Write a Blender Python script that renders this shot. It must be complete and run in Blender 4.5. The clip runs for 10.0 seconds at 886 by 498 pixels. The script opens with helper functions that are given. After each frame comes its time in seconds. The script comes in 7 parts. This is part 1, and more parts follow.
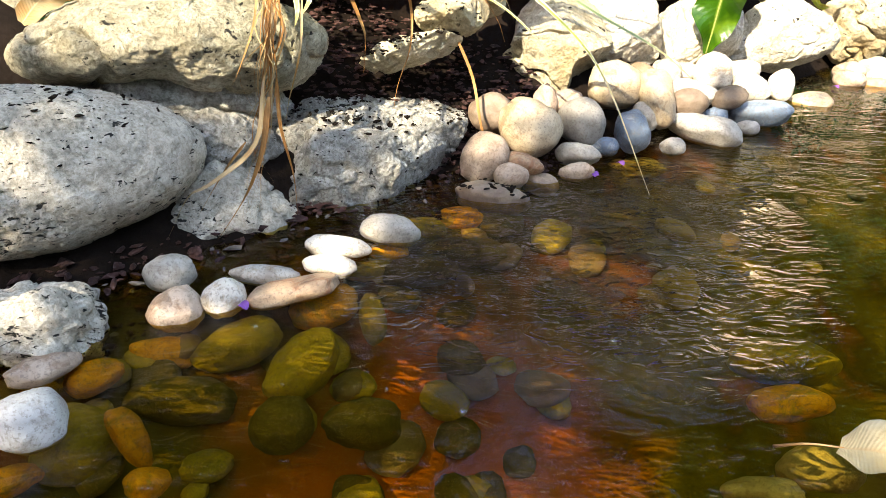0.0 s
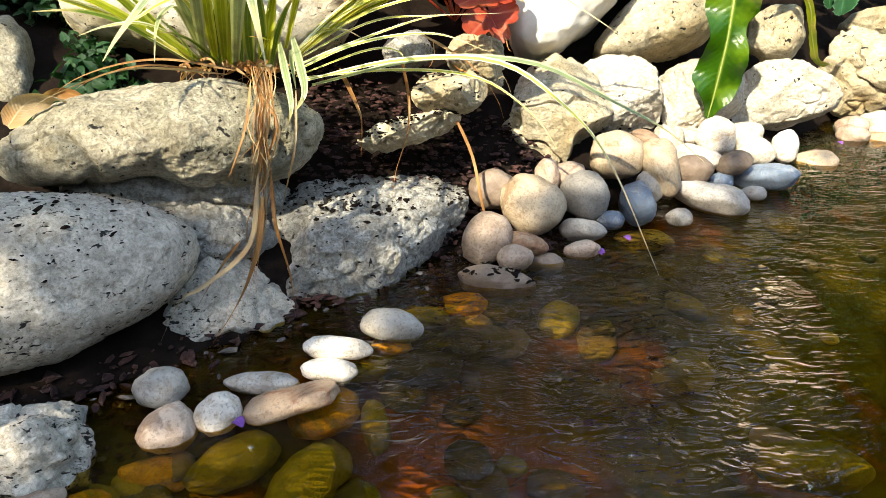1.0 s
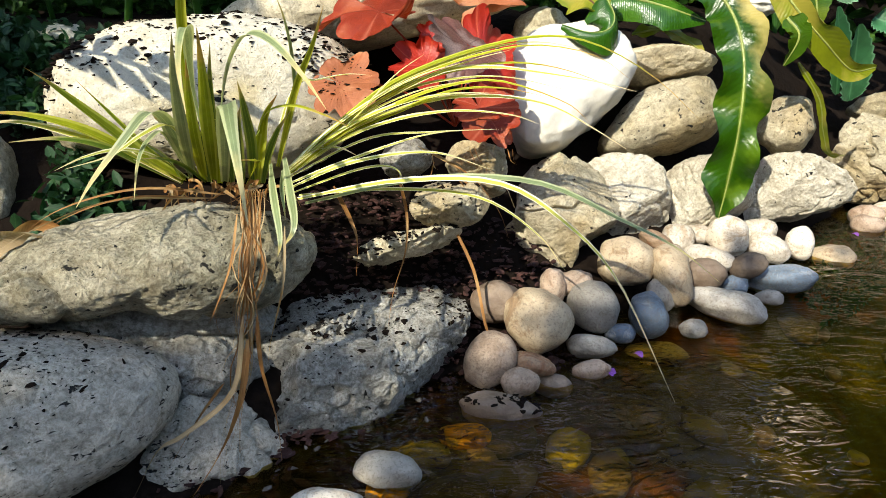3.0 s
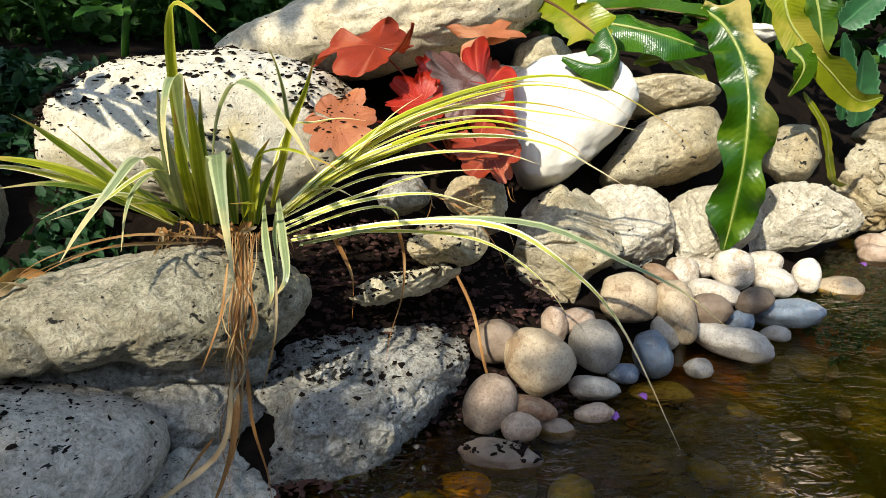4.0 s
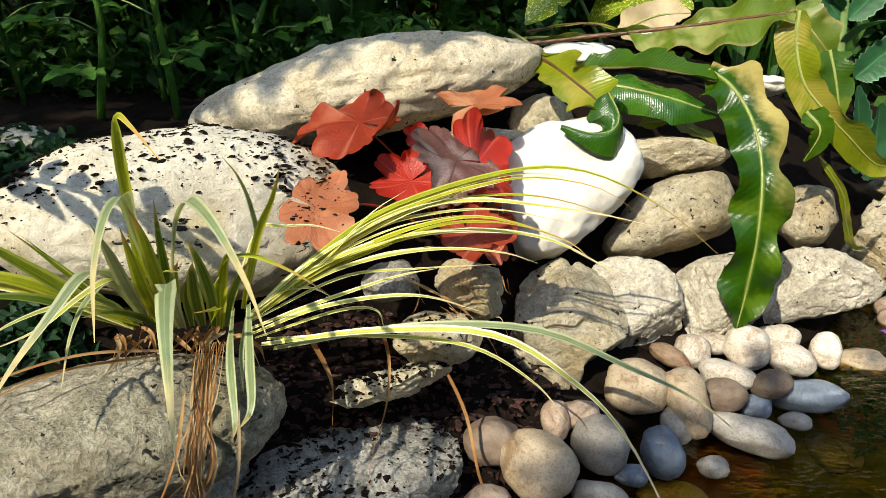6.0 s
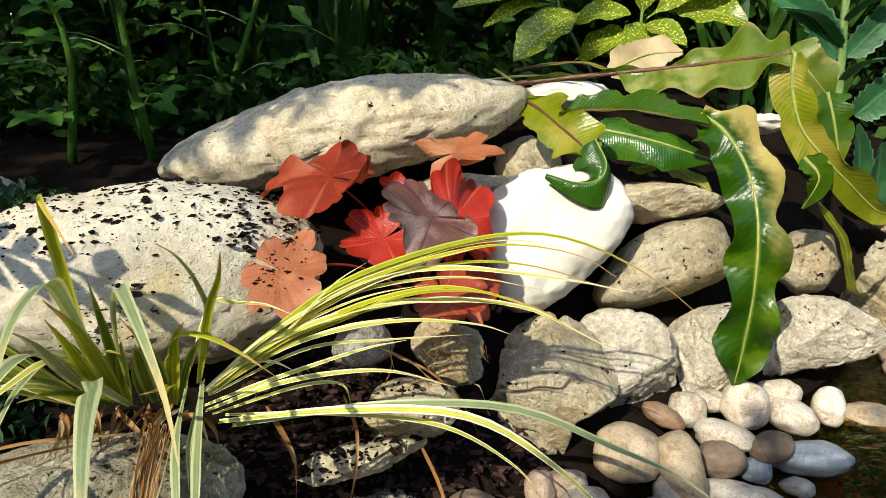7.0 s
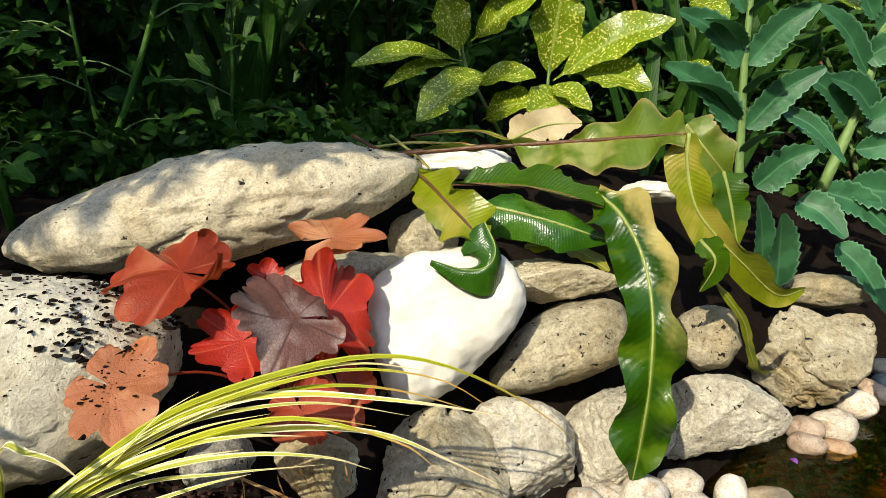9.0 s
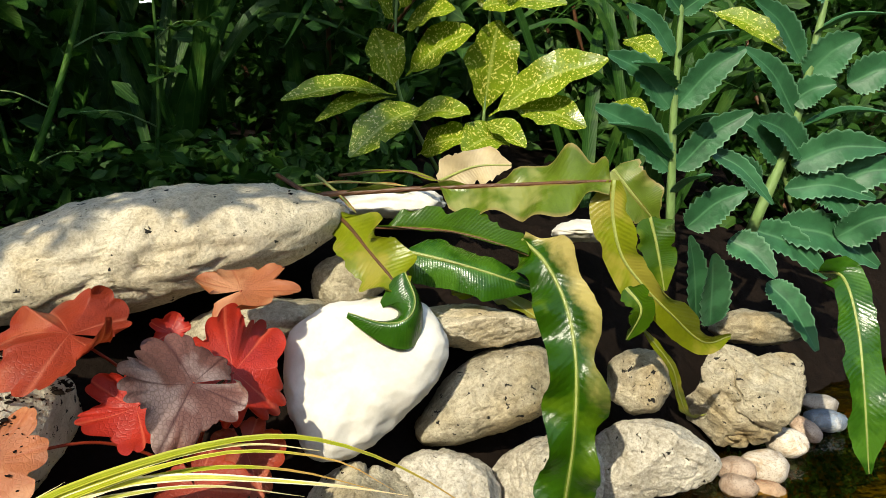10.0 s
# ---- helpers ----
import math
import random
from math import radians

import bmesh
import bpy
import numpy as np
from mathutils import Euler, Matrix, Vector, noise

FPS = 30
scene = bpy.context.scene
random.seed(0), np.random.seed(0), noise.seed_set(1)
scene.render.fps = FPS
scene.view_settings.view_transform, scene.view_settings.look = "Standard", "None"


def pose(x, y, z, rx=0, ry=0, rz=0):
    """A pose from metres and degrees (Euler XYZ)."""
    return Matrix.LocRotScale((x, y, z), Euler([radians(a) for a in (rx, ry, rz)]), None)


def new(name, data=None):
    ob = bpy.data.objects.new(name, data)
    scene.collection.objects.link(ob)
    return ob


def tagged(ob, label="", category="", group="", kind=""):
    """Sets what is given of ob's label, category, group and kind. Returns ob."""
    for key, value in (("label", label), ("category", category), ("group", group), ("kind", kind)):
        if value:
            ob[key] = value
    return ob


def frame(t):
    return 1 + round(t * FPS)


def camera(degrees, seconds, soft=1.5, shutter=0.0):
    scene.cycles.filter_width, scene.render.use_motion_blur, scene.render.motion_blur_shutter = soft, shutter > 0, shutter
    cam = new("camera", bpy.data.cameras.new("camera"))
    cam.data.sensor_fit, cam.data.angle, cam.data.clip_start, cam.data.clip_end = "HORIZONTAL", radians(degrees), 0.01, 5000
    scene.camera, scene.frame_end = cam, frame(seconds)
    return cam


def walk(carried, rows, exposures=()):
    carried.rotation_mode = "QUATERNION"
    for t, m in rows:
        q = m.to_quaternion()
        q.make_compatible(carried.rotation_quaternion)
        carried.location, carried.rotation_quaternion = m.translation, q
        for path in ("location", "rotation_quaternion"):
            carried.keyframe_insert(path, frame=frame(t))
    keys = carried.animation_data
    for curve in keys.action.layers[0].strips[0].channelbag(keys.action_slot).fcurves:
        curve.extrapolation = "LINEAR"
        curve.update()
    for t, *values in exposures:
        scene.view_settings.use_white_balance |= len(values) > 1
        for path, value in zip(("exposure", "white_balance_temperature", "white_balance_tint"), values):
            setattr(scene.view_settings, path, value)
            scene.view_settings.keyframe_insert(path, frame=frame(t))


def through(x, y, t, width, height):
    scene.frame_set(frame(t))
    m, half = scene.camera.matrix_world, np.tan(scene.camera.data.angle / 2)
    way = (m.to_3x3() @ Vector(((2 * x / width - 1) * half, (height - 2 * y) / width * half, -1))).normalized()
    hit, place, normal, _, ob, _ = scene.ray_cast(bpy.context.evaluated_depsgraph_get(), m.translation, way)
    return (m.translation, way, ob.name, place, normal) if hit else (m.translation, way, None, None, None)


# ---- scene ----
cam = camera(65.2, 10.0, soft=0.8)
METRES, EYE, TILT, LEAN, TURN = 0.5, 0.304, -29.0, -0.5, 0.0
ROWS = [
    (0.0, 0.0, 0.0, 0.0, 0.0, 0.0, -0.0),
    (0.5, 0.0063, 0.0242, 0.0576, 0.21, 1.26, 0.67),
    (1.0, -0.0041, 0.047, 0.1111, 0.03, 2.7, 1.43),
    (1.5, 0.0065, 0.0718, 0.1505, 0.37, 3.81, 1.86),
    (2.0, 0.0048, 0.0906, 0.1982, 0.35, 5.03, 1.91),
    (2.5, 0.0061, 0.0956, 0.2294, 0.48, 6.07, 1.84),
    (3.0, 0.0088, 0.1149, 0.261, 0.43, 6.75, 1.7),
    (4.5, 0.0252, 0.1539, 0.3542, 0.92, 7.92, 1.74),
    (5.0, 0.0288, 0.1769, 0.3877, 1.1, 8.17, 1.7),
    (6.5, 0.0717, 0.2665, 0.5359, 0.93, 9.6, 2.19),
    (7.0, 0.101, 0.3004, 0.5762, 1.19, 10.34, 2.23),
    (7.5, 0.1243, 0.3354, 0.6002, 0.14, 10.68, 2.39),
    (8.0, 0.1559, 0.3608, 0.6363, -1.66, 11.29, 2.47),
    (8.5, 0.1872, 0.3724, 0.6788, -2.64, 11.97, 2.61),
    (9.0, 0.2294, 0.3826, 0.7146, -3.59, 12.34, 3.17),
    (9.5, 0.2674, 0.3962, 0.7488, -4.94, 12.63, 3.56),
    (10.0, 0.3141, 0.4041, 0.7882, -6.87, 13.36, 3.87),
]
EXPOSURES = [(0.0, 3.05, 7150, 8), (0.5, 2.92, 7050, 7), (1.0, 2.55, 6850, 6), (2.0, 1.98, 6550, 6), (3.0, 1.83, 6450, 6), (6.0, 1.56, 6600, 6), (10.0, 1.46, 6800, 5)]
walk(cam, [(t, pose(0, 0, EYE, TILT, LEAN, TURN) @ pose(METRES * x, METRES * y, METRES * z, 90 + pitch, roll, yaw)) for t, x, y, z, yaw, pitch, roll in ROWS], EXPOSURES)

# ---- light: a summer sun from behind and left of the pond's near side ----
SUN_WAY = Vector((0.58, 0.98, -1.0)).normalized()
SHIFT_X, SHIFT_Y = 0.58, 0.98  # how far a shadow moves for each metre that its caster stands higher
sun = new("sun", bpy.data.lights.new("sun", "SUN"))
sun.data.energy, sun.data.angle, sun.data.color = 2.3, radians(0.5), (1.0, 0.925, 0.77)
sun.matrix_world = SUN_WAY.to_track_quat("-Z", "Y").to_matrix().to_4x4()
world = bpy.data.worlds.new("world")
scene.world = world
world.use_nodes = True
sky = world.node_tree.nodes.new("ShaderNodeTexSky")
sky.sky_type, sky.sun_disc = "NISHITA", False
sky.sun_elevation = math.asin(-SUN_WAY.z)
sky.sun_rotation = math.atan2(-SUN_WAY.x, -SUN_WAY.y)
world.node_tree.nodes["Background"].inputs[1].default_value = 0.15
world.node_tree.links.new(sky.outputs[0], world.node_tree.nodes["Background"].inputs[0])


# ---- materials ----
class Nodes:
    """A small builder of node materials."""

    def __init__(self, name):
        self.mat = bpy.data.materials.new(name)
        self.mat.use_nodes = True
        self.tree = self.mat.node_tree
        self.tree.nodes.clear()
        self.out = self.add("ShaderNodeOutputMaterial")
        self.coord = self.add("ShaderNodeTexCoord")
        self.info = self.add("ShaderNodeObjectInfo")

    def add(self, kind, **values):
        node = self.tree.nodes.new(kind)
        for key, value in values.items():
            self.put(node, key.replace("_", " "), value)
        return node

    def put(self, node, key, value):
        slot = next(s for s in node.inputs if s.name.lower() == key.lower() and s.enabled)
        if isinstance(value, bpy.types.NodeSocket):
            self.tree.links.new(value, slot)
        elif isinstance(value, tuple) and len(value) == 3 and slot.type == "RGBA":
            slot.default_value = (*value, 1)
        else:
            slot.default_value = value

    def noise(self, scale, detail=4.0, rough=0.55, vector=None, distortion=0.0):
        n = self.add("ShaderNodeTexNoise", Scale=scale, Detail=detail, Roughness=rough, Distortion=distortion)
        self.tree.links.new(vector or self.coord.outputs["Object"], n.inputs["Vector"])
        return n.outputs["Fac"]

    def shifted(self, amount=7.0, stretch=(1, 1, 1)):
        """Object coordinates moved by the object's own random number, so that alike things differ."""
        m = self.add("ShaderNodeMapping")
        self.tree.links.new(self.coord.outputs["Object"], m.inputs["Vector"])
        scale = self.add("ShaderNodeVectorMath")
        scale.operation = "SCALE"
        scale.inputs[0].default_value = (amount, amount * 0.7, amount * 1.3)
        self.tree.links.new(self.info.outputs["Random"], scale.inputs["Scale"])
        self.tree.links.new(scale.outputs[0], m.inputs["Location"])
        m.inputs["Scale"].default_value = stretch
        return m.outputs[0]

    def ramp(self, fac, *stops):
        r = self.add("ShaderNodeValToRGB")
        self.tree.links.new(fac, r.inputs[0])
        e = r.color_ramp.elements
        while len(e) < len(stops):
            e.new(0.5)
        for item, (at, colour) in zip(e, stops):
            item.position = at
            item.color = (*colour, 1) if isinstance(colour, tuple) else (colour, colour, colour, 1)
        return r.outputs["Color"]

    def mix(self, fac, a, b, blend="MIX"):
        m = self.tree.nodes.new("ShaderNodeMix")
        m.data_type, m.blend_type = "RGBA", blend
        for slot, value in ((m.inputs[0], fac), (m.inputs[6], a), (m.inputs[7], b)):
            if isinstance(value, bpy.types.NodeSocket):
                self.tree.links.new(value, slot)
            elif isinstance(value, tuple):
                slot.default_value = (*value, 1)
            else:
                slot.default_value = value
        return m.outputs[2]

    def math(self, op, a, b=0.0):
        m = self.tree.nodes.new("ShaderNodeMath")
        m.operation = op
        for slot, value in zip(m.inputs, (a, b)):
            if isinstance(value, bpy.types.NodeSocket):
                self.tree.links.new(value, slot)
            else:
                slot.default_value = value
        return m.outputs[0]

    def bump(self, height, distance, strength=1.0, normal=None):
        b = self.add("ShaderNodeBump", Strength=strength, Distance=distance, Height=height)
        if normal:
            self.tree.links.new(normal, b.inputs["Normal"])
        return b.outputs[0]

    def surface(self, shader):
        self.tree.links.new(shader, self.out.inputs["Surface"])
        return self.mat


def rock_material(name, low, high, stain=(0.02, 0.018, 0.015), pits=0.0, warm=None, rough=0.88, grain=330.0, relief=0.003, spots=95.0, stretch=(1, 1, 1), mottle=0.5, moss=None, grit=0.6):
    """Stone: two tones in large clouds, mottling, fine grain, dark pits, a warm stain and a thin green film."""
    n = Nodes(name)
    where = n.shifted()
    cloud = n.noise(9.0, 6, 0.65, where, 0.4)
    middle = n.noise(48.0, 5, 0.7, where, 0.3)
    fine = n.noise(grain, 4, 0.7, where)
    colour = n.ramp(cloud, (0.3, low), (0.68, high))
    if warm:
        colour = n.mix(n.ramp(n.noise(6.0, 4, 0.6, where, 0.8), (0.5, 0.0), (0.7, 0.85)), colour, warm)
    if moss:
        colour = n.mix(n.ramp(n.noise(8.0, 5, 0.65, n.shifted(11.0), 0.5), (0.52, 0.0), (0.7, 0.6)), colour, moss)
    dark = n.mix(1.0, colour, (0.30, 0.275, 0.24), "MULTIPLY")
    colour = n.mix(n.ramp(middle, (0.33, mottle), (0.58, 0.0)), colour, dark)
    colour = n.mix(n.ramp(fine, (0.36, 0.8 * grit), (0.54, 0.0)), colour, dark)
    crust = n.noise(140.0, 5, 0.75, n.shifted(4.0), 0.4)
    colour = n.mix(n.ramp(crust, (0.36, grit), (0.52, 0.0)), colour, dark)
    colour = n.mix(n.ramp(crust, (0.58, 0.0), (0.75, 0.4 * grit)), colour, n.mix(0.5, colour, (0.85, 0.82, 0.76)))
    lumps = n.math("ADD", n.math("MULTIPLY", middle, 0.5), n.math("ADD", n.math("MULTIPLY", fine, 0.55), n.math("MULTIPLY", crust, 0.8)))
    height = lumps
    if pits:
        m = n.add("ShaderNodeMapping")
        n.tree.links.new(where, m.inputs["Vector"])
        m.inputs["Scale"].default_value = stretch
        patch = n.math("MULTIPLY", n.math("SUBTRACT", n.noise(11.0, 3, 0.5, where), 0.5), 0.4)
        holes = []
        for scale, hard in ((spots, 0.0), (spots * 2.6, 0.03)):
            dots = n.noise(scale, 3, 0.6, m.outputs[0], 0.5)
            both = n.math("ADD", dots, patch)
            holes.append(n.ramp(both, (0.70 + hard - 0.14 * pits, 0.0), (0.73 + hard - 0.14 * pits, 1.0)))
        hole = n.math("MAXIMUM", *holes)
        colour = n.mix(hole, colour, stain)
        height = n.math("SUBTRACT", height, n.math("MULTIPLY", hole, 0.4))
    p = n.add("ShaderNodeBsdfPrincipled", Base_Color=colour, Roughness=rough, Normal=n.bump(height, relief))
    p.inputs["Specular IOR Level"].default_value = 0.25
    return n.surface(p.outputs[0])


def pebble_material(name, low, high, rough=0.6, spot=(0.16, 0.12, 0.09), relief=0.0009, patch=None):
    n = Nodes(name)
    where = n.shifted(3.0)
    colour = n.ramp(n.noise(28.0, 5, 0.65, where, 0.5), (0.3, low), (0.7, high))
    if patch:
        colour = n.mix(n.ramp(n.noise(34.0, 5, 0.7, n.shifted(9.0), 0.8), (0.52, 0.0), (0.62, 0.9)), colour, patch)
    colour = n.mix(n.ramp(n.noise(70.0, 5, 0.7, n.shifted(5.0), 0.5), (0.36, 0.55), (0.5, 0.0)), colour, n.mix(1.0, colour, (0.55, 0.48, 0.42), "MULTIPLY"))
    colour = n.mix(n.ramp(n.noise(420.0, 3, 0.6, where), (0.36, 0.5), (0.47, 0.0)), colour, spot)
    tone = n.math("ADD", n.math("MULTIPLY", n.info.outputs["Random"], 0.45), 0.6)
    colour = n.mix(1.0, colour, n.ramp(tone, (0.0, 0.0), (1.0, 1.0)), "MULTIPLY")
    p = n.add("ShaderNodeBsdfPrincipled", Base_Color=colour, Roughness=rough, Normal=n.bump(n.math("ADD", n.noise(500.0, 4, 0.6, where), n.noise(110.0, 4, 0.6, where)), relief))
    p.inputs["Specular IOR Level"].default_value = 0.35
    return n.surface(p.outputs[0])


def leaf_material(name, base, vein, tip=None, rough=0.45, through=0.3, spots=None, stripe=None, blotch=None, veins=0.35, gloss=0.5, net=None, half=None, ribs=9.0, mesh=0.3, rim=None):
    """A leaf: u runs across it and v along it. through: the share of light that shines through."""
    n = Nodes(name)
    uv = n.add("ShaderNodeSeparateXYZ")
    n.tree.links.new(n.coord.outputs["UV"], uv.inputs[0])
    u, v = uv.outputs[0], uv.outputs[1]
    where = n.shifted(2.0)
    colour = n.mix(n.ramp(n.noise(30.0, 4, 0.6, where), (0.3, 0.0), (0.7, 1.0)), base, tuple(c * 0.62 for c in base))
    if blotch:
        colour = n.mix(n.ramp(n.noise(18.0, 3, 0.55, where), (0.52, 0.0), (0.62, 0.9)), colour, blotch)
    if spots:
        colour = n.mix(n.ramp(n.noise(260.0, 3, 0.6, where), (0.56, 0.0), (0.62, 1.0)), colour, spots)
    mid = n.math("ABSOLUTE", n.math("SUBTRACT", u, 0.5))
    if stripe:
        colour = n.mix(n.ramp(mid, (0.25, 0.0), (0.33, 1.0)), colour, stripe)
    if half:
        ragged = n.math("ADD", n.math("SUBTRACT", 1.0, u), n.math("MULTIPLY", n.math("SUBTRACT", n.noise(55.0, 3, 0.6, where), 0.5), 0.45))
        upper = n.math("ADD", v, n.math("MULTIPLY", n.noise(40.0, 3, 0.6, where), 0.25))
        colour = n.mix(n.math("MULTIPLY", n.ramp(ragged, (0.6, 0.0), (0.85, 0.95)), n.ramp(upper, (0.5, 1.0), (0.75, 0.0))), colour, half)
    colour = n.mix(n.ramp(mid, (0.0, 0.85), (0.05, 0.0)), colour, vein)
    if tip:
        colour = n.mix(n.ramp(n.math("ADD", v, n.math("MULTIPLY", n.noise(60.0, 3, 0.5, where), 0.3)), (0.88, 0.0), (1.05, 1.0)), colour, tip)
    if rim:
        colour = n.mix(n.ramp(mid, (0.43, 0.0), (0.49, 0.8)), colour, rim)
    if stripe:
        colour = n.mix(1.0, colour, n.ramp(n.info.outputs["Random"], (0.0, (0.80, 0.82, 0.75)), (0.5, (1.0, 1.0, 0.92)), (1.0, (1.18, 1.12, 1.2))), "MULTIPLY")
    crinkle = n.noise(160.0, 3, 0.6, where)
    if net:
        cells = n.add("ShaderNodeTexVoronoi", Scale=300.0)
        cells.feature = "DISTANCE_TO_EDGE"
        n.tree.links.new(where, cells.inputs["Vector"])
        ridge = n.ramp(cells.outputs["Distance"], (0.0, 0.0), (0.16, 1.0))
        colour = n.mix(n.math("MULTIPLY", n.math("SUBTRACT", 1.0, ridge), mesh), colour, net)
        crinkle = n.math("ADD", n.math("MULTIPLY", crinkle, 0.5), n.math("MULTIPLY", ridge, 0.2))
    wave = n.add("ShaderNodeTexWave", Scale=0.9, Distortion=1.5, Detail=2.0)
    slant = n.add("ShaderNodeCombineXYZ")
    n.tree.links.new(n.math("ADD", n.math("MULTIPLY", v, ribs), n.math("MULTIPLY", mid, -2.0)), slant.inputs[0])
    n.tree.links.new(slant.outputs[0], wave.inputs["Vector"])
    normal = n.bump(wave.outputs["Fac"], 0.0006, veins, n.bump(crinkle, 0.0007))
    p = n.add("ShaderNodeBsdfPrincipled", Base_Color=colour, Roughness=rough, Normal=normal)
    p.inputs["Specular IOR Level"].default_value = gloss
    t = n.add("ShaderNodeBsdfTranslucent", Color=n.mix(1.0, colour, (1.0, 1.0, 0.55), "MULTIPLY"), Normal=normal)
    m = n.add("ShaderNodeMixShader", Fac=through)
    n.tree.links.new(p.outputs[0], m.inputs[1])
    n.tree.links.new(t.outputs[0], m.inputs[2])
    return n.surface(m.outputs[0])


def soil_material():
    n = Nodes("soil")
    a, b = n.noise(120.0, 6, 0.7), n.noise(28.0, 4, 0.6)
    colour = n.mix(n.ramp(b, (0.35, 0.0), (0.7, 1.0)), n.ramp(a, (0.3, (0.006, 0.004, 0.003)), (0.75, (0.018, 0.012, 0.009))), (0.008, 0.0055, 0.004))
    level = n.add("ShaderNodeSeparateXYZ")
    n.tree.links.new(n.coord.outputs["Object"], level.inputs[0])
    silt = n.ramp(n.noise(6.0, 4, 0.6), (0.36, (0.17, 0.060, 0.009)), (0.46, (0.060, 0.044, 0.005)), (0.6, (0.105, 0.088, 0.010)), (0.74, (0.055, 0.050, 0.007)))
    # red-brown patch: silt, with a reddish water reflection painted into its colour
    away = n.add("ShaderNodeVectorMath")
    away.operation = "DISTANCE"
    n.tree.links.new(n.coord.outputs["Object"], away.inputs[0])
    away.inputs[1].default_value = (0.03, 0.38, -0.1)
    rust = n.math("ADD", away.outputs["Value"], n.math("MULTIPLY", n.math("SUBTRACT", n.noise(14.0, 4, 0.6), 0.5), 0.2))
    silt = n.mix(n.ramp(rust, (0.10, 0.85), (0.22, 0.0)), silt, (0.30, 0.085, 0.012))
    colour = n.mix(n.ramp(n.math("ADD", n.math("MULTIPLY", level.outputs[2], -40.0), n.math("MULTIPLY", b, 0.4)), (0.3, 0.0), (0.9, 1.0)), colour, silt)
    p = n.add("ShaderNodeBsdfPrincipled", Base_Color=colour, Roughness=0.95, Normal=n.bump(n.mix(0.5, a, b), 0.006))
    p.inputs["Specular IOR Level"].default_value = 0.05
    return n.surface(p.outputs[0])


def water_material():
    """Clear brown pond water: it tints what lies under it and mirrors what stands round it."""
    n = Nodes("pond_water")
    m = n.add("ShaderNodeMapping")
    n.tree.links.new(n.coord.outputs["Object"], m.inputs["Vector"])
    m.inputs["Scale"].default_value = (0.6, 1.2, 1.0)
    m.inputs["Rotation"].default_value = (0, 0, 0.2)
    small, wide = n.noise(52.0, 1, 0.4, m.outputs[0], 2.4), n.noise(14.0, 2, 0.5, m.outputs[0], 1.4)
    side = n.add("ShaderNodeVectorMath")
    side.operation = "DISTANCE"
    n.tree.links.new(n.coord.outputs["Object"], side.inputs[0])
    side.inputs[1].default_value = (0.115, 0.57, 0.0)
    calm = n.math("MULTIPLY", n.ramp(n.noise(3.2, 2, 0.5), (0.36, 0.35), (0.6, 1.0)), n.ramp(side.outputs["Value"], (0.14, 1.15), (0.25, 0.10)))
    normal = n.bump(n.math("MULTIPLY", n.math("ADD", n.math("MULTIPLY", small, 0.42), wide), calm), 0.046, 1.0)
    fresnel = n.add("ShaderNodeFresnel", IOR=1.33, Normal=normal)
    clear = n.add("ShaderNodeBsdfTransparent", Color=(0.78, 0.66, 0.24))
    gloss = n.add("ShaderNodeBsdfGlossy", Roughness=0.015, Normal=normal)
    mixed = n.add("ShaderNodeMixShader", Fac=fresnel.outputs[0])
    n.tree.links.new(clear.outputs[0], mixed.inputs[1])
    n.tree.links.new(gloss.outputs[0], mixed.inputs[2])
    return n.surface(mixed.outputs[0])


GREY_ROCK = rock_material("grey_limestone", (0.45, 0.395, 0.31), (0.74, 0.665, 0.545), pits=0.52, spots=130.0, stretch=(0.7, 1.4, 1.6), mottle=0.4, relief=0.0045, grit=0.6)
BLUE_ROCK = rock_material("bluish_limestone", (0.34, 0.325, 0.29), (0.68, 0.65, 0.58), pits=0.25, spots=80.0, relief=0.008, mottle=0.65, grit=0.8)
OLIVE_ROCK = rock_material("olive_limestone", (0.33, 0.295, 0.20), (0.72, 0.645, 0.49), warm=(0.36, 0.28, 0.13), pits=0.26, moss=(0.17, 0.17, 0.10), relief=0.007, mottle=0.55, grit=0.7)
CREAM_ROCK = rock_material("cream_limestone", (0.61, 0.525, 0.37), (0.80, 0.71, 0.53), warm=(0.57, 0.45, 0.26), relief=0.0042, mottle=0.28, grit=0.48, pits=0.05)
PALE_ROCK = rock_material("pale_limestone", (0.52, 0.465, 0.36), (0.75, 0.685, 0.56), warm=(0.50, 0.42, 0.27), relief=0.005, mottle=0.5, pits=0.12, grit=0.5)
SPECKLED_ROCK = rock_material("speckled_limestone", (0.56, 0.50, 0.38), (0.74, 0.68, 0.55), warm=(0.46, 0.36, 0.15), pits=0.40, spots=90.0, stretch=(0.7, 1.3, 1.6), relief=0.0032, mottle=0.35, grit=0.25)
WHITE_ROCK = rock_material("white_limestone", (0.54, 0.505, 0.43), (0.68, 0.64, 0.56), relief=0.0005, mottle=0.12, grit=0.05, spots=60.0)
TAN_ROCK = rock_material("tan_sandstone", (0.43, 0.365, 0.245), (0.70, 0.62, 0.45), warm=(0.50, 0.37, 0.18), moss=(0.20, 0.19, 0.12), relief=0.006, mottle=0.5, pits=0.1, grit=0.5)
DARK_ROCK = rock_material("dark_stone", (0.10, 0.09, 0.08), (0.24, 0.21, 0.18), relief=0.003)
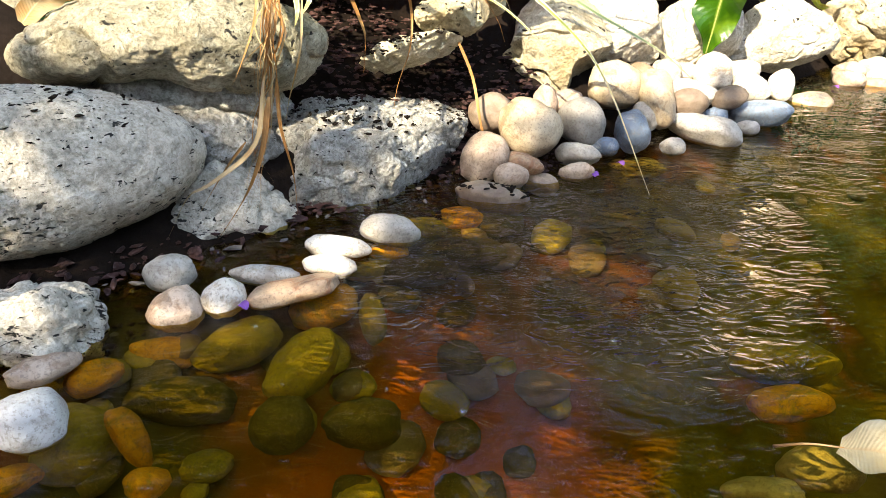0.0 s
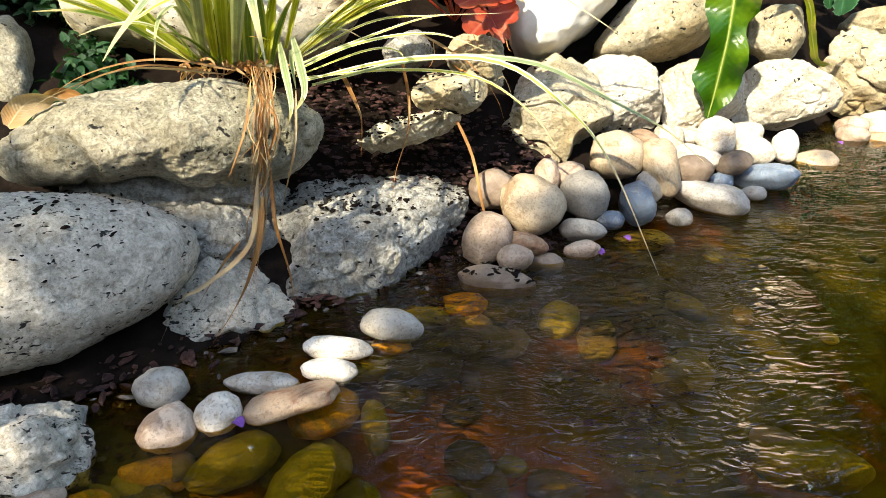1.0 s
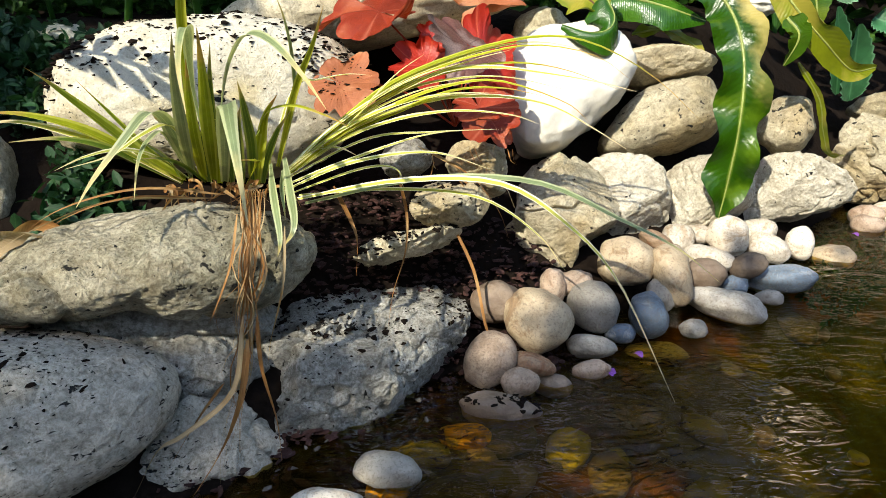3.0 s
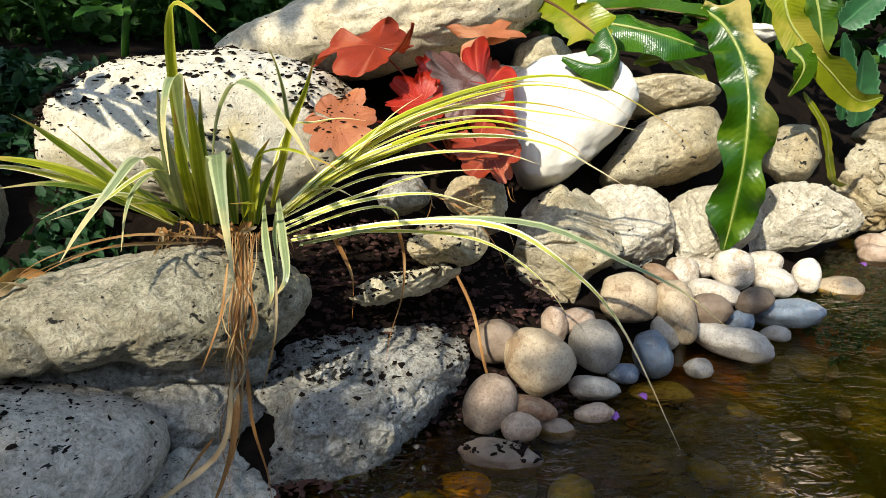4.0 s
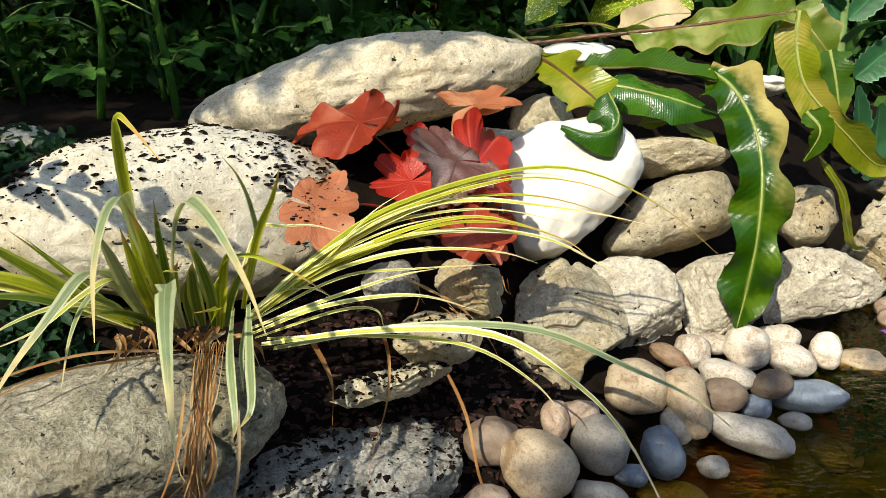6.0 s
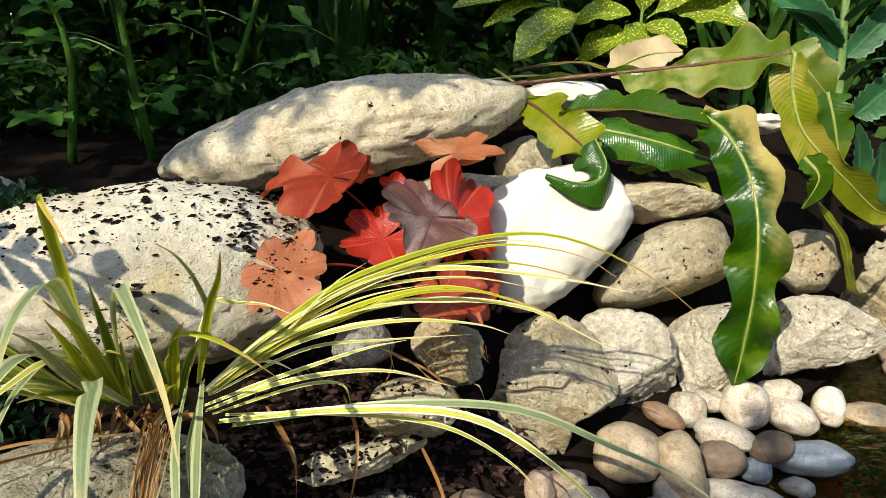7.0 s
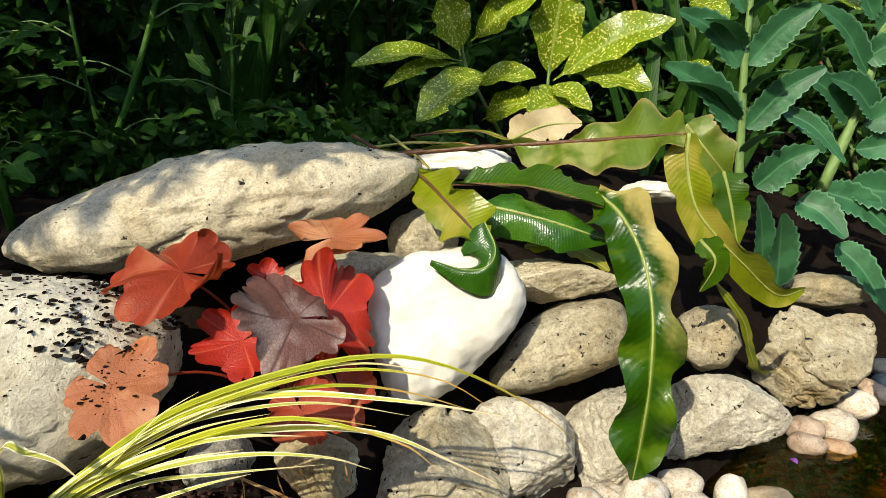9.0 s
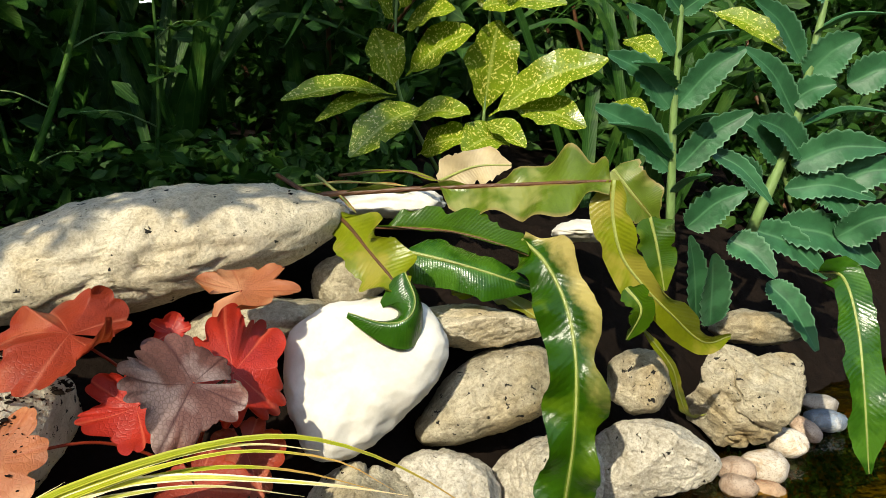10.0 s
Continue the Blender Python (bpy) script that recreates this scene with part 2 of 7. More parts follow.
PEBBLES = {
    "cream": pebble_material("cream_pebble", (0.54, 0.46, 0.36), (0.74, 0.67, 0.57), patch=(0.44, 0.32, 0.20)),
    "tan": pebble_material("tan_pebble", (0.34, 0.255, 0.16), (0.52, 0.42, 0.29), patch=(0.28, 0.18, 0.10)),
    "rust": pebble_material("rust_pebble", (0.36, 0.22, 0.13), (0.54, 0.38, 0.24), patch=(0.30, 0.13, 0.06)),
    "pink": pebble_material("pinkish_pebble", (0.38, 0.26, 0.18), (0.60, 0.47, 0.36), patch=(0.30, 0.19, 0.12)),
    "blue": pebble_material("blue_grey_pebble", (0.09, 0.13, 0.19), (0.26, 0.31, 0.37), 0.35, patch=(0.44, 0.44, 0.43)),
    "grey": pebble_material("grey_pebble", (0.29, 0.26, 0.22), (0.50, 0.45, 0.38), patch=(0.31, 0.28, 0.24)),
    "brown": pebble_material("brown_pebble", (0.15, 0.10, 0.07), (0.29, 0.22, 0.16)),
    "white": pebble_material("white_pebble", (0.42, 0.40, 0.365), (0.64, 0.61, 0.565), 0.3),
    "amber": pebble_material("algae_pebble", (0.50, 0.22, 0.012), (0.86, 0.47, 0.05), 0.7, patch=(0.30, 0.22, 0.02)),
    "silt": pebble_material("silted_pebble", (0.045, 0.038, 0.008), (0.13, 0.10, 0.022), 0.8),
    "olive": pebble_material("olive_algae_pebble", (0.20, 0.175, 0.018), (0.42, 0.33, 0.045), 0.7),
}
SOIL, WATER = soil_material(), water_material()
GRASS = leaf_material("green_gold_grass", (0.38, 0.42, 0.015), (0.44, 0.48, 0.04), stripe=(0.52, 0.52, 0.07), tip=(0.55, 0.34, 0.10), rough=0.5, through=0.4, blotch=(0.36, 0.38, 0.02), veins=0.1, gloss=0.2)
GRASS_PALE = leaf_material("cream_edged_grass", (0.62, 0.62, 0.09), (0.66, 0.66, 0.16), stripe=(0.92, 0.88, 0.62), tip=(0.72, 0.60, 0.34), rough=0.42, through=0.35, veins=0.1)
GRASS_DEEP = leaf_material("deep_green_grass", (0.10, 0.17, 0.012), (0.16, 0.22, 0.03), stripe=(0.24, 0.28, 0.05), tip=(0.45, 0.36, 0.14), rough=0.4, through=0.35, veins=0.1)
GRASS_GREY = leaf_material("grey_green_grass", (0.25, 0.31, 0.15), (0.30, 0.36, 0.19), stripe=(0.44, 0.47, 0.27), tip=(0.55, 0.46, 0.22), rough=0.4, through=0.3, veins=0.1)
STRAW = leaf_material("dry_straw", (0.36, 0.165, 0.045), (0.42, 0.22, 0.07), rough=0.7, through=0.25, blotch=(0.48, 0.29, 0.12))
STRAW_PALE = leaf_material("bleached_straw", (0.56, 0.41, 0.23), (0.60, 0.48, 0.30), rough=0.7, through=0.3, blotch=(0.40, 0.22, 0.08))
FERN = leaf_material("fern_green", (0.048, 0.115, 0.002), (0.30, 0.33, 0.05), rough=0.3, through=0.3, blotch=(0.13, 0.175, 0.008), ribs=16.0, veins=0.3, gloss=0.4)
FERN_TAN = leaf_material("fern_green_and_tan", (0.026, 0.085, 0.001), (0.22, 0.30, 0.04), rough=0.3, through=0.3, blotch=(0.075, 0.14, 0.004), half=(0.48, 0.39, 0.13), ribs=16.0, veins=0.3, gloss=0.4)
FERN_OLD = leaf_material("fern_yellowing", (0.21, 0.245, 0.008), (0.32, 0.29, 0.04), rough=0.3, through=0.3, blotch=(0.31, 0.27, 0.04), ribs=16.0, veins=0.3, gloss=0.4)
FERN_PALE = leaf_material("fern_pale_green", (0.135, 0.20, 0.018), (0.26, 0.13, 0.04), rough=0.3, through=0.3, blotch=(0.28, 0.29, 0.08), ribs=16.0, veins=0.3, gloss=0.4, rim=(0.30, 0.22, 0.08))
FERN_DEEP = leaf_material("fern_deep_green", (0.028, 0.095, 0.005), (0.16, 0.26, 0.05), rough=0.22, through=0.2, blotch=(0.05, 0.13, 0.01), ribs=16.0, veins=0.3, gloss=0.4)
CORAL = leaf_material("coral_leaf", (0.32, 0.042, 0.016), (0.42, 0.11, 0.06), gloss=0.25, rough=0.45, through=0.3, blotch=(0.36, 0.085, 0.035), veins=0.1, ribs=3.0, mesh=0.15, net=(0.28, 0.03, 0.02))
ORANGE = leaf_material("dusty_orange_leaf", (0.40, 0.125, 0.042), (0.32, 0.085, 0.03), rough=0.6, through=0.25, blotch=(0.47, 0.21, 0.095), veins=0.1, ribs=3.0, mesh=0.15, net=(0.36, 0.09, 0.04))
SCARLET = leaf_material("scarlet_leaf", (0.52, 0.035, 0.018), (0.62, 0.11, 0.06), gloss=0.4, rough=0.42, through=0.35, blotch=(0.36, 0.03, 0.025), veins=0.1, ribs=3.0, mesh=0.15, net=(0.28, 0.015, 0.012))
MAROON = leaf_material("maroon_leaf", (0.17, 0.075, 0.058), (0.05, 0.016, 0.014), rough=0.5, through=0.1, blotch=(0.30, 0.21, 0.185), gloss=0.3, veins=0.1, ribs=3.0, mesh=0.4, net=(0.05, 0.018, 0.016))
SEDUM = leaf_material("stonecrop_leaf", (0.032, 0.122, 0.046), (0.08, 0.20, 0.09), rim=(0.14, 0.28, 0.16), gloss=0.3, rough=0.46, through=0.15, blotch=(0.048, 0.155, 0.064), veins=0.0)
SPOTTED = leaf_material("gold_spotted_leaf", (0.19, 0.28, 0.012), (0.34, 0.40, 0.08), rough=0.25, through=0.3, spots=(0.66, 0.62, 0.14), veins=0.12)
HERB = leaf_material("herb_leaf", (0.024, 0.078, 0.009), (0.05, 0.12, 0.02), gloss=0.2, rough=0.5, through=0.3, blotch=(0.05, 0.11, 0.015))
FRESH = leaf_material("fresh_herb_leaf", (0.05, 0.15, 0.015), (0.08, 0.19, 0.03), gloss=0.25, rough=0.5, through=0.3, blotch=(0.08, 0.17, 0.02))
MOSSY = leaf_material("ground_cover_leaf", (0.013, 0.06, 0.013), (0.03, 0.09, 0.022), rough=0.55, through=0.25)
STEM = leaf_material("green_stem", (0.19, 0.30, 0.09), (0.19, 0.30, 0.09), rough=0.5, through=0.1)
RIB = leaf_material("pale_midrib", (0.34, 0.38, 0.10), (0.34, 0.38, 0.10), rough=0.4, through=0.1)
TWIG = leaf_material("brown_stem", (0.12, 0.05, 0.02), (0.16, 0.08, 0.04), rough=0.5, through=0.05)
PETAL = leaf_material("violet_petal", (0.30, 0.10, 0.50), (0.40, 0.16, 0.58), rough=0.5, through=0.3)
BEIGE = leaf_material("beige_leaf", (0.56, 0.44, 0.25), (0.45, 0.30, 0.14), rough=0.6, through=0.2, blotch=(0.42, 0.30, 0.13))


# ---- mesh helpers ----
def mesh_from(name, verts, faces, material, uvs=None, smooth=True):
    me = bpy.data.meshes.new(name)
    me.from_pydata([tuple(v) for v in verts], [], faces)
    me.materials.append(material)
    if smooth:
        me.polygons.foreach_set("use_smooth", [True] * len(me.polygons))
    if uvs is not None:
        layer = me.uv_layers.new(name="UVMap")
        index = np.empty(len(me.loops), dtype=np.int32)
        me.loops.foreach_get("vertex_index", index)
        layer.data.foreach_set("uv", np.asarray(uvs, dtype=np.float32)[index].ravel())
    me.update()
    return me


def part(name, me, parent, label="", place=None):
    ob = new(name, me)
    ob.parent = parent
    if place is not None:
        ob.matrix_local = place
    if label:
        ob["label"] = label
    return ob


BALLS = {}


def ball(level):
    """Unit directions and triangles of an icosphere."""
    if level not in BALLS:
        bm = bmesh.new()
        bmesh.ops.create_icosphere(bm, subdivisions=level, radius=1.0)
        bm.verts.ensure_lookup_table()
        BALLS[level] = (np.array([v.co for v in bm.verts]), [tuple(v.index for v in f.verts) for f in bm.faces])
        bm.free()
    return BALLS[level]


def field(points, scale, octaves, seed):
    """Fractal noise at many points, about -1 to 1."""
    shift = Vector((seed * 3.17, seed * 1.91, seed * 2.43))
    return np.array([noise.fractal(Vector(p) * scale + shift, 0.9, 2.1, octaves) for p in points])


def rock_mesh(name, size, material, seed, level=5, power=2.3, lump=0.12, rough=0.0035, fine=0.0012, cuts=0, taper=0.0, bend=0.0, hard=0.85, crack=0.0, split=13.0, pit=0.0, ledge=0.0, layers=40.0, outline=()):
    """A weathered stone: a blunt ellipsoid, cut by flat facets, lumpy, with pitted skin.
    outline: how far it reaches from its middle, at even steps round its long face, against an ellipse."""
    rng = random.Random(seed)
    d, faces = ball(level)
    if outline:
        around = np.hypot(d[:, 0], d[:, 2])
        v = d * ((around**power + np.abs(d[:, 1]) ** power) ** (-1 / power))[:, None]
        steps = len(outline)
        turn = np.arctan2(d[:, 2], d[:, 0]) / (2 * math.pi) * steps % steps
        k = np.floor(turn).astype(int) % steps
        f = turn - np.floor(turn)
        reach = np.array(outline)
        a, b, c, e = reach[k - 1], reach[k], reach[(k + 1) % steps], reach[(k + 2) % steps]
        v[:, ::2] *= (0.5 * (2 * b + (c - a) * f + (2 * a - 5 * b + 4 * c - e) * f**2 + (3 * b - a - 3 * c + e) * f**3))[:, None]
    else:
        v = d * ((np.abs(d) ** power).sum(1) ** (-1 / power))[:, None]
    for _ in range(cuts):
        n = np.array([rng.gauss(0, 1) for _ in range(3)])
        if outline:
            n[1] = -abs(n[1]) - 0.8
        n /= np.linalg.norm(n)
        over = np.maximum(v @ n - rng.uniform(0.62, 0.85), 0)
        v = v - hard * over[:, None] * n
    v = v * (1 + lump * field(v, 1.1, 3, seed))[:, None]
    v[:, 1:] *= (1 - taper * v[:, :1])
    v[:, 2] += bend * v[:, 0] ** 2
    v = v * np.array(size)
    away = d / np.array(size)
    away /= np.linalg.norm(away, axis=1)[:, None]
    if rough:
        v = v + away * (rough * field(v, 26.0, 4, seed + 5))[:, None]
    if ledge:
        q = v @ np.array([0.25, 0.3, 0.92]) * layers + 0.9 * field(v, 9.0, 3, seed + 41)
        q = q - np.floor(q)
        v = v + away * (ledge * (q * (q < 0.8) + (1 - q) * 4 * (q >= 0.8) - 0.4))[:, None]
    if crack:
        v = v - away * (crack * np.exp(-((field(v, split, 3, seed + 21) / 0.05) ** 2)))[:, None]
    if pit:
        v = v - away * (pit * np.clip((field(v, 110.0, 2, seed + 31) - 0.3) / 0.2, 0, 1))[:, None]
    if fine:
        v = v + away * (fine * field(v, 120.0, 3, seed + 9))[:, None]
    return mesh_from(name, v, faces, material)


def boulder(name, place, size, turn, material, label, seed, category="boulder", group="", **shape):
    ob = new(name, rock_mesh(name, size, material, seed, **shape))
    ob.matrix_world = pose(*place, *turn)
    return tagged(ob, label, category, group)


def pebble(place, size, turn, colour, label, seed, group="pebbles on the pond edge", lump=0.14, cuts=0, power=2.2, taper=0.0):
    ob = new("pebble", rock_mesh("pebble", size, PEBBLES[colour], seed, 4, power, lump, 0.0009, 0.0, cuts, taper or (seed % 5 - 2) * 0.07))
    ob.matrix_world = pose(*place, *turn)
    return tagged(ob, label, "pebble", group)


def curve(points, count):
    """A smooth line through the points (Catmull-Rom), as count + 1 places."""
    p = [Vector(q) for q in points]
    p = [2 * p[0] - p[1]] + p + [2 * p[-1] - p[-2]]
    out = []
    for i in range(count + 1):
        s = i / count * (len(p) - 3)
        k = min(int(s), len(p) - 4)
        t = s - k
        a, b, c, e = p[k : k + 4]
        out.append(0.5 * ((2 * b) + (c - a) * t + (2 * a - 5 * b + 4 * c - e) * t * t + (3 * b - a - 3 * c + e) * t**3))
    return out


def blade_mesh(name, points, width, material, up=(0, 0, 1), count=18, across=3, fold=0.25, wave=0.0, waves=6.0, shape=None, twist=0.0, curl=0.0, seed=0, teeth=0.0, nibble=0.0, halves=None):
    """A leaf along a line. shape(s): its width at s from 0 to 1; halves: the widths of its two sides, as steps along it. fold: depth of the gutter along its middle; wave: ruffled edges."""
    rng = random.Random(seed)
    line = curve(points, count)
    shape = shape or (lambda s: min(1.0, 6 * s + 0.35) * min(1.0, (1 - s) * 2.2 + 0.02))
    verts, uvs, faces = [], [], []
    side0 = None
    ph = rng.uniform(0, 6.28)
    for i, c in enumerate(line):
        s = i / count
        ahead = (line[min(i + 1, count)] - line[max(i - 1, 0)]).normalized()
        side = ahead.cross(Vector(up))
        if side.length < 0.08 and side0:
            side = side0
        side.normalize()
        if side0 and side.dot(side0) < 0:
            side = -side
        side0 = side
        side = side.copy()
        side.rotate(Matrix.Rotation(twist * s, 3, ahead))
        over = side.cross(ahead).normalized()
        w = width * 0.5 * shape(s)
        for j in range(across):
            u = j / (across - 1) * 2 - 1
            reach = float(np.interp(s, *halves[u > 0])) if halves else 1.0
            if teeth and abs(u) == 1:
                reach *= 1 + teeth * ((i % 3) / 3.0 - 0.33)
            lift = fold * w * abs(u) + curl * w * u * u
            if wave:
                lift += wave * w * abs(u) * math.sin(s * waves * 6.283 + ph + (1.3 if u > 0 else 0))
                reach *= 1 + 0.10 * math.sin(s * waves * 5.1 + ph * 2 + u)
            if nibble:
                reach *= 1 - nibble * max(0.0, noise.noise(Vector((s * 11 + seed, (u > 0) * 5.0, 0.3))) * 1.6 + 0.05 * math.sin(i * 2.1)) * abs(u) ** 3
            verts.append(c + side * (w * u * reach) + over * lift)
            uvs.append((j / (across - 1), s))
    for i in range(count):
        for j in range(across - 1):
            a = i * across + j
            faces.append((a, a + 1, a + across + 1, a + across))
    return mesh_from(name, verts, faces, material, uvs)


def tube_mesh(name, points, radius, material, count=14, sides=7, tip=0.4):
    line = curve(points, count)
    verts, uvs, faces = [], [], []
    for i, c in enumerate(line):
        ahead = (line[min(i + 1, count)] - line[max(i - 1, 0)]).normalized()
        a = ahead.orthogonal().normalized() if i == 0 else (a - ahead * a.dot(ahead)).normalized()
        b = ahead.cross(a)
        r = radius * (1 + (tip - 1) * i / count)
        for j in range(sides):
            g = j / sides * 6.2832
            verts.append(c + a * (r * math.cos(g)) + b * (r * math.sin(g)))
            uvs.append((j / sides, i / count))
    for i in range(count):
        for j in range(sides):
            k = (j + 1) % sides
            faces.append((i * sides + j, i * sides + k, (i + 1) * sides + k, (i + 1) * sides + j))
    faces.append(tuple(range(sides))[::-1])
    faces.append(tuple(len(verts) - sides + j for j in range(sides)))
    return mesh_from(name, verts, faces, material, uvs)


def lobed_mesh(name, radius, material, seed, lobes=5, ruffle=0.16, cup=0.15, cut=(0.10, 0.30), tooth=0.07, fold=0.0, rings=22, spokes=240):
    """A lobed leaf with toothed edges, lying in xy with its stalk at the origin and its tip along +y. fold: how far its two halves bend down."""
    rng = random.Random(seed)
    verts, uvs, faces = [Vector((0, 0, 0))], [(0.5, 0.0)], []
    reach = [rng.uniform(0.82, 1.12) for _ in range(lobes)]
    cuts = [rng.uniform(*cut) for _ in range(lobes + 1)]
    sway = [rng.uniform(-1, 1) for _ in range(lobes)]
    for k in range(1, rings + 1):
        q = k / rings
        for j in range(spokes):
            g = (j / (spokes - 1) * 2 - 1) * 3.02
            lobe = min(max(g / 3.02 * 0.5 + 0.5 + 0.035 * math.sin(g * 2.2 + seed) * (1 - (g / 3.02) ** 2), 0.0), 0.9999) * lobes
            n = min(int(lobe), lobes - 1)
            f = lobe - n
            notch = cuts[n] * math.exp(-((f / 0.17) ** 2)) + cuts[n + 1] * math.exp(-(((1 - f) / 0.17) ** 2))
            edge = (0.86 + 0.14 * math.sin(math.pi * f) ** 0.7) * reach[n] * (1 - notch) * (1 - 0.36 * (abs(g) / 3.02) ** 2)
            bite = abs(math.sin(math.pi * (lobe * 3.5 + 0.35 * math.sin(lobe * 5 + seed))))
            edge *= 1 - tooth * (1 - bite) ** 1.5 + 0.03 * noise.noise(Vector((lobe * 3.0, seed, 0.5)))
            r = radius * q * (1 + (edge - 1) * q**2.2)
            vein = math.exp(-(((f - 0.5) / 0.06) ** 2)) + 0.6 * math.exp(-(((f - 0.25) / 0.05) ** 2)) * (q > 0.3) + 0.6 * math.exp(-(((f - 0.75) / 0.05) ** 2)) * (q > 0.3)
            bend = sway[n] * math.sin(math.pi * f) * q**2
            x, y = r * math.sin(g), r * math.cos(g)
            crease = noise.noise(Vector((x, y, seed * 0.1)) * (2.6 / radius))
            z = radius * (0.06 * q * crease - 0.014 * q * vein + cup * q * q + ruffle * (1.5 * bend + 0.5 * q * q * math.sin(g * 1.5 + seed) + 0.25 * q**3 * math.sin(lobe * 7.0 + seed))) - fold * abs(x)
            verts.append(Vector((x, y, z)))
            uvs.append((f, q))
    for j in range(spokes - 1):
        faces.append((0, 1 + j, 2 + j))
    for k in range(rings - 1):
        for j in range(spokes - 1):
            a = 1 + k * spokes + j
            faces.append((a, a + spokes, a + spokes + 1, a + 1))
    return mesh_from(name, verts, faces, material, uvs)


def thing(name, label, category, place=(0, 0, 0), group="", kind=""):
    ob = new(name)
    ob.empty_display_size = 0.02
    ob.location = place
    bpy.context.view_layer.update()
    return tagged(ob, label, category, group, kind)


# ---- the ground: pond bed, bank and garden soil in one sheet ----
SHORE = [(-3.0, -0.6), (-0.6, 0.22), (-0.25, 0.44), (-0.07, 0.60), (0.05, 0.69), (0.28, 0.82), (0.55, 1.03), (0.70, 1.17), (1.2, 1.42), (3.0, 2.2), (60.0, 20.0)]


def shore(x):
    return float(np.interp(x, [a for a, b in SHORE], [b for a, b in SHORE]))


def height(x, y):
    d = y - shore(x)
    if d < 0:
        return max(-0.19, 0.5 * d - 0.012)
    steep = float(np.interp(x, [-0.3, 0.0, 0.4, 0.8], [0.50, 0.52, 0.85, 0.7]))
    top = float(np.interp(x, [-0.3, 0.3, 0.9], [0.30, 0.31, 0.20]))
    z = steep * max(d - 0.06, 0) - 0.012 + 0.1 * min(d, 0.06)
    return z if z < top else top + 0.04 * (1 - math.exp(-(z - top) * 3))


def ground():
    xs = sorted(set(np.round(np.concatenate([np.linspace(-0.8, 1.3, 190), np.geomspace(1.32, 400, 34), -np.geomspace(0.82, 400, 36)]), 4)))
    ys = sorted(set(np.round(np.concatenate([np.linspace(-0.2, 2.0, 200), np.geomspace(2.03, 500, 34), -np.geomspace(0.22, 60, 18)]), 4)))
    verts = []
    for y in ys:
        for x in xs:
            near = abs(x) < 2 and -0.5 < y < 3
            bumps = 0.010 * noise.fractal(Vector((x * 22, y * 22, 0)), 0.9, 2.1, 4) if near else 0.0
            verts.append((x, y, height(x, y) + bumps * (0.4 if y < shore(x) - 0.02 else 1.0)))
    w = len(xs)
    faces = [(r * w + c, r * w + c + 1, (r + 1) * w + c + 1, (r + 1) * w + c) for r in range(len(ys) - 1) for c in range(w - 1)]
    ob = new("ground", mesh_from("ground", verts, faces, SOIL))
    return tagged(ob, "dark damp garden soil sloping down into the pond bed", "ground", kind="structure")


def water():
    verts = [(x, y, 0.0) for y in (-8.0, 4.0) for x in (-8.0, 8.0)]
    ob = new("water", mesh_from("water", verts, [(0, 1, 3, 2)], WATER))
    return tagged(ob, "clear brown rippled pond water over stones", "water", kind="structure")


ground()
water()


# ---- boulders of the rockery, from the water upwards ----
boulder("boulder", (-0.34, 0.566, 0.07), (0.125, 0.1, 0.073), (-20, -2, 33), GREY_ROCK, "broad grey limestone boulder, pitted black, overhanging the water", 11, level=7, power=3.0, lump=0.04, rough=0.0025, fine=0.001, pit=0.0016, outline=(0.99, 0.91, 0.84, 0.88, 1.02, 1.10, 1.03, 0.99, 1.04, 1.08, 1.02, 0.96, 0.96, 0.99))
boulder("boulder", (-0.254, 0.676, 0.149), (0.146, 0.095, 0.053), (-15, 3, 22), OLIVE_ROCK, "long pale olive limestone boulder under the grass clump", 12, level=7, power=2.1, lump=0.04, rough=0.0035, fine=0.0012, crack=0.006, split=7.0, pit=0.0016, outline=(0.99, 1.02, 1.01, 1.01, 0.93, 0.92, 0.91, 0.98, 1.00, 0.83, 0.62, 0.93, 1.07, 1.02))
boulder("boulder", (-0.093, 0.685, 0.018), (0.108, 0.075, 0.051), (-33, -11, 16), BLUE_ROCK, "rough bluish grey limestone boulder at the water line", 13, level=7, power=3.0, lump=0.04, rough=0.003, cuts=8, fine=0.0018, hard=0.95, crack=0.004, split=16.0, pit=0.002, ledge=0.002, layers=30.0, outline=(0.99, 0.86, 0.89, 0.94, 1.01, 1.02, 1.00, 0.97, 0.97, 1.07, 1.00, 0.97, 0.95, 0.94))
boulder("boulder", (-0.115, 0.742, 0.014), (0.156, 0.09, 0.076), (-28, -4, 13), BLUE_ROCK, "sloping grey pitted rock slab strewn with soil", 14, level=7, power=2.5, lump=0.04, rough=0.004, cuts=7, fine=0.0025, crack=0.005, pit=0.003, outline=(0.92, 1.10, 1.27, 0.89, 0.87, 0.91, 1.06, 0.84, 0.82, 0.97, 0.96, 0.92, 0.89, 0.84))
boulder("boulder", (-0.206, 0.617, 0.006), (0.065, 0.06, 0.045), (-34, 3, 20), GREY_ROCK, "pitted pale grey rock wedged low between boulders", 15, level=6, lump=0.04, rough=0.005, cuts=4, fine=0.002, pit=0.002, crack=0.005, outline=(0.83, 0.79, 0.81, 0.99, 0.97, 0.89, 0.84, 0.87, 1.11, 1.27, 0.96, 0.92, 1.22, 1.11))
boulder("boulder", (-0.257, 0.700, 0.085), (0.108, 0.080, 0.034), (-21, 14, 16), BLUE_ROCK, "crusted dark grey rock filling the joint between boulders", 16, level=6, lump=0.18, rough=0.007, cuts=3, fine=0.002, pit=0.002)
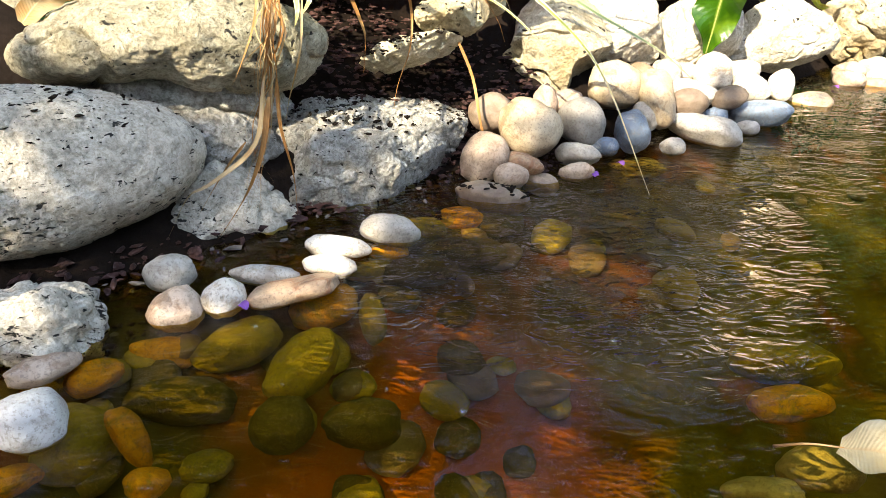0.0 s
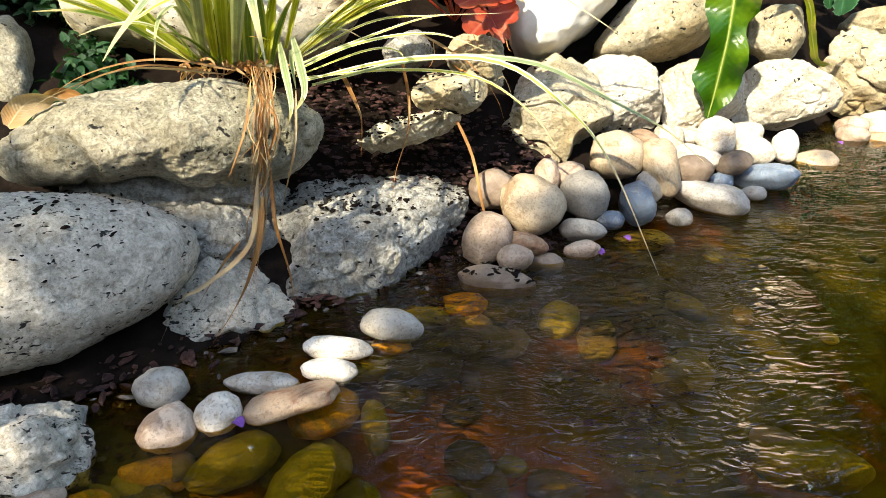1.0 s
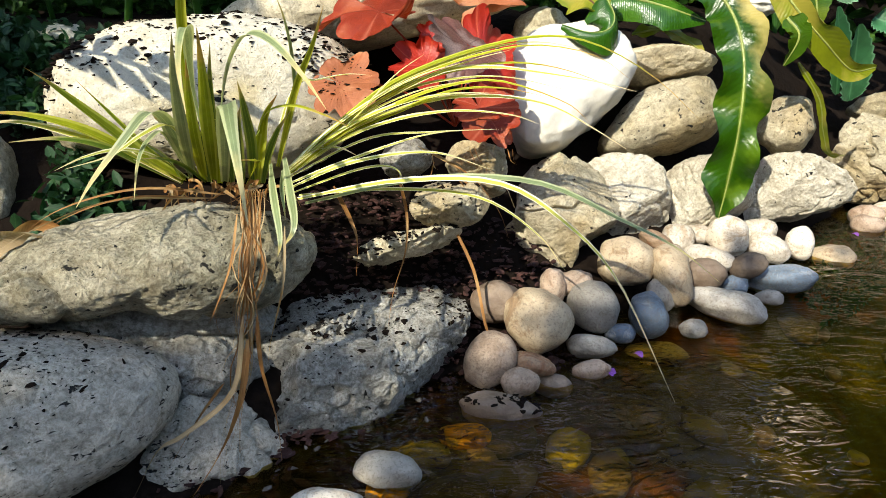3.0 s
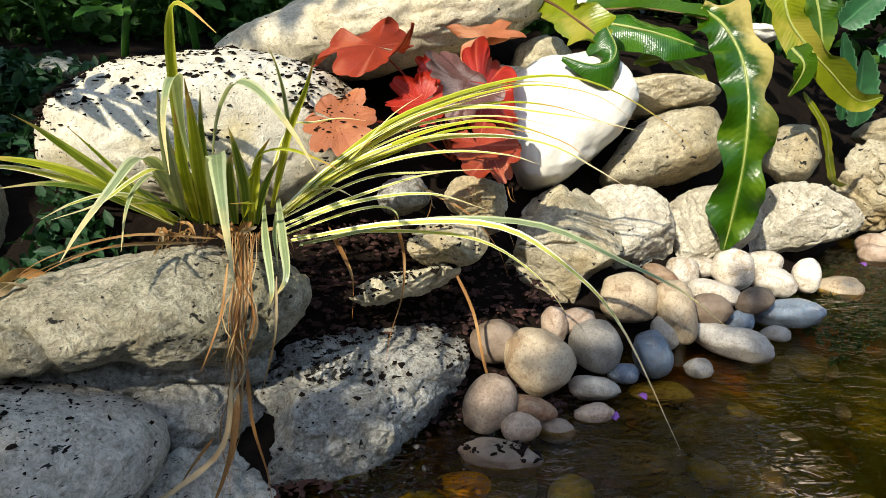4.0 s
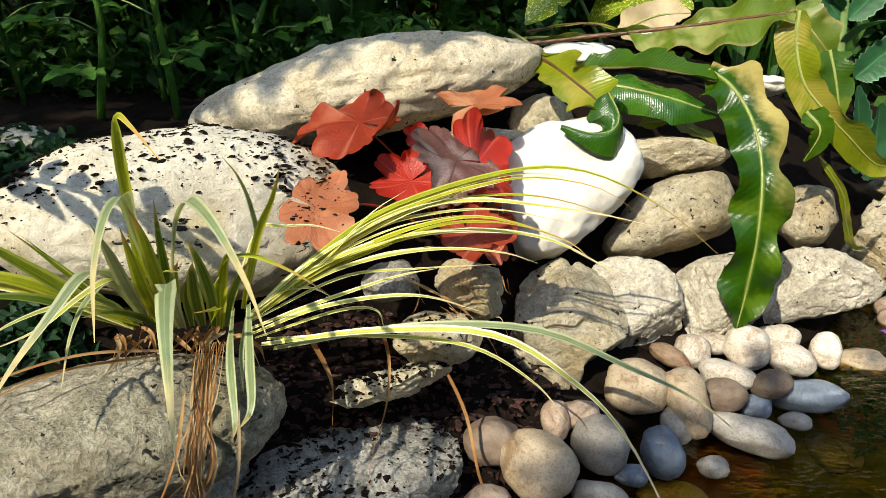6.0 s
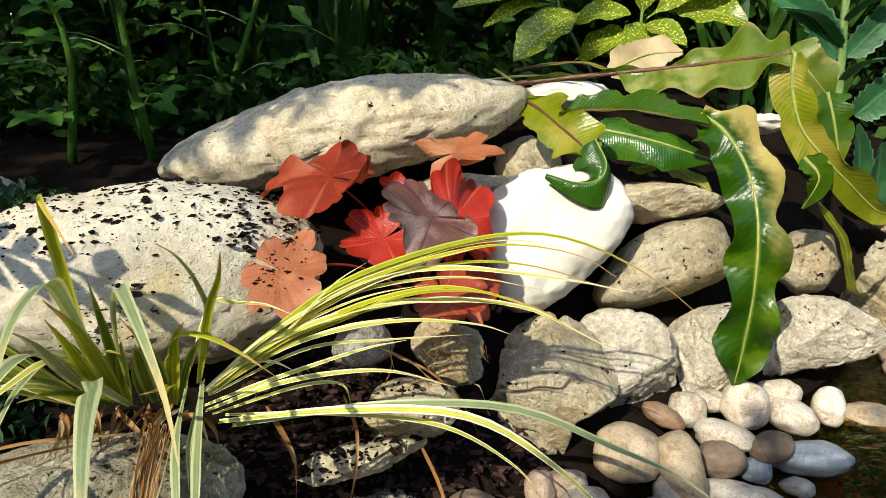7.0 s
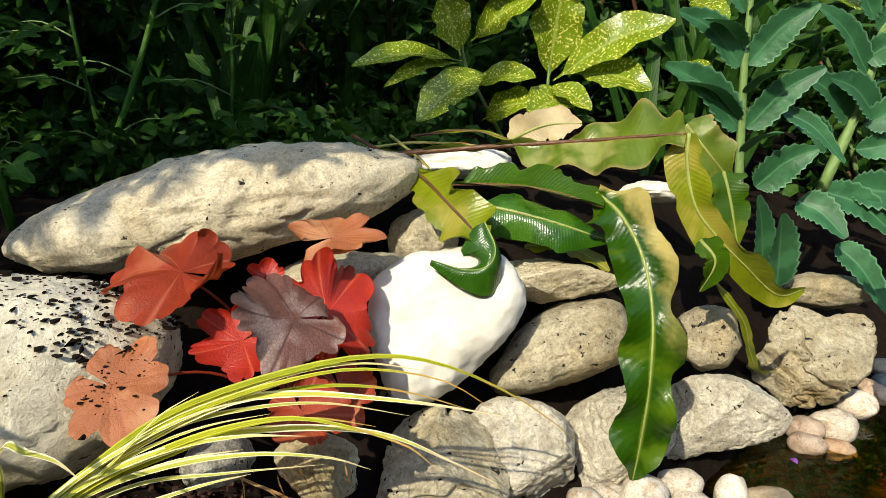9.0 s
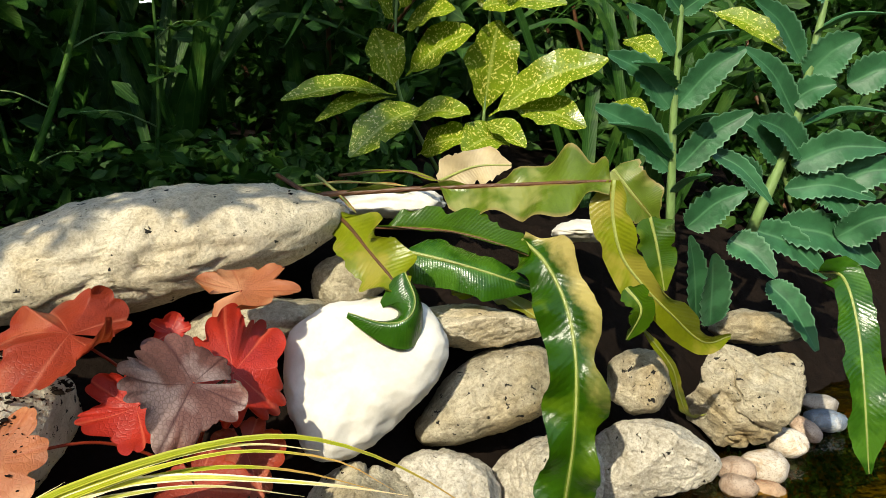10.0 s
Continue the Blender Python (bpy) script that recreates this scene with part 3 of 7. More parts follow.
boulder("boulder", (-0.224, 0.660, 0.053), (0.062, 0.060, 0.039), (-31, 17, 13), BLUE_ROCK, "crusted grey rock filling the joint beside the broad boulder", 39, level=6, lump=0.16, rough=0.007, cuts=3, fine=0.003, pit=0.002)
boulder("boulder", (-0.302, 0.421, -0.004), (0.055, 0.070, 0.038), (-32, 14, 27), GREY_ROCK, "crumbly pale grey rock at the water line", 17, level=6, lump=0.16, rough=0.006, cuts=4, fine=0.002, pit=0.002, crack=0.005)
boulder("boulder", (-0.250, 0.910, 0.249), (0.171, 0.110, 0.088), (-22, 4, 19), SPECKLED_ROCK, "large sunlit cream boulder speckled with black soil", 18, level=6, power=3.2, lump=0.04, rough=0.004, fine=0.0012, pit=0.0015, outline=(0.97, 1.04, 1.06, 1.02, 0.97, 0.99, 0.98, 0.99, 1.04, 0.94, 0.96, 1.03, 1.04, 0.95))
boulder("boulder", (-0.07, 1.14, 0.349), (0.229, 0.12, 0.063), (-9, -7, 10), CREAM_ROCK, "long smooth cream stone lying on top of the rockery", 19, level=6, power=2.8, lump=0.04, rough=0.0045, fine=0.001, crack=0.004, split=8.0, outline=(1.00, 0.93, 0.94, 0.99, 0.95, 0.88, 0.94, 1.00, 0.99, 0.92, 0.99, 0.90, 0.93, 0.99))
boulder("boulder", (0.161, 1.054, 0.235), (0.091, 0.085, 0.07), (-32, -39, 18), WHITE_ROCK, "smooth chalk-white rounded stone in full sun", 20, level=6, power=5.0, lump=0.05, rough=0.0042, fine=0.0009, outline=(0.98, 0.86, 0.84, 0.97, 0.98, 0.88, 0.84, 0.90, 1.11, 1.09, 0.95, 1.02, 1.13, 1.07))
boulder("boulder", (0.302, 1.102, 0.253), (0.082, 0.08, 0.028), (-20, -1, -13), CREAM_ROCK, "flat cream stone wedged behind the white stone", 21, level=6, power=3.2, lump=0.04, cuts=3, outline=(0.98, 0.85, 0.79, 0.81, 0.96, 1.09, 1.11, 0.99, 1.10, 1.04, 0.91, 0.72, 0.69, 0.82))
boulder("boulder", (0.304, 1.086, 0.172), (0.093, 0.085, 0.046), (-29, -26, 0), TAN_ROCK, "long rounded tan stone with layered sides", 22, level=6, power=3.2, lump=0.04, rough=0.003, ledge=0.002, layers=60.0, outline=(0.98, 1.04, 0.98, 1.01, 0.91, 0.79, 0.80, 0.92, 0.97, 0.89, 0.87, 0.97, 1.23, 1.05))
boulder("boulder", (0.053, 1.100, 0.269), (0.081, 0.060, 0.026), (-19, -5, 6), TAN_ROCK, "flat tan stone shaded by red leaves", 23)
boulder("boulder", (0.151, 1.160, 0.296), (0.042, 0.050, 0.033), (-16, 1, -3), TAN_ROCK, "small tan stone under the top stone", 24)
boulder("boulder", (0.146, 0.934, 0.093), (0.079, 0.08, 0.082), (-31, 0, -8), TAN_ROCK, "rough angular pale tan rock above the pebbles", 25, level=7, power=3.0, lump=0.04, rough=0.004, cuts=12, fine=0.001, hard=0.97, crack=0.009, split=9.0, ledge=0.002, layers=30.0, outline=(0.95, 1.05, 1.08, 1.02, 0.99, 0.90, 0.67, 0.67, 0.98, 1.17, 1.00, 0.88, 0.58, 0.66))
boulder("boulder", (0.243, 0.987, 0.095), (0.062, 0.075, 0.061), (-29, 0, -15), PALE_ROCK, "rounded cream rock striped by grass shadows", 26, level=7, power=3.2, lump=0.04, rough=0.004, cuts=3, fine=0.0014, crack=0.004, split=6.0, pit=0.0012, ledge=0.0015, layers=35.0, outline=(0.99, 1.00, 1.04, 1.00, 1.03, 1.07, 1.04, 0.96, 0.91, 0.94, 0.99, 1.00, 0.98, 0.98))
boulder("boulder", (0.011, 0.798, 0.159), (0.041, 0.05, 0.025), (-22, -6, 3), TAN_ROCK, "small rough tan rock beneath the grass", 27, level=6, power=3.0, lump=0.04, rough=0.005, cuts=10, hard=0.97, crack=0.006, pit=0.001, outline=(0.97, 1.02, 1.02, 0.96, 0.98, 1.11, 1.00, 0.98, 0.90, 0.95, 0.93, 0.93, 0.94, 0.94))
boulder("boulder", (0.508, 1.086, 0.077), (0.089, 0.075, 0.046), (-26, -18, -22), PALE_ROCK, "pale flat-topped rock at the water line", 28, level=7, power=3.2, lump=0.04, rough=0.004, fine=0.0014, cuts=3, crack=0.003, split=8.0, pit=0.0012, outline=(0.91, 0.83, 0.86, 0.95, 0.98, 0.89, 0.90, 0.92, 1.08, 1.28, 1.01, 0.98, 1.07, 1.09))
boulder("boulder", (0.361, 1.033, 0.081), (0.077, 0.07, 0.052), (-34, -37, -1), PALE_ROCK, "pale rock behind the hanging fern frond", 29, level=7, power=3.2, lump=0.04, rough=0.004, cuts=2, fine=0.0014, crack=0.003, pit=0.0012, outline=(0.98, 0.96, 0.96, 0.97, 1.02, 0.92, 0.88, 0.91, 1.06, 0.88, 0.86, 0.97, 1.08, 1.04))
boulder("boulder", (0.516, 1.129, 0.158), (0.039, 0.05, 0.042), (-24, 0, -26), TAN_ROCK, "rounded tan stone in the shade of the fern", 30, level=6, power=2.8, lump=0.04, outline=(0.98, 0.94, 1.07, 0.99, 1.02, 1.02, 1.11, 0.99, 1.09, 0.93, 0.97, 0.92, 1.00, 0.93))
boulder("boulder", (0.705, 1.204, 0.085), (0.081, 0.08, 0.076), (-24, 0, -34), TAN_ROCK, "angular layered tan rock by the water", 31, level=7, power=3.2, lump=0.04, rough=0.004, cuts=14, hard=0.98, fine=0.001, crack=0.008, split=10.0, ledge=0.004, layers=40.0, outline=(0.94, 1.08, 1.25, 0.87, 0.97, 0.91, 0.74, 0.75, 1.07, 0.91, 0.95, 0.91, 0.83, 0.81))
boulder("boulder", (0.795, 1.320, 0.143), (0.068, 0.060, 0.027), (-20, -7, -32), TAN_ROCK, "low tan stone under the stonecrop", 32)
boulder("boulder", (0.211, 1.280, 0.365), (0.074, 0.060, 0.019), (-12, -2, -3), WHITE_ROCK, "flat white stone beneath the fern stalk", 33)
boulder("boulder", (-0.466, 0.800, 0.188), (0.033, 0.060, 0.057), (-10, 5, 31), OLIVE_ROCK, "tan boulder beside the ground cover", 34)
boulder("boulder", (-0.036, 0.860, 0.193), (0.028, 0.040, 0.021), (-18, -7, 6), BLUE_ROCK, "small grey stone in the soil", 35, rough=0.002)
boulder("boulder", (-0.035, 0.78, 0.123), (0.059, 0.05, 0.013), (-26, -10, 9), TAN_ROCK, "low rough tan rock strewn with soil crumbs", 36, level=7, power=2.9, lump=0.04, rough=0.005, cuts=10, hard=0.97, fine=0.0012, crack=0.007, split=10.0, ledge=0.003, layers=45.0, outline=(0.99, 0.97, 1.01, 0.94, 0.99, 1.09, 0.99, 0.99, 0.92, 1.04, 1.00, 1.02, 0.92, 0.88))
boulder("boulder", (0.046, 0.860, 0.180), (0.040, 0.040, 0.029), (-19, 10, -6), TAN_ROCK, "small rough tan stone under dry grass", 37, level=6, lump=0.14, rough=0.004, cuts=5, fine=0.001, crack=0.005)
boulder("boulder", (-0.467, 1.020, 0.315), (0.035, 0.050, 0.018), (-6, 8, 28), CREAM_ROCK, "small cream stone among the ground cover", 57, lump=0.12, rough=0.003)
boulder("boulder", (0.496, 1.300, 0.314), (0.049, 0.050, 0.015), (-14, -4, -19), WHITE_ROCK, "flat pinkish white stone under the fern", 38)

# ---- pebbles along the water line ----
pebble((0.048, 0.717, 0.022), (0.030, 0.027, 0.024), (-48, -39, 31), "pink", "pinkish beige pebble heaped at the water edge", 72, "heap of pebbles by the boulders")
pebble((0.076, 0.693, 0.010), (0.018, 0.016, 0.015), (-37, -1, -6), "pink", "pinkish beige pebble heaped at the water edge", 73, "heap of pebbles by the boulders")
pebble((0.092, 0.716, 0.015), (0.023, 0.016, 0.011), (-36, 7, -13), "rust", "rusty orange-brown pebble heaped at the water edge", 74, "heap of pebbles by the boulders")
pebble((0.100, 0.766, 0.040), (0.037, 0.035, 0.033), (-35, 24, -24), "tan", "rounded tan pebble heaped at the water edge", 75, "heap of pebbles by the boulders")
pebble((0.059, 0.790, 0.050), (0.027, 0.025, 0.023), (-30, -0, -4), "brown", "dull brown pebble heaped at the water edge", 76, "heap of pebbles by the boulders")
pebble((0.126, 0.817, 0.055), (0.015, 0.017, 0.020), (-29, -2, -9), "pink", "pinkish beige pebble heaped at the water edge", 77, "heap of pebbles by the boulders")
pebble((0.169, 0.801, 0.035), (0.031, 0.028, 0.026), (-46, 46, -51), "grey", "pale grey pebble heaped at the water edge", 78, "heap of pebbles by the boulders")
pebble((0.158, 0.755, 0.012), (0.027, 0.019, 0.013), (-34, -3, -12), "grey", "pale grey pebble heaped at the water edge", 79, "heap of pebbles by the boulders")
pebble((0.152, 0.722, 0.004), (0.019, 0.014, 0.010), (-36, -11, -6), "pink", "pinkish beige pebble heaped at the water edge", 80, "heap of pebbles by the boulders")
pebble((0.196, 0.781, 0.012), (0.017, 0.013, 0.011), (-32, -4, -14), "blue", "blue-grey pebble heaped at the water edge", 81, "heap of pebbles by the boulders")
pebble((0.230, 0.798, 0.025), (0.026, 0.023, 0.021), (-54, 51, -65), "blue", "blue-grey pebble heaped at the water edge", 82, "heap of pebbles by the boulders")
pebble((0.219, 0.860, 0.063), (0.035, 0.033, 0.030), (-26, -4, -14), "tan", "rounded tan pebble heaped at the water edge", 83, "heap of pebbles by the boulders")
pebble((0.269, 0.845, 0.052), (0.039, 0.030, 0.022), (-49, 54, -63), "tan", "rounded tan pebble heaped at the water edge", 84, "heap of pebbles by the boulders")
pebble((0.334, 0.846, 0.012), (0.048, 0.030, 0.019), (-28, 7, -29), "grey", "pale grey pebble heaped at the water edge", 85, "heap of pebbles by the boulders")
pebble((0.283, 0.798, 0.006), (0.015, 0.013, 0.011), (-31, -6, -19), "grey", "pale grey pebble heaped at the water edge", 86, "heap of pebbles by the boulders")
pebble((0.433, 0.912, 0.012), (0.042, 0.028, 0.019), (-26, -13, -23), "blue", "blue-grey pebble heaped at the water edge", 87, "heap of pebbles by the boulders")
pebble((0.382, 0.900, 0.037), (0.022, 0.018, 0.016), (-28, -25, -14), "brown", "dull brown pebble heaped at the water edge", 88, "heap of pebbles by the boulders")
pebble((0.324, 0.885, 0.034), (0.024, 0.021, 0.019), (-26, -6, -20), "brown", "dull brown pebble heaped at the water edge", 89, "heap of pebbles by the boulders")
pebble((0.366, 0.895, 0.012), (0.017, 0.015, 0.014), (-27, -7, -22), "blue", "blue-grey pebble heaped at the water edge", 90, "heap of pebbles by the boulders")
pebble((0.372, 0.950, 0.058), (0.026, 0.027, 0.027), (-23, -7, -22), "cream", "smooth cream pebble heaped at the water edge", 91, "heap of pebbles by the boulders")
pebble((0.310, 0.950, 0.055), (0.021, 0.020, 0.019), (-24, 13, -26), "cream", "smooth cream pebble heaped at the water edge", 92, "heap of pebbles by the boulders")
pebble((0.340, 0.920, 0.038), (0.032, 0.023, 0.016), (-25, 3, -24), "cream", "smooth cream pebble heaped at the water edge", 93, "heap of pebbles by the boulders")
pebble((0.433, 0.960, 0.034), (0.027, 0.022, 0.019), (-23, 11, -32), "cream", "smooth cream pebble heaped at the water edge", 94, "heap of pebbles by the boulders")
pebble((0.489, 0.985, 0.031), (0.019, 0.021, 0.023), (-22, -8, -26), "cream", "smooth cream pebble heaped at the water edge", 95, "heap of pebbles by the boulders")
pebble((0.425, 0.985, 0.051), (0.025, 0.020, 0.016), (-22, -7, -23), "cream", "smooth cream pebble heaped at the water edge", 96, "heap of pebbles by the boulders")
pebble((0.360, 1.000, 0.067), (0.013, 0.013, 0.013), (-21, -6, -20), "cream", "smooth cream pebble heaped at the water edge", 97, "heap of pebbles by the boulders")
pebble((0.275, 0.930, 0.060), (0.026, 0.017, 0.011), (-25, 18, -27), "rust", "rusty orange-brown pebble heaped at the water edge", 98, "heap of pebbles by the boulders")
pebble((0.342, 0.970, 0.052), (0.026, 0.019, 0.014), (-23, -6, -20), "cream", "smooth cream pebble heaped at the water edge", 99, "heap of pebbles by the boulders")
pebble((0.549, 1.013, -0.004), (0.033, 0.024, 0.018), (-23, -9, -28), "tan", "rounded tan pebble heaped at the water edge", 100, "heap of pebbles by the boulders")
pebble((0.672, 1.142, 0.010), (0.026, 0.022, 0.018), (-19, -10, -30), "pink", "pinkish beige pebble heaped at the water edge", 101, "heap of pebbles by the boulders")
pebble((0.147, 0.830, 0.051), (0.026, 0.019, 0.014), (-29, -11, -5), "pink", "pinkish beige pebble heaped at the water edge", 102, "heap of pebbles by the boulders")
pebble((0.056, 0.667, -0.005), (0.039, 0.025, 0.016), (-40, 4, -8), "brown", "dull brown pebble heaped at the water edge", 103, "heap of pebbles by the boulders")
pebble((0.254, 0.830, 0.034), (0.016, 0.018, 0.020), (-28, -5, -17), "grey", "pale grey pebble heaped at the water edge", 104, "heap of pebbles by the boulders")
pebble((0.402, 0.876, 0.004), (0.017, 0.013, 0.010), (-27, -8, -24), "grey", "pale grey pebble heaped at the water edge", 105, "heap of pebbles by the boulders")
pebble((0.112, 0.711, -0.008), (0.020, 0.015, 0.012), (-37, -2, -9), "brown", "dull brown pebble heaped at the water edge", 106, "heap of pebbles by the boulders")
pebble((0.717, 1.143, 0.012), (0.030, 0.026, 0.022), (-30, -7, -32), "cream", "smooth cream pebble at the water line beside the rock", 107, "pebbles by the layered rock")
pebble((0.782, 1.191, 0.014), (0.028, 0.025, 0.022), (-28, -7, -34), "cream", "smooth cream pebble at the water line beside the rock", 108, "pebbles by the layered rock")
pebble((0.661, 1.113, 0.004), (0.024, 0.020, 0.017), (-31, -2, -33), "pink", "pinkish beige pebble at the water line beside the rock", 109, "pebbles by the layered rock")
pebble((0.835, 1.228, 0.012), (0.026, 0.019, 0.015), (-30, 28, -54), "pink", "pinkish beige pebble at the water line beside the rock", 110, "pebbles by the layered rock")
pebble((0.899, 1.286, 0.020), (0.027, 0.021, 0.016), (-24, -3, -38), "grey", "pale grey pebble at the water line beside the rock", 111, "pebbles by the layered rock")
pebble((0.883, 1.248, 0.012), (0.030, 0.023, 0.018), (-26, -8, -36), "blue", "blue-grey pebble at the water line beside the rock", 112, "pebbles by the layered rock")
pebble((0.704, 1.112, -0.006), (0.023, 0.019, 0.015), (-31, -7, -32), "rust", "rusty orange-brown pebble at the water line beside the rock", 113, "pebbles by the layered rock")
pebble((-0.215, 0.475, 0.017), (0.019, 0.017, 0.015), (-28, 1, 24), "grey", "pale grey pebble breaking the water surface", 114, "pebbles breaking the water surface")
pebble((-0.203, 0.445, 0.001), (0.021, 0.019, 0.017), (-32, -7, 29), "pink", "pinkish beige pebble breaking the water surface", 115, "pebbles breaking the water surface")
pebble((-0.171, 0.460, 0.003), (0.018, 0.016, 0.015), (-33, -18, 31), "cream", "smooth cream pebble breaking the water surface", 116, "pebbles breaking the water surface")
pebble((-0.146, 0.500, 0.000), (0.028, 0.016, 0.009), (-30, 9, 11), "cream", "smooth cream pebble breaking the water surface", 117, "pebbles breaking the water surface")
pebble((-0.118, 0.475, 0.001), (0.036, 0.020, 0.011), (-31, -6, 17), "rust", "flat rust-orange brick fragment breaking the water surface", 118, "pebbles breaking the water surface", power=3.2, cuts=2)
pebble((-0.089, 0.535, 0.008), (0.029, 0.018, 0.011), (-29, 8, 5), "cream", "smooth cream pebble breaking the water surface", 119, "pebbles breaking the water surface")
pebble((-0.094, 0.510, 0.004), (0.022, 0.015, 0.010), (-30, 11, 4), "cream", "smooth cream pebble breaking the water surface", 120, "pebbles breaking the water surface")
pebble((-0.047, 0.575, 0.005), (0.027, 0.020, 0.015), (-27, 9, 0), "grey", "pale grey pebble breaking the water surface", 121, "pebbles breaking the water surface")
pebble((-0.267, 0.369, 0.004), (0.024, 0.016, 0.010), (-33, 1, 35), "pink", "pinkish beige pebble breaking the water surface", 122, "pebbles breaking the water surface")
pebble((-0.246, 0.316, 0.008), (0.020, 0.020, 0.019), (-38, 14, 27), "white", "wet shiny white pebble breaking the water surface", 123, "pebbles breaking the water surface")
pebble((-0.245, 0.386, -0.016), (0.020, 0.016, 0.012), (-35, -4, 35), "amber", "submerged pebble coated with amber algae breaking the water surface", 124, "pebbles breaking the water surface")
pebble((-0.214, 0.432, -0.030), (0.025, 0.018, 0.013), (-36, 14, 16), "amber", "submerged pebble coated with amber algae", 125, "stones on the pond bed")
pebble((-0.160, 0.442, -0.030), (0.034, 0.025, 0.018), (-36, -9, 26), "olive", "submerged pebble coated with olive algae", 126, "stones on the pond bed")
pebble((-0.099, 0.497, -0.030), (0.030, 0.024, 0.018), (-34, -8, 17), "amber", "submerged pebble coated with amber algae", 127, "stones on the pond bed")
pebble((-0.104, 0.416, -0.030), (0.034, 0.027, 0.021), (-47, -33, 44), "olive", "submerged pebble coated with olive algae", 128, "stones on the pond bed")
pebble((-0.048, 0.576, -0.018), (0.019, 0.013, 0.009), (-29, 2, 4), "amber", "submerged pebble coated with amber algae", 129, "stones on the pond bed")
pebble((-0.021, 0.619, -0.018), (0.026, 0.019, 0.013), (-27, 0, 2), "olive", "submerged pebble coated with olive algae", 130, "stones on the pond bed")
pebble((0.009, 0.571, -0.018), (0.030, 0.020, 0.014), (-30, -5, 2), "silt", "submerged pebble coated with brown silt", 131, "stones on the pond bed")
pebble((0.021, 0.649, -0.018), (0.025, 0.017, 0.012), (-26, -1, -1), "amber", "submerged pebble coated with amber algae", 132, "stones on the pond bed")
pebble((-0.056, 0.480, -0.030), (0.021, 0.015, 0.011), (-80, 55, -71), "olive", "submerged pebble coated with olive algae", 133, "stones on the pond bed")
pebble((-0.205, 0.341, -0.030), (0.023, 0.015, 0.010), (-72, 48, -36), "amber", "submerged pebble coated with amber algae", 134, "stones on the pond bed")
pebble((-0.250, 0.348, -0.050), (0.031, 0.029, 0.027), (-49, -32, 67), "olive", "submerged pebble coated with olive algae", 135, "stones on the pond bed")
pebble((-0.194, 0.400, -0.050), (0.040, 0.027, 0.018), (-40, 13, 15), "silt", "submerged pebble coated with brown silt", 136, "stones on the pond bed")
pebble((-0.113, 0.377, -0.050), (0.024, 0.022, 0.020), (-43, -9, 25), "silt", "submerged pebble coated with brown silt", 137, "stones on the pond bed")
pebble((0.268, 0.433, -0.035), (0.038, 0.027, 0.019), (-35, -13, -23), "olive", "submerged pebble coated with olive algae", 138, "stones on the pond bed")
pebble((0.253, 0.384, -0.035), (0.029, 0.020, 0.013), (-39, -21, -17), "amber", "submerged pebble coated with amber algae", 139, "stones on the pond bed")
pebble((-0.056, 0.377, -0.050), (0.029, 0.023, 0.018), (-43, 3, 6), "silt", "submerged pebble coated with brown silt", 140, "stones on the pond bed")
pebble((0.246, 0.323, -0.035), (0.026, 0.020, 0.016), (-43, -21, -18), "grey", "pale grey pebble lying under water", 141, "stones on the pond bed")
pebble((0.201, 0.302, -0.035), (0.024, 0.016, 0.010), (-45, -16, -18), "grey", "pale grey pebble lying under water", 142, "stones on the pond bed")
pebble((-0.263, 0.304, -0.030), (0.017, 0.012, 0.009), (-40, 7, 35), "amber", "submerged pebble coated with amber algae", 143, "stones on the pond bed")
pebble((-0.178, 0.303, -0.030), (0.014, 0.012, 0.010), (-44, 10, 20), "amber", "submerged pebble coated with amber algae", 144, "stones on the pond bed")
pebble((-0.020, 0.559, -0.030), (0.037, 0.024, 0.016), (-31, -8, 7), "silt", "submerged pebble coated with brown silt", 145, "stones on the pond bed")
pebble((0.228, 0.789, -0.020), (0.042, 0.024, 0.014), (-22, -8, -13), "tan", "rounded tan pebble lying under water", 146, "stones on the pond bed")
pebble((-0.071, 0.539, -0.018), (0.020, 0.014, 0.009), (-31, 3, 6), "olive", "submerged pebble coated with olive algae", 147, "stones on the pond bed")


# ---- the variegated grass clump on the long boulder ----
sedge = thing("grass_clump", "variegated yellow-green grass clump with long arching blades", "grass", (-0.17, 0.745, 0.19))


def at_home(points, home):
    """World places, seen from a thing's own origin."""
    return [tuple(Vector(p) - Vector(home)) for p in points]


def sedge_blade(points, width, seed, material=GRASS, up=(0, -0.4, 1)):
    me = blade_mesh("blade", at_home(points, (-0.17, 0.745, 0.19)), width, material, up, count=22, fold=0.35, seed=seed,
                    shape=lambda s: min(1.0, 0.55 + 2 * s) * min(1.0, (1 - s) * 1.7 + 0.04))
    return part("blade", me, sedge)


sedge_blade([(-0.219, 0.745, 0.214), (-0.213, 0.717, 0.267), (-0.200, 0.688, 0.333), (-0.186, 0.660, 0.378), (-0.170, 0.632, 0.398), (-0.151, 0.603, 0.398), (-0.126, 0.575, 0.384)], 0.0079, 101, GRASS, up=(0.3, -1, 0.3))
sedge_blade([(-0.214, 0.745, 0.211), (-0.203, 0.710, 0.268), (-0.192, 0.675, 0.314), (-0.178, 0.640, 0.345), (-0.167, 0.605, 0.355), (-0.159, 0.570, 0.353), (-0.151, 0.535, 0.337), (-0.138, 0.500, 0.317)], 0.0102, 102, GRASS_GREY, up=(0, -0.6, 0.8))
sedge_blade([(-0.231, 0.745, 0.214), (-0.210, 0.683, 0.267), (-0.187, 0.622, 0.319), (-0.161, 0.560, 0.355)], 0.0102, 103, GRASS_GREY, up=(0.3, -1, 0.3))
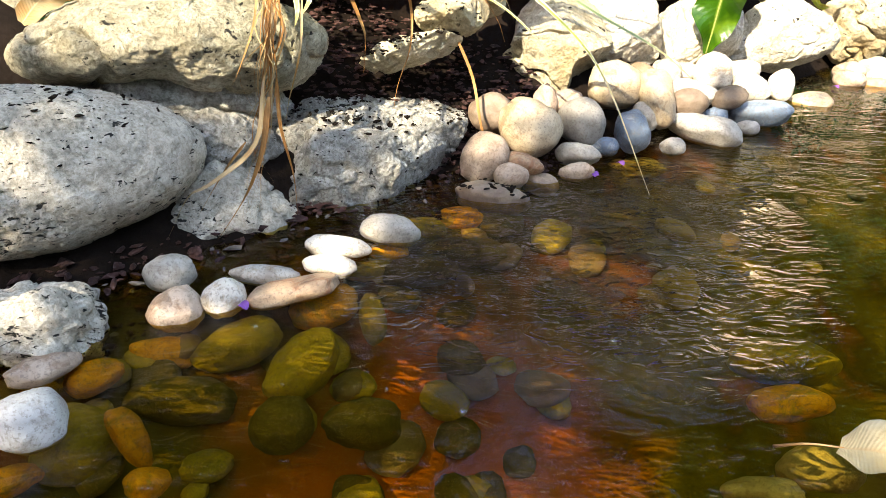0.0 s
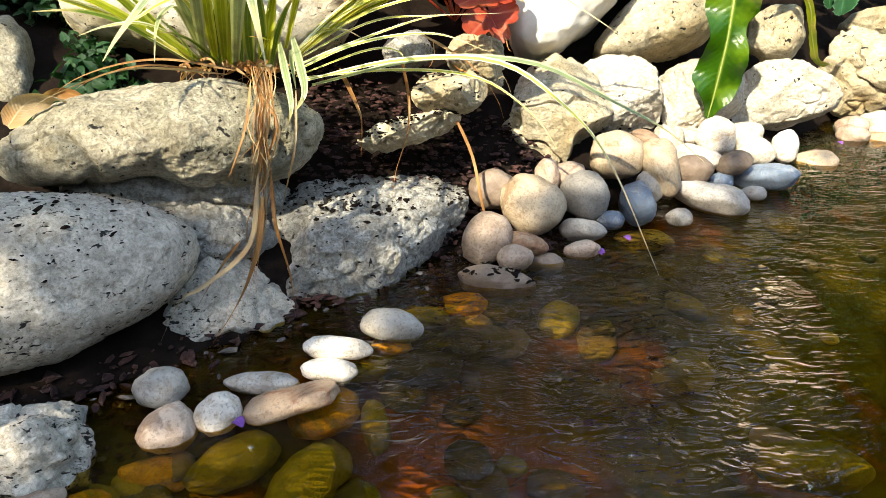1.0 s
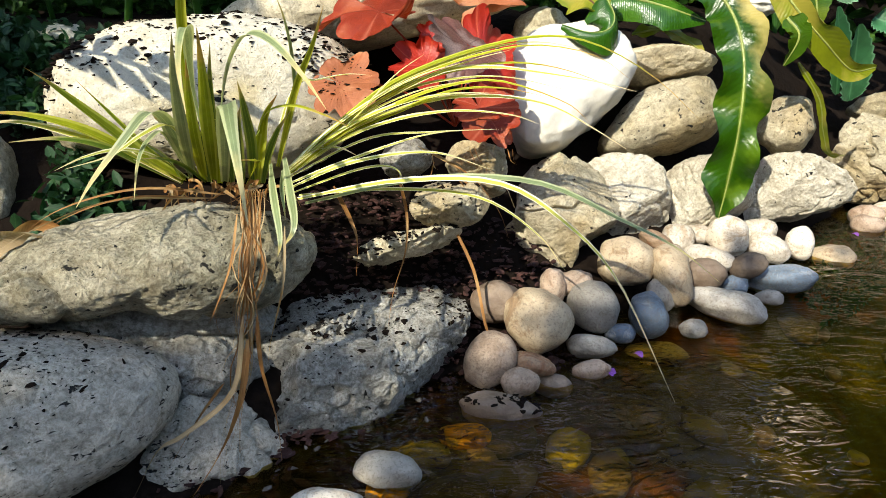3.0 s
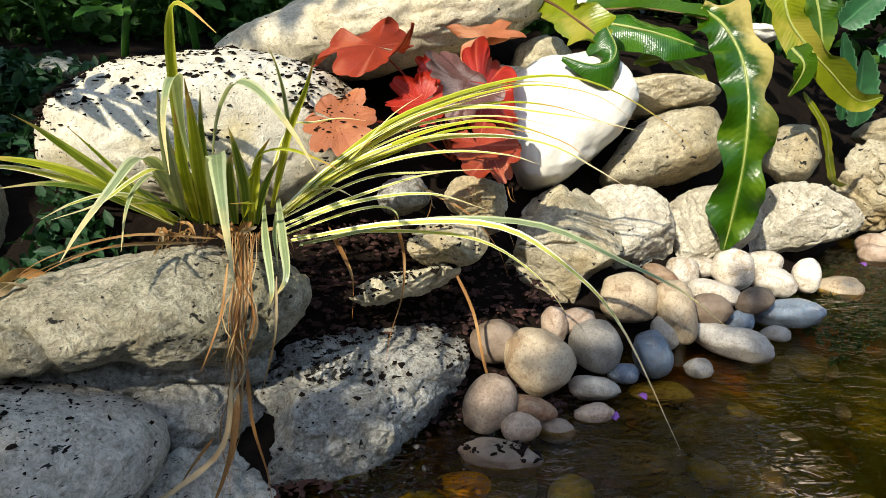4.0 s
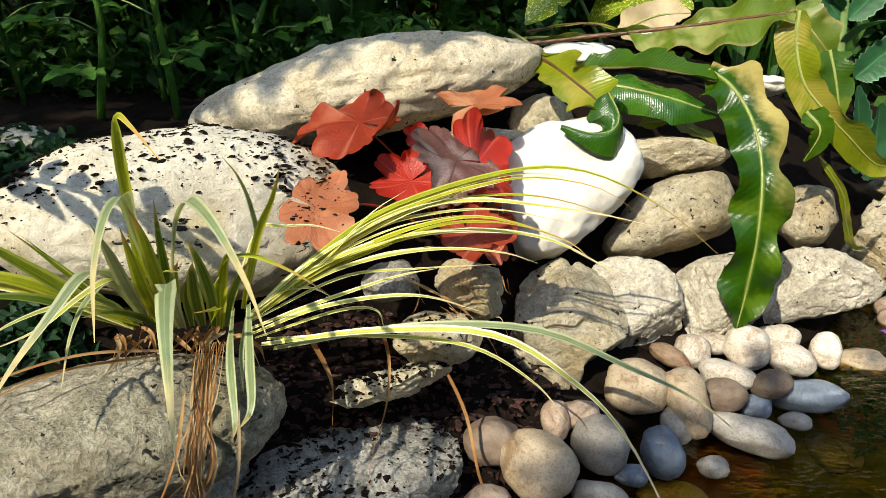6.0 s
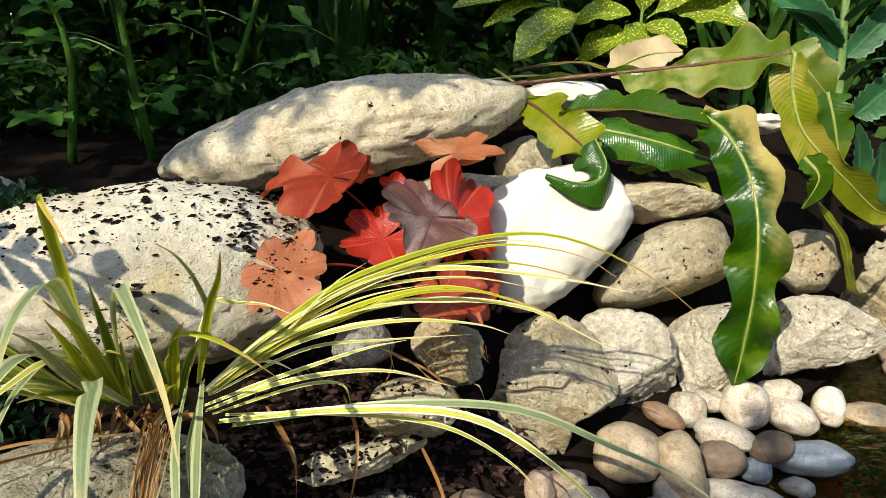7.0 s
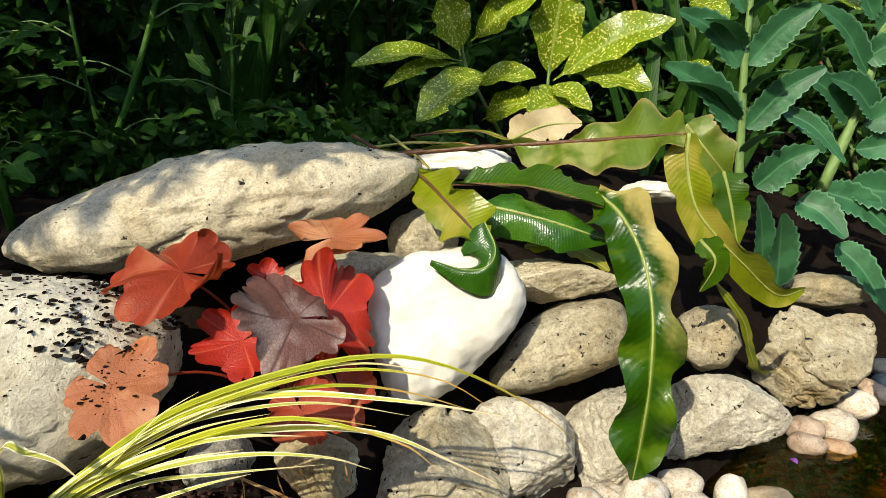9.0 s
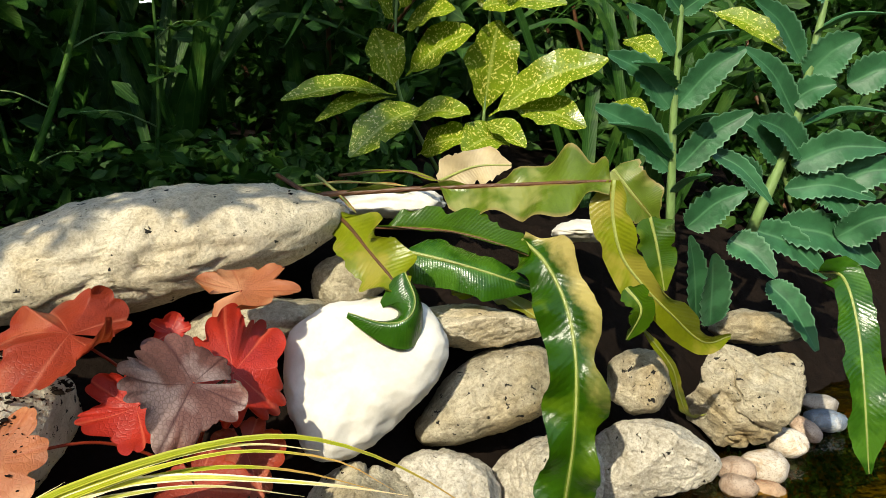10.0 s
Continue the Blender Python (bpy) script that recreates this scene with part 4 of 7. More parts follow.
sedge_blade([(-0.211, 0.745, 0.208), (-0.192, 0.693, 0.268), (-0.173, 0.642, 0.318), (-0.155, 0.590, 0.356)], 0.0114, 104, GRASS, up=(0.3, -1, 0.3))
sedge_blade([(-0.220, 0.745, 0.208), (-0.208, 0.703, 0.256), (-0.193, 0.662, 0.299), (-0.176, 0.620, 0.333)], 0.0102, 105, GRASS, up=(0.3, -1, 0.3))
sedge_blade([(-0.211, 0.750, 0.206), (-0.197, 0.720, 0.260), (-0.184, 0.690, 0.306), (-0.170, 0.660, 0.340)], 0.0072, 106, GRASS_DEEP, up=(0.3, -1, 0.3))
sedge_blade([(-0.202, 0.745, 0.213), (-0.186, 0.710, 0.268), (-0.164, 0.675, 0.315), (-0.141, 0.640, 0.342), (-0.121, 0.605, 0.350), (-0.099, 0.570, 0.345), (-0.077, 0.535, 0.330), (-0.060, 0.500, 0.318)], 0.0094, 107, GRASS_GREY, up=(0, -0.6, 0.8))
sedge_blade([(-0.198, 0.735, 0.209), (-0.164, 0.646, 0.273), (-0.145, 0.599, 0.304), (-0.133, 0.562, 0.298), (-0.122, 0.529, 0.277), (-0.112, 0.500, 0.251)], 0.0126, 108, GRASS_GREY, up=(0.3, -1, 0.3))
sedge_blade([(-0.177, 0.750, 0.201), (-0.165, 0.720, 0.244), (-0.159, 0.690, 0.285), (-0.153, 0.660, 0.311)], 0.0094, 109, GRASS_DEEP, up=(0.3, -1, 0.3))
sedge_blade([(-0.173, 0.750, 0.200), (-0.161, 0.733, 0.240), (-0.149, 0.717, 0.272), (-0.133, 0.700, 0.293)], 0.0096, 110, GRASS, up=(0.3, -1, 0.3))
sedge_blade([(-0.187, 0.750, 0.203), (-0.180, 0.727, 0.238), (-0.170, 0.703, 0.269), (-0.159, 0.680, 0.287)], 0.0108, 111, GRASS_DEEP, up=(0.3, -1, 0.3))
sedge_blade([(-0.172, 0.745, 0.204), (-0.162, 0.728, 0.247), (-0.146, 0.711, 0.277), (-0.120, 0.694, 0.286), (-0.090, 0.677, 0.280), (-0.062, 0.660, 0.269)], 0.0066, 112, GRASS, up=(0.3, -0.5, 1))
sedge_blade([(-0.150, 0.750, 0.218), (-0.123, 0.718, 0.284), (-0.114, 0.685, 0.325), (-0.110, 0.652, 0.355), (-0.108, 0.620, 0.375)], 0.0036, 113, GRASS_GREY, up=(0.3, -1, 0.3))
sedge_blade([(-0.151, 0.750, 0.218), (-0.120, 0.710, 0.293), (-0.095, 0.670, 0.334), (-0.077, 0.630, 0.366)], 0.0060, 114, GRASS, up=(0.3, -1, 0.3))
sedge_blade([(-0.152, 0.745, 0.236), (-0.123, 0.724, 0.294), (-0.097, 0.702, 0.304), (-0.071, 0.681, 0.311), (-0.049, 0.660, 0.313)], 0.0055, 115, GRASS_PALE, up=(0.3, -0.5, 1))
sedge_blade([(-0.238, 0.745, 0.209), (-0.260, 0.724, 0.234), (-0.286, 0.702, 0.273), (-0.308, 0.681, 0.307), (-0.315, 0.660, 0.325)], 0.0138, 116, GRASS, up=(0.3, -0.5, 1))
sedge_blade([(-0.241, 0.745, 0.206), (-0.276, 0.724, 0.241), (-0.308, 0.702, 0.269), (-0.340, 0.681, 0.285), (-0.360, 0.660, 0.290)], 0.0126, 117, GRASS, up=(0.3, -0.5, 1))
sedge_blade([(-0.241, 0.740, 0.208), (-0.281, 0.720, 0.243), (-0.317, 0.700, 0.265), (-0.345, 0.680, 0.279), (-0.368, 0.660, 0.280)], 0.0102, 118, GRASS_PALE, up=(0.3, -0.5, 1))
sedge_blade([(-0.242, 0.750, 0.207), (-0.266, 0.733, 0.244), (-0.288, 0.717, 0.283), (-0.298, 0.700, 0.309)], 0.0060, 119, GRASS, up=(0.3, -0.5, 1))
sedge_blade([(-0.245, 0.750, 0.207), (-0.270, 0.740, 0.245), (-0.289, 0.730, 0.274), (-0.302, 0.720, 0.298)], 0.0036, 120, GRASS_DEEP, up=(0.3, -0.5, 1))
sedge_blade([(-0.229, 0.745, 0.214), (-0.228, 0.714, 0.253), (-0.225, 0.683, 0.279), (-0.225, 0.653, 0.288), (-0.230, 0.622, 0.277), (-0.243, 0.591, 0.256), (-0.244, 0.560, 0.244)], 0.0126, 121, GRASS_GREY, up=(0, -0.6, 0.8))
sedge_blade([(-0.226, 0.745, 0.214), (-0.222, 0.716, 0.251), (-0.224, 0.687, 0.272), (-0.233, 0.658, 0.271), (-0.247, 0.629, 0.262), (-0.268, 0.600, 0.260)], 0.0070, 122, GRASS_PALE, up=(0, -0.6, 0.8))
sedge_blade([(-0.229, 0.745, 0.214), (-0.233, 0.723, 0.248), (-0.234, 0.702, 0.269), (-0.231, 0.680, 0.281)], 0.0102, 123, GRASS, up=(0.3, -0.5, 1))
sedge_blade([(-0.232, 0.745, 0.211), (-0.235, 0.709, 0.261), (-0.235, 0.672, 0.265), (-0.231, 0.636, 0.255), (-0.223, 0.600, 0.235)], 0.0060, 124, GRASS_GREY, up=(0, -0.6, 0.8))
sedge_blade([(-0.235, 0.745, 0.209), (-0.249, 0.716, 0.237), (-0.265, 0.688, 0.252), (-0.282, 0.659, 0.254), (-0.293, 0.630, 0.251)], 0.0060, 125, GRASS_PALE, up=(0.3, -0.5, 1))
sedge_blade([(-0.243, 0.745, 0.205), (-0.266, 0.724, 0.229), (-0.290, 0.702, 0.252), (-0.314, 0.681, 0.264), (-0.341, 0.660, 0.267)], 0.0108, 126, GRASS_DEEP, up=(0.3, -0.5, 1))
sedge_blade([(-0.235, 0.750, 0.209), (-0.223, 0.727, 0.248), (-0.214, 0.703, 0.276), (-0.205, 0.680, 0.292)], 0.0074, 127, GRASS, up=(0.3, -1, 0.3))
sedge_blade([(-0.226, 0.750, 0.208), (-0.219, 0.730, 0.240), (-0.218, 0.710, 0.261), (-0.218, 0.690, 0.274)], 0.0096, 128, GRASS_DEEP, up=(0.3, -0.5, 1))
sedge_blade([(-0.224, 0.750, 0.206), (-0.215, 0.727, 0.244), (-0.193, 0.703, 0.270), (-0.169, 0.680, 0.280)], 0.0066, 129, GRASS, up=(0.3, -0.5, 1))
sedge_blade([(-0.216, 0.745, 0.206), (-0.210, 0.730, 0.237), (-0.209, 0.715, 0.260), (-0.210, 0.700, 0.271)], 0.0084, 130, GRASS_DEEP, up=(0.3, -1, 0.3))
sedge_blade([(-0.208, 0.750, 0.203), (-0.199, 0.733, 0.238), (-0.189, 0.717, 0.264), (-0.178, 0.700, 0.280)], 0.0090, 131, GRASS, up=(0.3, -1, 0.3))
sedge_blade([(-0.196, 0.750, 0.203), (-0.189, 0.733, 0.238), (-0.176, 0.717, 0.263), (-0.164, 0.700, 0.276)], 0.0074, 132, GRASS_DEEP, up=(0.3, -1, 0.3))
sedge_blade([(-0.181, 0.745, 0.203), (-0.164, 0.730, 0.227), (-0.164, 0.715, 0.233), (-0.173, 0.700, 0.238)], 0.0060, 133, GRASS, up=(0.3, -0.5, 1))
sedge_blade([(-0.243, 0.745, 0.209), (-0.244, 0.727, 0.231), (-0.251, 0.708, 0.249), (-0.256, 0.690, 0.265)], 0.0102, 134, GRASS_DEEP, up=(0.3, -0.5, 1))
sedge_blade([(-0.218, 0.740, 0.207), (-0.230, 0.720, 0.228), (-0.239, 0.700, 0.240), (-0.247, 0.680, 0.246)], 0.0084, 135, GRASS_DEEP, up=(0.3, -0.5, 1))
sedge_blade([(-0.167, 0.750, 0.202), (-0.157, 0.740, 0.230), (-0.143, 0.730, 0.256), (-0.127, 0.720, 0.276)], 0.0072, 136, GRASS_DEEP, up=(0.3, -1, 0.3))
sedge_blade([(-0.150, 0.755, 0.208), (-0.085, 0.755, 0.262), (-0.033, 0.755, 0.296), (0.032, 0.754, 0.319), (0.095, 0.754, 0.330), (0.144, 0.754, 0.322), (0.199, 0.754, 0.292), (0.250, 0.754, 0.248)], 0.0050, 137, GRASS, up=(0, -0.5, 0.85))
sedge_blade([(-0.150, 0.755, 0.208), (-0.086, 0.756, 0.255), (-0.023, 0.756, 0.291), (0.032, 0.757, 0.310), (0.069, 0.757, 0.319)], 0.0042, 138, GRASS_PALE, up=(0, -0.5, 0.85))
sedge_blade([(-0.147, 0.755, 0.206), (-0.080, 0.756, 0.258), (-0.003, 0.756, 0.298), (0.047, 0.757, 0.304), (0.096, 0.758, 0.298), (0.146, 0.758, 0.289), (0.188, 0.759, 0.278)], 0.0060, 139, GRASS_PALE, up=(0, -0.5, 0.85))
sedge_blade([(-0.147, 0.755, 0.205), (-0.076, 0.756, 0.252), (-0.004, 0.758, 0.275), (0.057, 0.759, 0.277), (0.107, 0.761, 0.267), (0.149, 0.762, 0.244), (0.187, 0.763, 0.220)], 0.0056, 140, GRASS_PALE, up=(0, -0.5, 0.85))
sedge_blade([(-0.147, 0.755, 0.205), (-0.087, 0.755, 0.244), (-0.034, 0.756, 0.266), (0.016, 0.756, 0.284), (0.061, 0.757, 0.285), (0.099, 0.757, 0.277)], 0.0052, 141, GRASS, up=(0, -0.5, 0.85))
sedge_blade([(-0.146, 0.755, 0.204), (-0.067, 0.758, 0.240), (-0.005, 0.760, 0.245), (0.063, 0.763, 0.246)], 0.0034, 142, GRASS_PALE, up=(0, -0.5, 0.85))
sedge_blade([(-0.108, 0.755, 0.232), (-0.074, 0.749, 0.263), (-0.037, 0.742, 0.300), (-0.008, 0.736, 0.320)], 0.0026, 143, GRASS_PALE, up=(0, -0.5, 0.85))
sedge_blade([(-0.147, 0.755, 0.211), (-0.116, 0.753, 0.232), (-0.092, 0.751, 0.234), (-0.074, 0.749, 0.226)], 0.0040, 144, GRASS_PALE, up=(0, -0.5, 0.85))
sedge_blade([(-0.148, 0.755, 0.208), (-0.107, 0.756, 0.245), (-0.044, 0.758, 0.284), (0.017, 0.759, 0.301), (0.067, 0.761, 0.307), (0.117, 0.762, 0.300), (0.173, 0.763, 0.279)], 0.0048, 145, GRASS, up=(0, -0.5, 0.85))
sedge_blade([(-0.148, 0.755, 0.210), (-0.091, 0.755, 0.257), (-0.038, 0.755, 0.291), (0.012, 0.755, 0.310), (0.056, 0.755, 0.322), (0.095, 0.755, 0.325), (0.134, 0.754, 0.318)], 0.0050, 146, GRASS_PALE, up=(0, -0.5, 0.85))
sedge_blade([(-0.148, 0.755, 0.209), (-0.091, 0.756, 0.252), (-0.034, 0.758, 0.283), (0.017, 0.759, 0.294), (0.067, 0.761, 0.294), (0.122, 0.762, 0.281)], 0.0045, 147, GRASS_PALE, up=(0, -0.5, 0.85))
sedge_blade([(-0.147, 0.755, 0.208), (-0.091, 0.751, 0.249), (-0.038, 0.747, 0.273), (0.011, 0.743, 0.283), (0.055, 0.738, 0.284)], 0.0055, 148, GRASS_PALE, up=(0, -0.5, 0.85))
sedge_blade([(-0.148, 0.755, 0.210), (-0.096, 0.754, 0.250), (-0.048, 0.753, 0.283), (-0.003, 0.752, 0.303), (0.041, 0.752, 0.316), (0.090, 0.751, 0.323), (0.143, 0.750, 0.313), (0.179, 0.749, 0.289)], 0.0042, 149, GRASS, up=(0, -0.5, 0.85))
sedge_blade([(-0.146, 0.755, 0.205), (-0.092, 0.752, 0.240), (-0.039, 0.750, 0.259), (0.016, 0.747, 0.267), (0.066, 0.745, 0.263), (0.095, 0.742, 0.254)], 0.0046, 150, GRASS_PALE, up=(0, -0.5, 0.85))
sedge_blade([(-0.147, 0.755, 0.206), (-0.102, 0.754, 0.243), (-0.059, 0.753, 0.268), (-0.013, 0.752, 0.286), (0.031, 0.751, 0.294)], 0.0036, 151, GRASS_PALE, up=(0, -0.5, 0.85))
sedge_blade([(-0.147, 0.755, 0.205), (-0.087, 0.754, 0.241), (-0.034, 0.753, 0.261), (0.011, 0.752, 0.268)], 0.0040, 152, GRASS_PALE, up=(0, -0.5, 0.85))
sedge_blade([(-0.146, 0.755, 0.205), (-0.096, 0.752, 0.242), (-0.044, 0.748, 0.271), (0.007, 0.745, 0.289), (0.055, 0.742, 0.294), (0.114, 0.739, 0.275), (0.138, 0.735, 0.257)], 0.0048, 153, GRASS, up=(0, -0.5, 0.85))
sedge_blade([(-0.147, 0.755, 0.209), (-0.101, 0.752, 0.249), (-0.058, 0.748, 0.278), (-0.013, 0.745, 0.300), (0.026, 0.742, 0.311)], 0.0042, 154, GRASS_PALE, up=(0, -0.5, 0.85))
sedge_blade([(-0.138, 0.745, 0.186), (-0.038, 0.715, 0.211), (0.053, 0.705, 0.210), (0.114, 0.700, 0.173), (0.164, 0.690, 0.117), (0.220, 0.665, 0.002)], 0.0070, 168, GRASS_PALE, up=(0, -0.5, 0.85))
sedge_blade([(-0.128, 0.745, 0.182), (-0.013, 0.720, 0.211), (0.090, 0.720, 0.205), (0.170, 0.720, 0.167), (0.224, 0.715, 0.139), (0.262, 0.700, 0.110)], 0.0070, 169, GRASS_GREY, up=(0, -0.5, 0.85))
sedge_blade([(-0.134, 0.750, 0.189), (-0.040, 0.730, 0.199), (0.038, 0.720, 0.192), (0.092, 0.720, 0.155), (0.119, 0.715, 0.119)], 0.0043, 170, GRASS_PALE, up=(0, -0.5, 0.85))
sedge_blade([(-0.149, 0.750, 0.193), (-0.081, 0.740, 0.222), (-0.007, 0.735, 0.232), (0.050, 0.740, 0.213)], 0.0049, 171, GRASS_PALE, up=(0, -0.5, 0.85))
sedge_blade([(-0.149, 0.750, 0.198), (-0.093, 0.750, 0.219), (-0.023, 0.750, 0.242), (0.014, 0.755, 0.247)], 0.0043, 172, GRASS_PALE, up=(0, -0.5, 0.85))
sedge_blade([(-0.144, 0.750, 0.190), (-0.072, 0.745, 0.215), (-0.040, 0.750, 0.213), (-0.033, 0.750, 0.193)], 0.0033, 173, GRASS_PALE, up=(0, -0.5, 0.85))
sedge_blade([(-0.152, 0.730, 0.226), (-0.135, 0.660, 0.221), (-0.124, 0.620, 0.196), (-0.128, 0.620, 0.179)], 0.0072, 174, GRASS_GREY, up=(0, -1, 0.2))
sedge_blade([(-0.139, 0.730, 0.231), (-0.121, 0.660, 0.220), (-0.112, 0.620, 0.205), (-0.123, 0.620, 0.187)], 0.0082, 175, GRASS_GREY, up=(0, -1, 0.2))
sedge_blade([(-0.142, 0.730, 0.220), (-0.130, 0.670, 0.218), (-0.123, 0.640, 0.203)], 0.0052, 176, GRASS_GREY, up=(0, -1, 0.2))

# ---- its dead blades, hanging down the boulder to the water ----
straw = thing("dead_grass", "dry brown dead grass blades hanging over the boulder", "dead grass", (-0.16, 0.66, 0.2))


def straw_blade(points, width, seed, up=(0, -1, 0.2)):
    return part("dry_blade", blade_mesh("dry_blade", at_home(points, (-0.16, 0.66, 0.2)), width, STRAW_PALE if seed % 3 == 0 else STRAW, up, count=20, fold=0.5, twist=1.5 if seed % 2 else -2.2, seed=seed), straw)


straw_blade([(-0.170, 0.710, 0.208), (-0.150, 0.635, 0.206), (-0.141, 0.592, 0.185), (-0.156, 0.589, 0.144), (-0.154, 0.573, 0.103)], 0.0021, 177)
straw_blade([(-0.160, 0.710, 0.208), (-0.143, 0.635, 0.206), (-0.145, 0.592, 0.185), (-0.147, 0.584, 0.146), (-0.149, 0.575, 0.102), (-0.165, 0.562, 0.059), (-0.174, 0.545, 0.022)], 0.0015, 178)
straw_blade([(-0.169, 0.710, 0.208), (-0.149, 0.635, 0.206), (-0.143, 0.592, 0.185), (-0.151, 0.587, 0.145)], 0.0025, 179)
straw_blade([(-0.170, 0.710, 0.208), (-0.157, 0.635, 0.207), (-0.141, 0.592, 0.185), (-0.151, 0.586, 0.145), (-0.155, 0.576, 0.101), (-0.171, 0.564, 0.057), (-0.165, 0.545, 0.010)], 0.002, 180)
straw_blade([(-0.173, 0.710, 0.209), (-0.149, 0.635, 0.206), (-0.144, 0.592, 0.185), (-0.156, 0.592, 0.142)], 0.0021, 181)
straw_blade([(-0.165, 0.710, 0.208), (-0.149, 0.635, 0.206), (-0.144, 0.592, 0.185), (-0.163, 0.598, 0.139), (-0.145, 0.577, 0.100)], 0.0011, 182)
straw_blade([(-0.167, 0.710, 0.208), (-0.149, 0.635, 0.206), (-0.141, 0.592, 0.185), (-0.154, 0.585, 0.146), (-0.161, 0.566, 0.108)], 0.0022, 183)
straw_blade([(-0.168, 0.710, 0.208), (-0.145, 0.635, 0.206), (-0.147, 0.592, 0.185), (-0.139, 0.583, 0.146), (-0.154, 0.574, 0.102)], 0.0019, 184)
straw_blade([(-0.169, 0.710, 0.208), (-0.152, 0.635, 0.206), (-0.148, 0.592, 0.185), (-0.135, 0.576, 0.150)], 0.0012, 185)
straw_blade([(-0.167, 0.710, 0.208), (-0.148, 0.635, 0.206), (-0.141, 0.592, 0.185), (-0.149, 0.590, 0.143), (-0.145, 0.568, 0.106)], 0.0024, 186)
straw_blade([(-0.170, 0.710, 0.208), (-0.153, 0.635, 0.206), (-0.146, 0.592, 0.185), (-0.147, 0.586, 0.145), (-0.162, 0.572, 0.104), (-0.161, 0.565, 0.056), (-0.163, 0.545, 0.037)], 0.0011, 187)
straw_blade([(-0.157, 0.710, 0.208), (-0.143, 0.635, 0.206), (-0.134, 0.592, 0.184), (-0.148, 0.593, 0.141), (-0.149, 0.582, 0.097)], 0.0015, 188)
straw_blade([(-0.159, 0.710, 0.208), (-0.146, 0.635, 0.206), (-0.155, 0.592, 0.185), (-0.140, 0.581, 0.147), (-0.169, 0.572, 0.104), (-0.147, 0.565, 0.056)], 0.0016, 189)
straw_blade([(-0.162, 0.710, 0.208), (-0.156, 0.635, 0.207), (-0.139, 0.592, 0.185), (-0.169, 0.578, 0.150), (-0.152, 0.576, 0.101)], 0.0019, 190)
straw_blade([(-0.177, 0.710, 0.209), (-0.155, 0.635, 0.207), (-0.131, 0.592, 0.184), (-0.153, 0.593, 0.141), (-0.160, 0.579, 0.099), (-0.169, 0.562, 0.059)], 0.0027, 191)
straw_blade([(-0.164, 0.710, 0.208), (-0.145, 0.635, 0.206), (-0.138, 0.592, 0.185), (-0.153, 0.587, 0.145), (-0.151, 0.584, 0.096), (-0.168, 0.554, 0.065), (-0.176, 0.545, 0.008)], 0.0016, 192)
straw_blade([(-0.172, 0.710, 0.208), (-0.154, 0.635, 0.207), (-0.150, 0.592, 0.185), (-0.153, 0.585, 0.146), (-0.153, 0.572, 0.104)], 0.0017, 193)
straw_blade([(-0.179, 0.710, 0.209), (-0.150, 0.635, 0.206), (-0.145, 0.592, 0.185), (-0.147, 0.593, 0.141), (-0.150, 0.574, 0.102), (-0.158, 0.560, 0.060), (-0.155, 0.545, 0.038)], 0.0025, 194)
straw_blade([(-0.164, 0.710, 0.208), (-0.155, 0.635, 0.207), (-0.143, 0.592, 0.185), (-0.154, 0.579, 0.149), (-0.155, 0.582, 0.097)], 0.0027, 195)
straw_blade([(-0.163, 0.710, 0.208), (-0.147, 0.635, 0.206), (-0.143, 0.592, 0.185), (-0.150, 0.579, 0.149), (-0.159, 0.573, 0.103), (-0.157, 0.555, 0.064)], 0.002, 196)
straw_blade([(-0.166, 0.710, 0.208), (-0.153, 0.635, 0.206), (-0.142, 0.592, 0.185), (-0.141, 0.590, 0.143), (-0.152, 0.580, 0.098), (-0.160, 0.558, 0.062), (-0.175, 0.545, 0.016)], 0.0014, 197)
straw_blade([(-0.175, 0.710, 0.209), (-0.153, 0.635, 0.206), (-0.130, 0.592, 0.184), (-0.144, 0.586, 0.145), (-0.149, 0.579, 0.099), (-0.163, 0.559, 0.061), (-0.178, 0.545, 0.037)], 0.0021, 198)
straw_blade([(-0.167, 0.710, 0.208), (-0.146, 0.635, 0.206), (-0.138, 0.592, 0.185), (-0.147, 0.582, 0.147)], 0.0021, 199)
straw_blade([(-0.162, 0.710, 0.208), (-0.142, 0.635, 0.206), (-0.144, 0.592, 0.185), (-0.147, 0.592, 0.142), (-0.162, 0.569, 0.106), (-0.158, 0.562, 0.059), (-0.163, 0.545, 0.019)], 0.0022, 200)
straw_blade([(-0.156, 0.710, 0.208), (-0.139, 0.635, 0.206), (-0.142, 0.592, 0.185), (-0.141, 0.581, 0.147), (-0.152, 0.575, 0.102)], 0.0016, 201)
straw_blade([(-0.174, 0.710, 0.209), (-0.150, 0.635, 0.206), (-0.149, 0.592, 0.185), (-0.147, 0.593, 0.141), (-0.156, 0.573, 0.103)], 0.0019, 202)
straw_blade([(-0.219, 0.735, 0.210), (-0.219, 0.715, 0.201), (-0.209, 0.675, 0.199)], 0.0031, 203)
straw_blade([(-0.253, 0.735, 0.204), (-0.242, 0.715, 0.208), (-0.226, 0.671, 0.204)], 0.0044, 204)
straw_blade([(-0.197, 0.735, 0.205), (-0.187, 0.715, 0.212), (-0.180, 0.685, 0.196)], 0.0027, 205)
straw_blade([(-0.191, 0.735, 0.203), (-0.174, 0.715, 0.205), (-0.149, 0.671, 0.198)], 0.0037, 206)
straw_blade([(-0.185, 0.735, 0.208), (-0.174, 0.715, 0.201), (-0.159, 0.698, 0.201)], 0.0022, 207)
straw_blade([(-0.189, 0.735, 0.208), (-0.197, 0.715, 0.204), (-0.204, 0.677, 0.205)], 0.0034, 208)
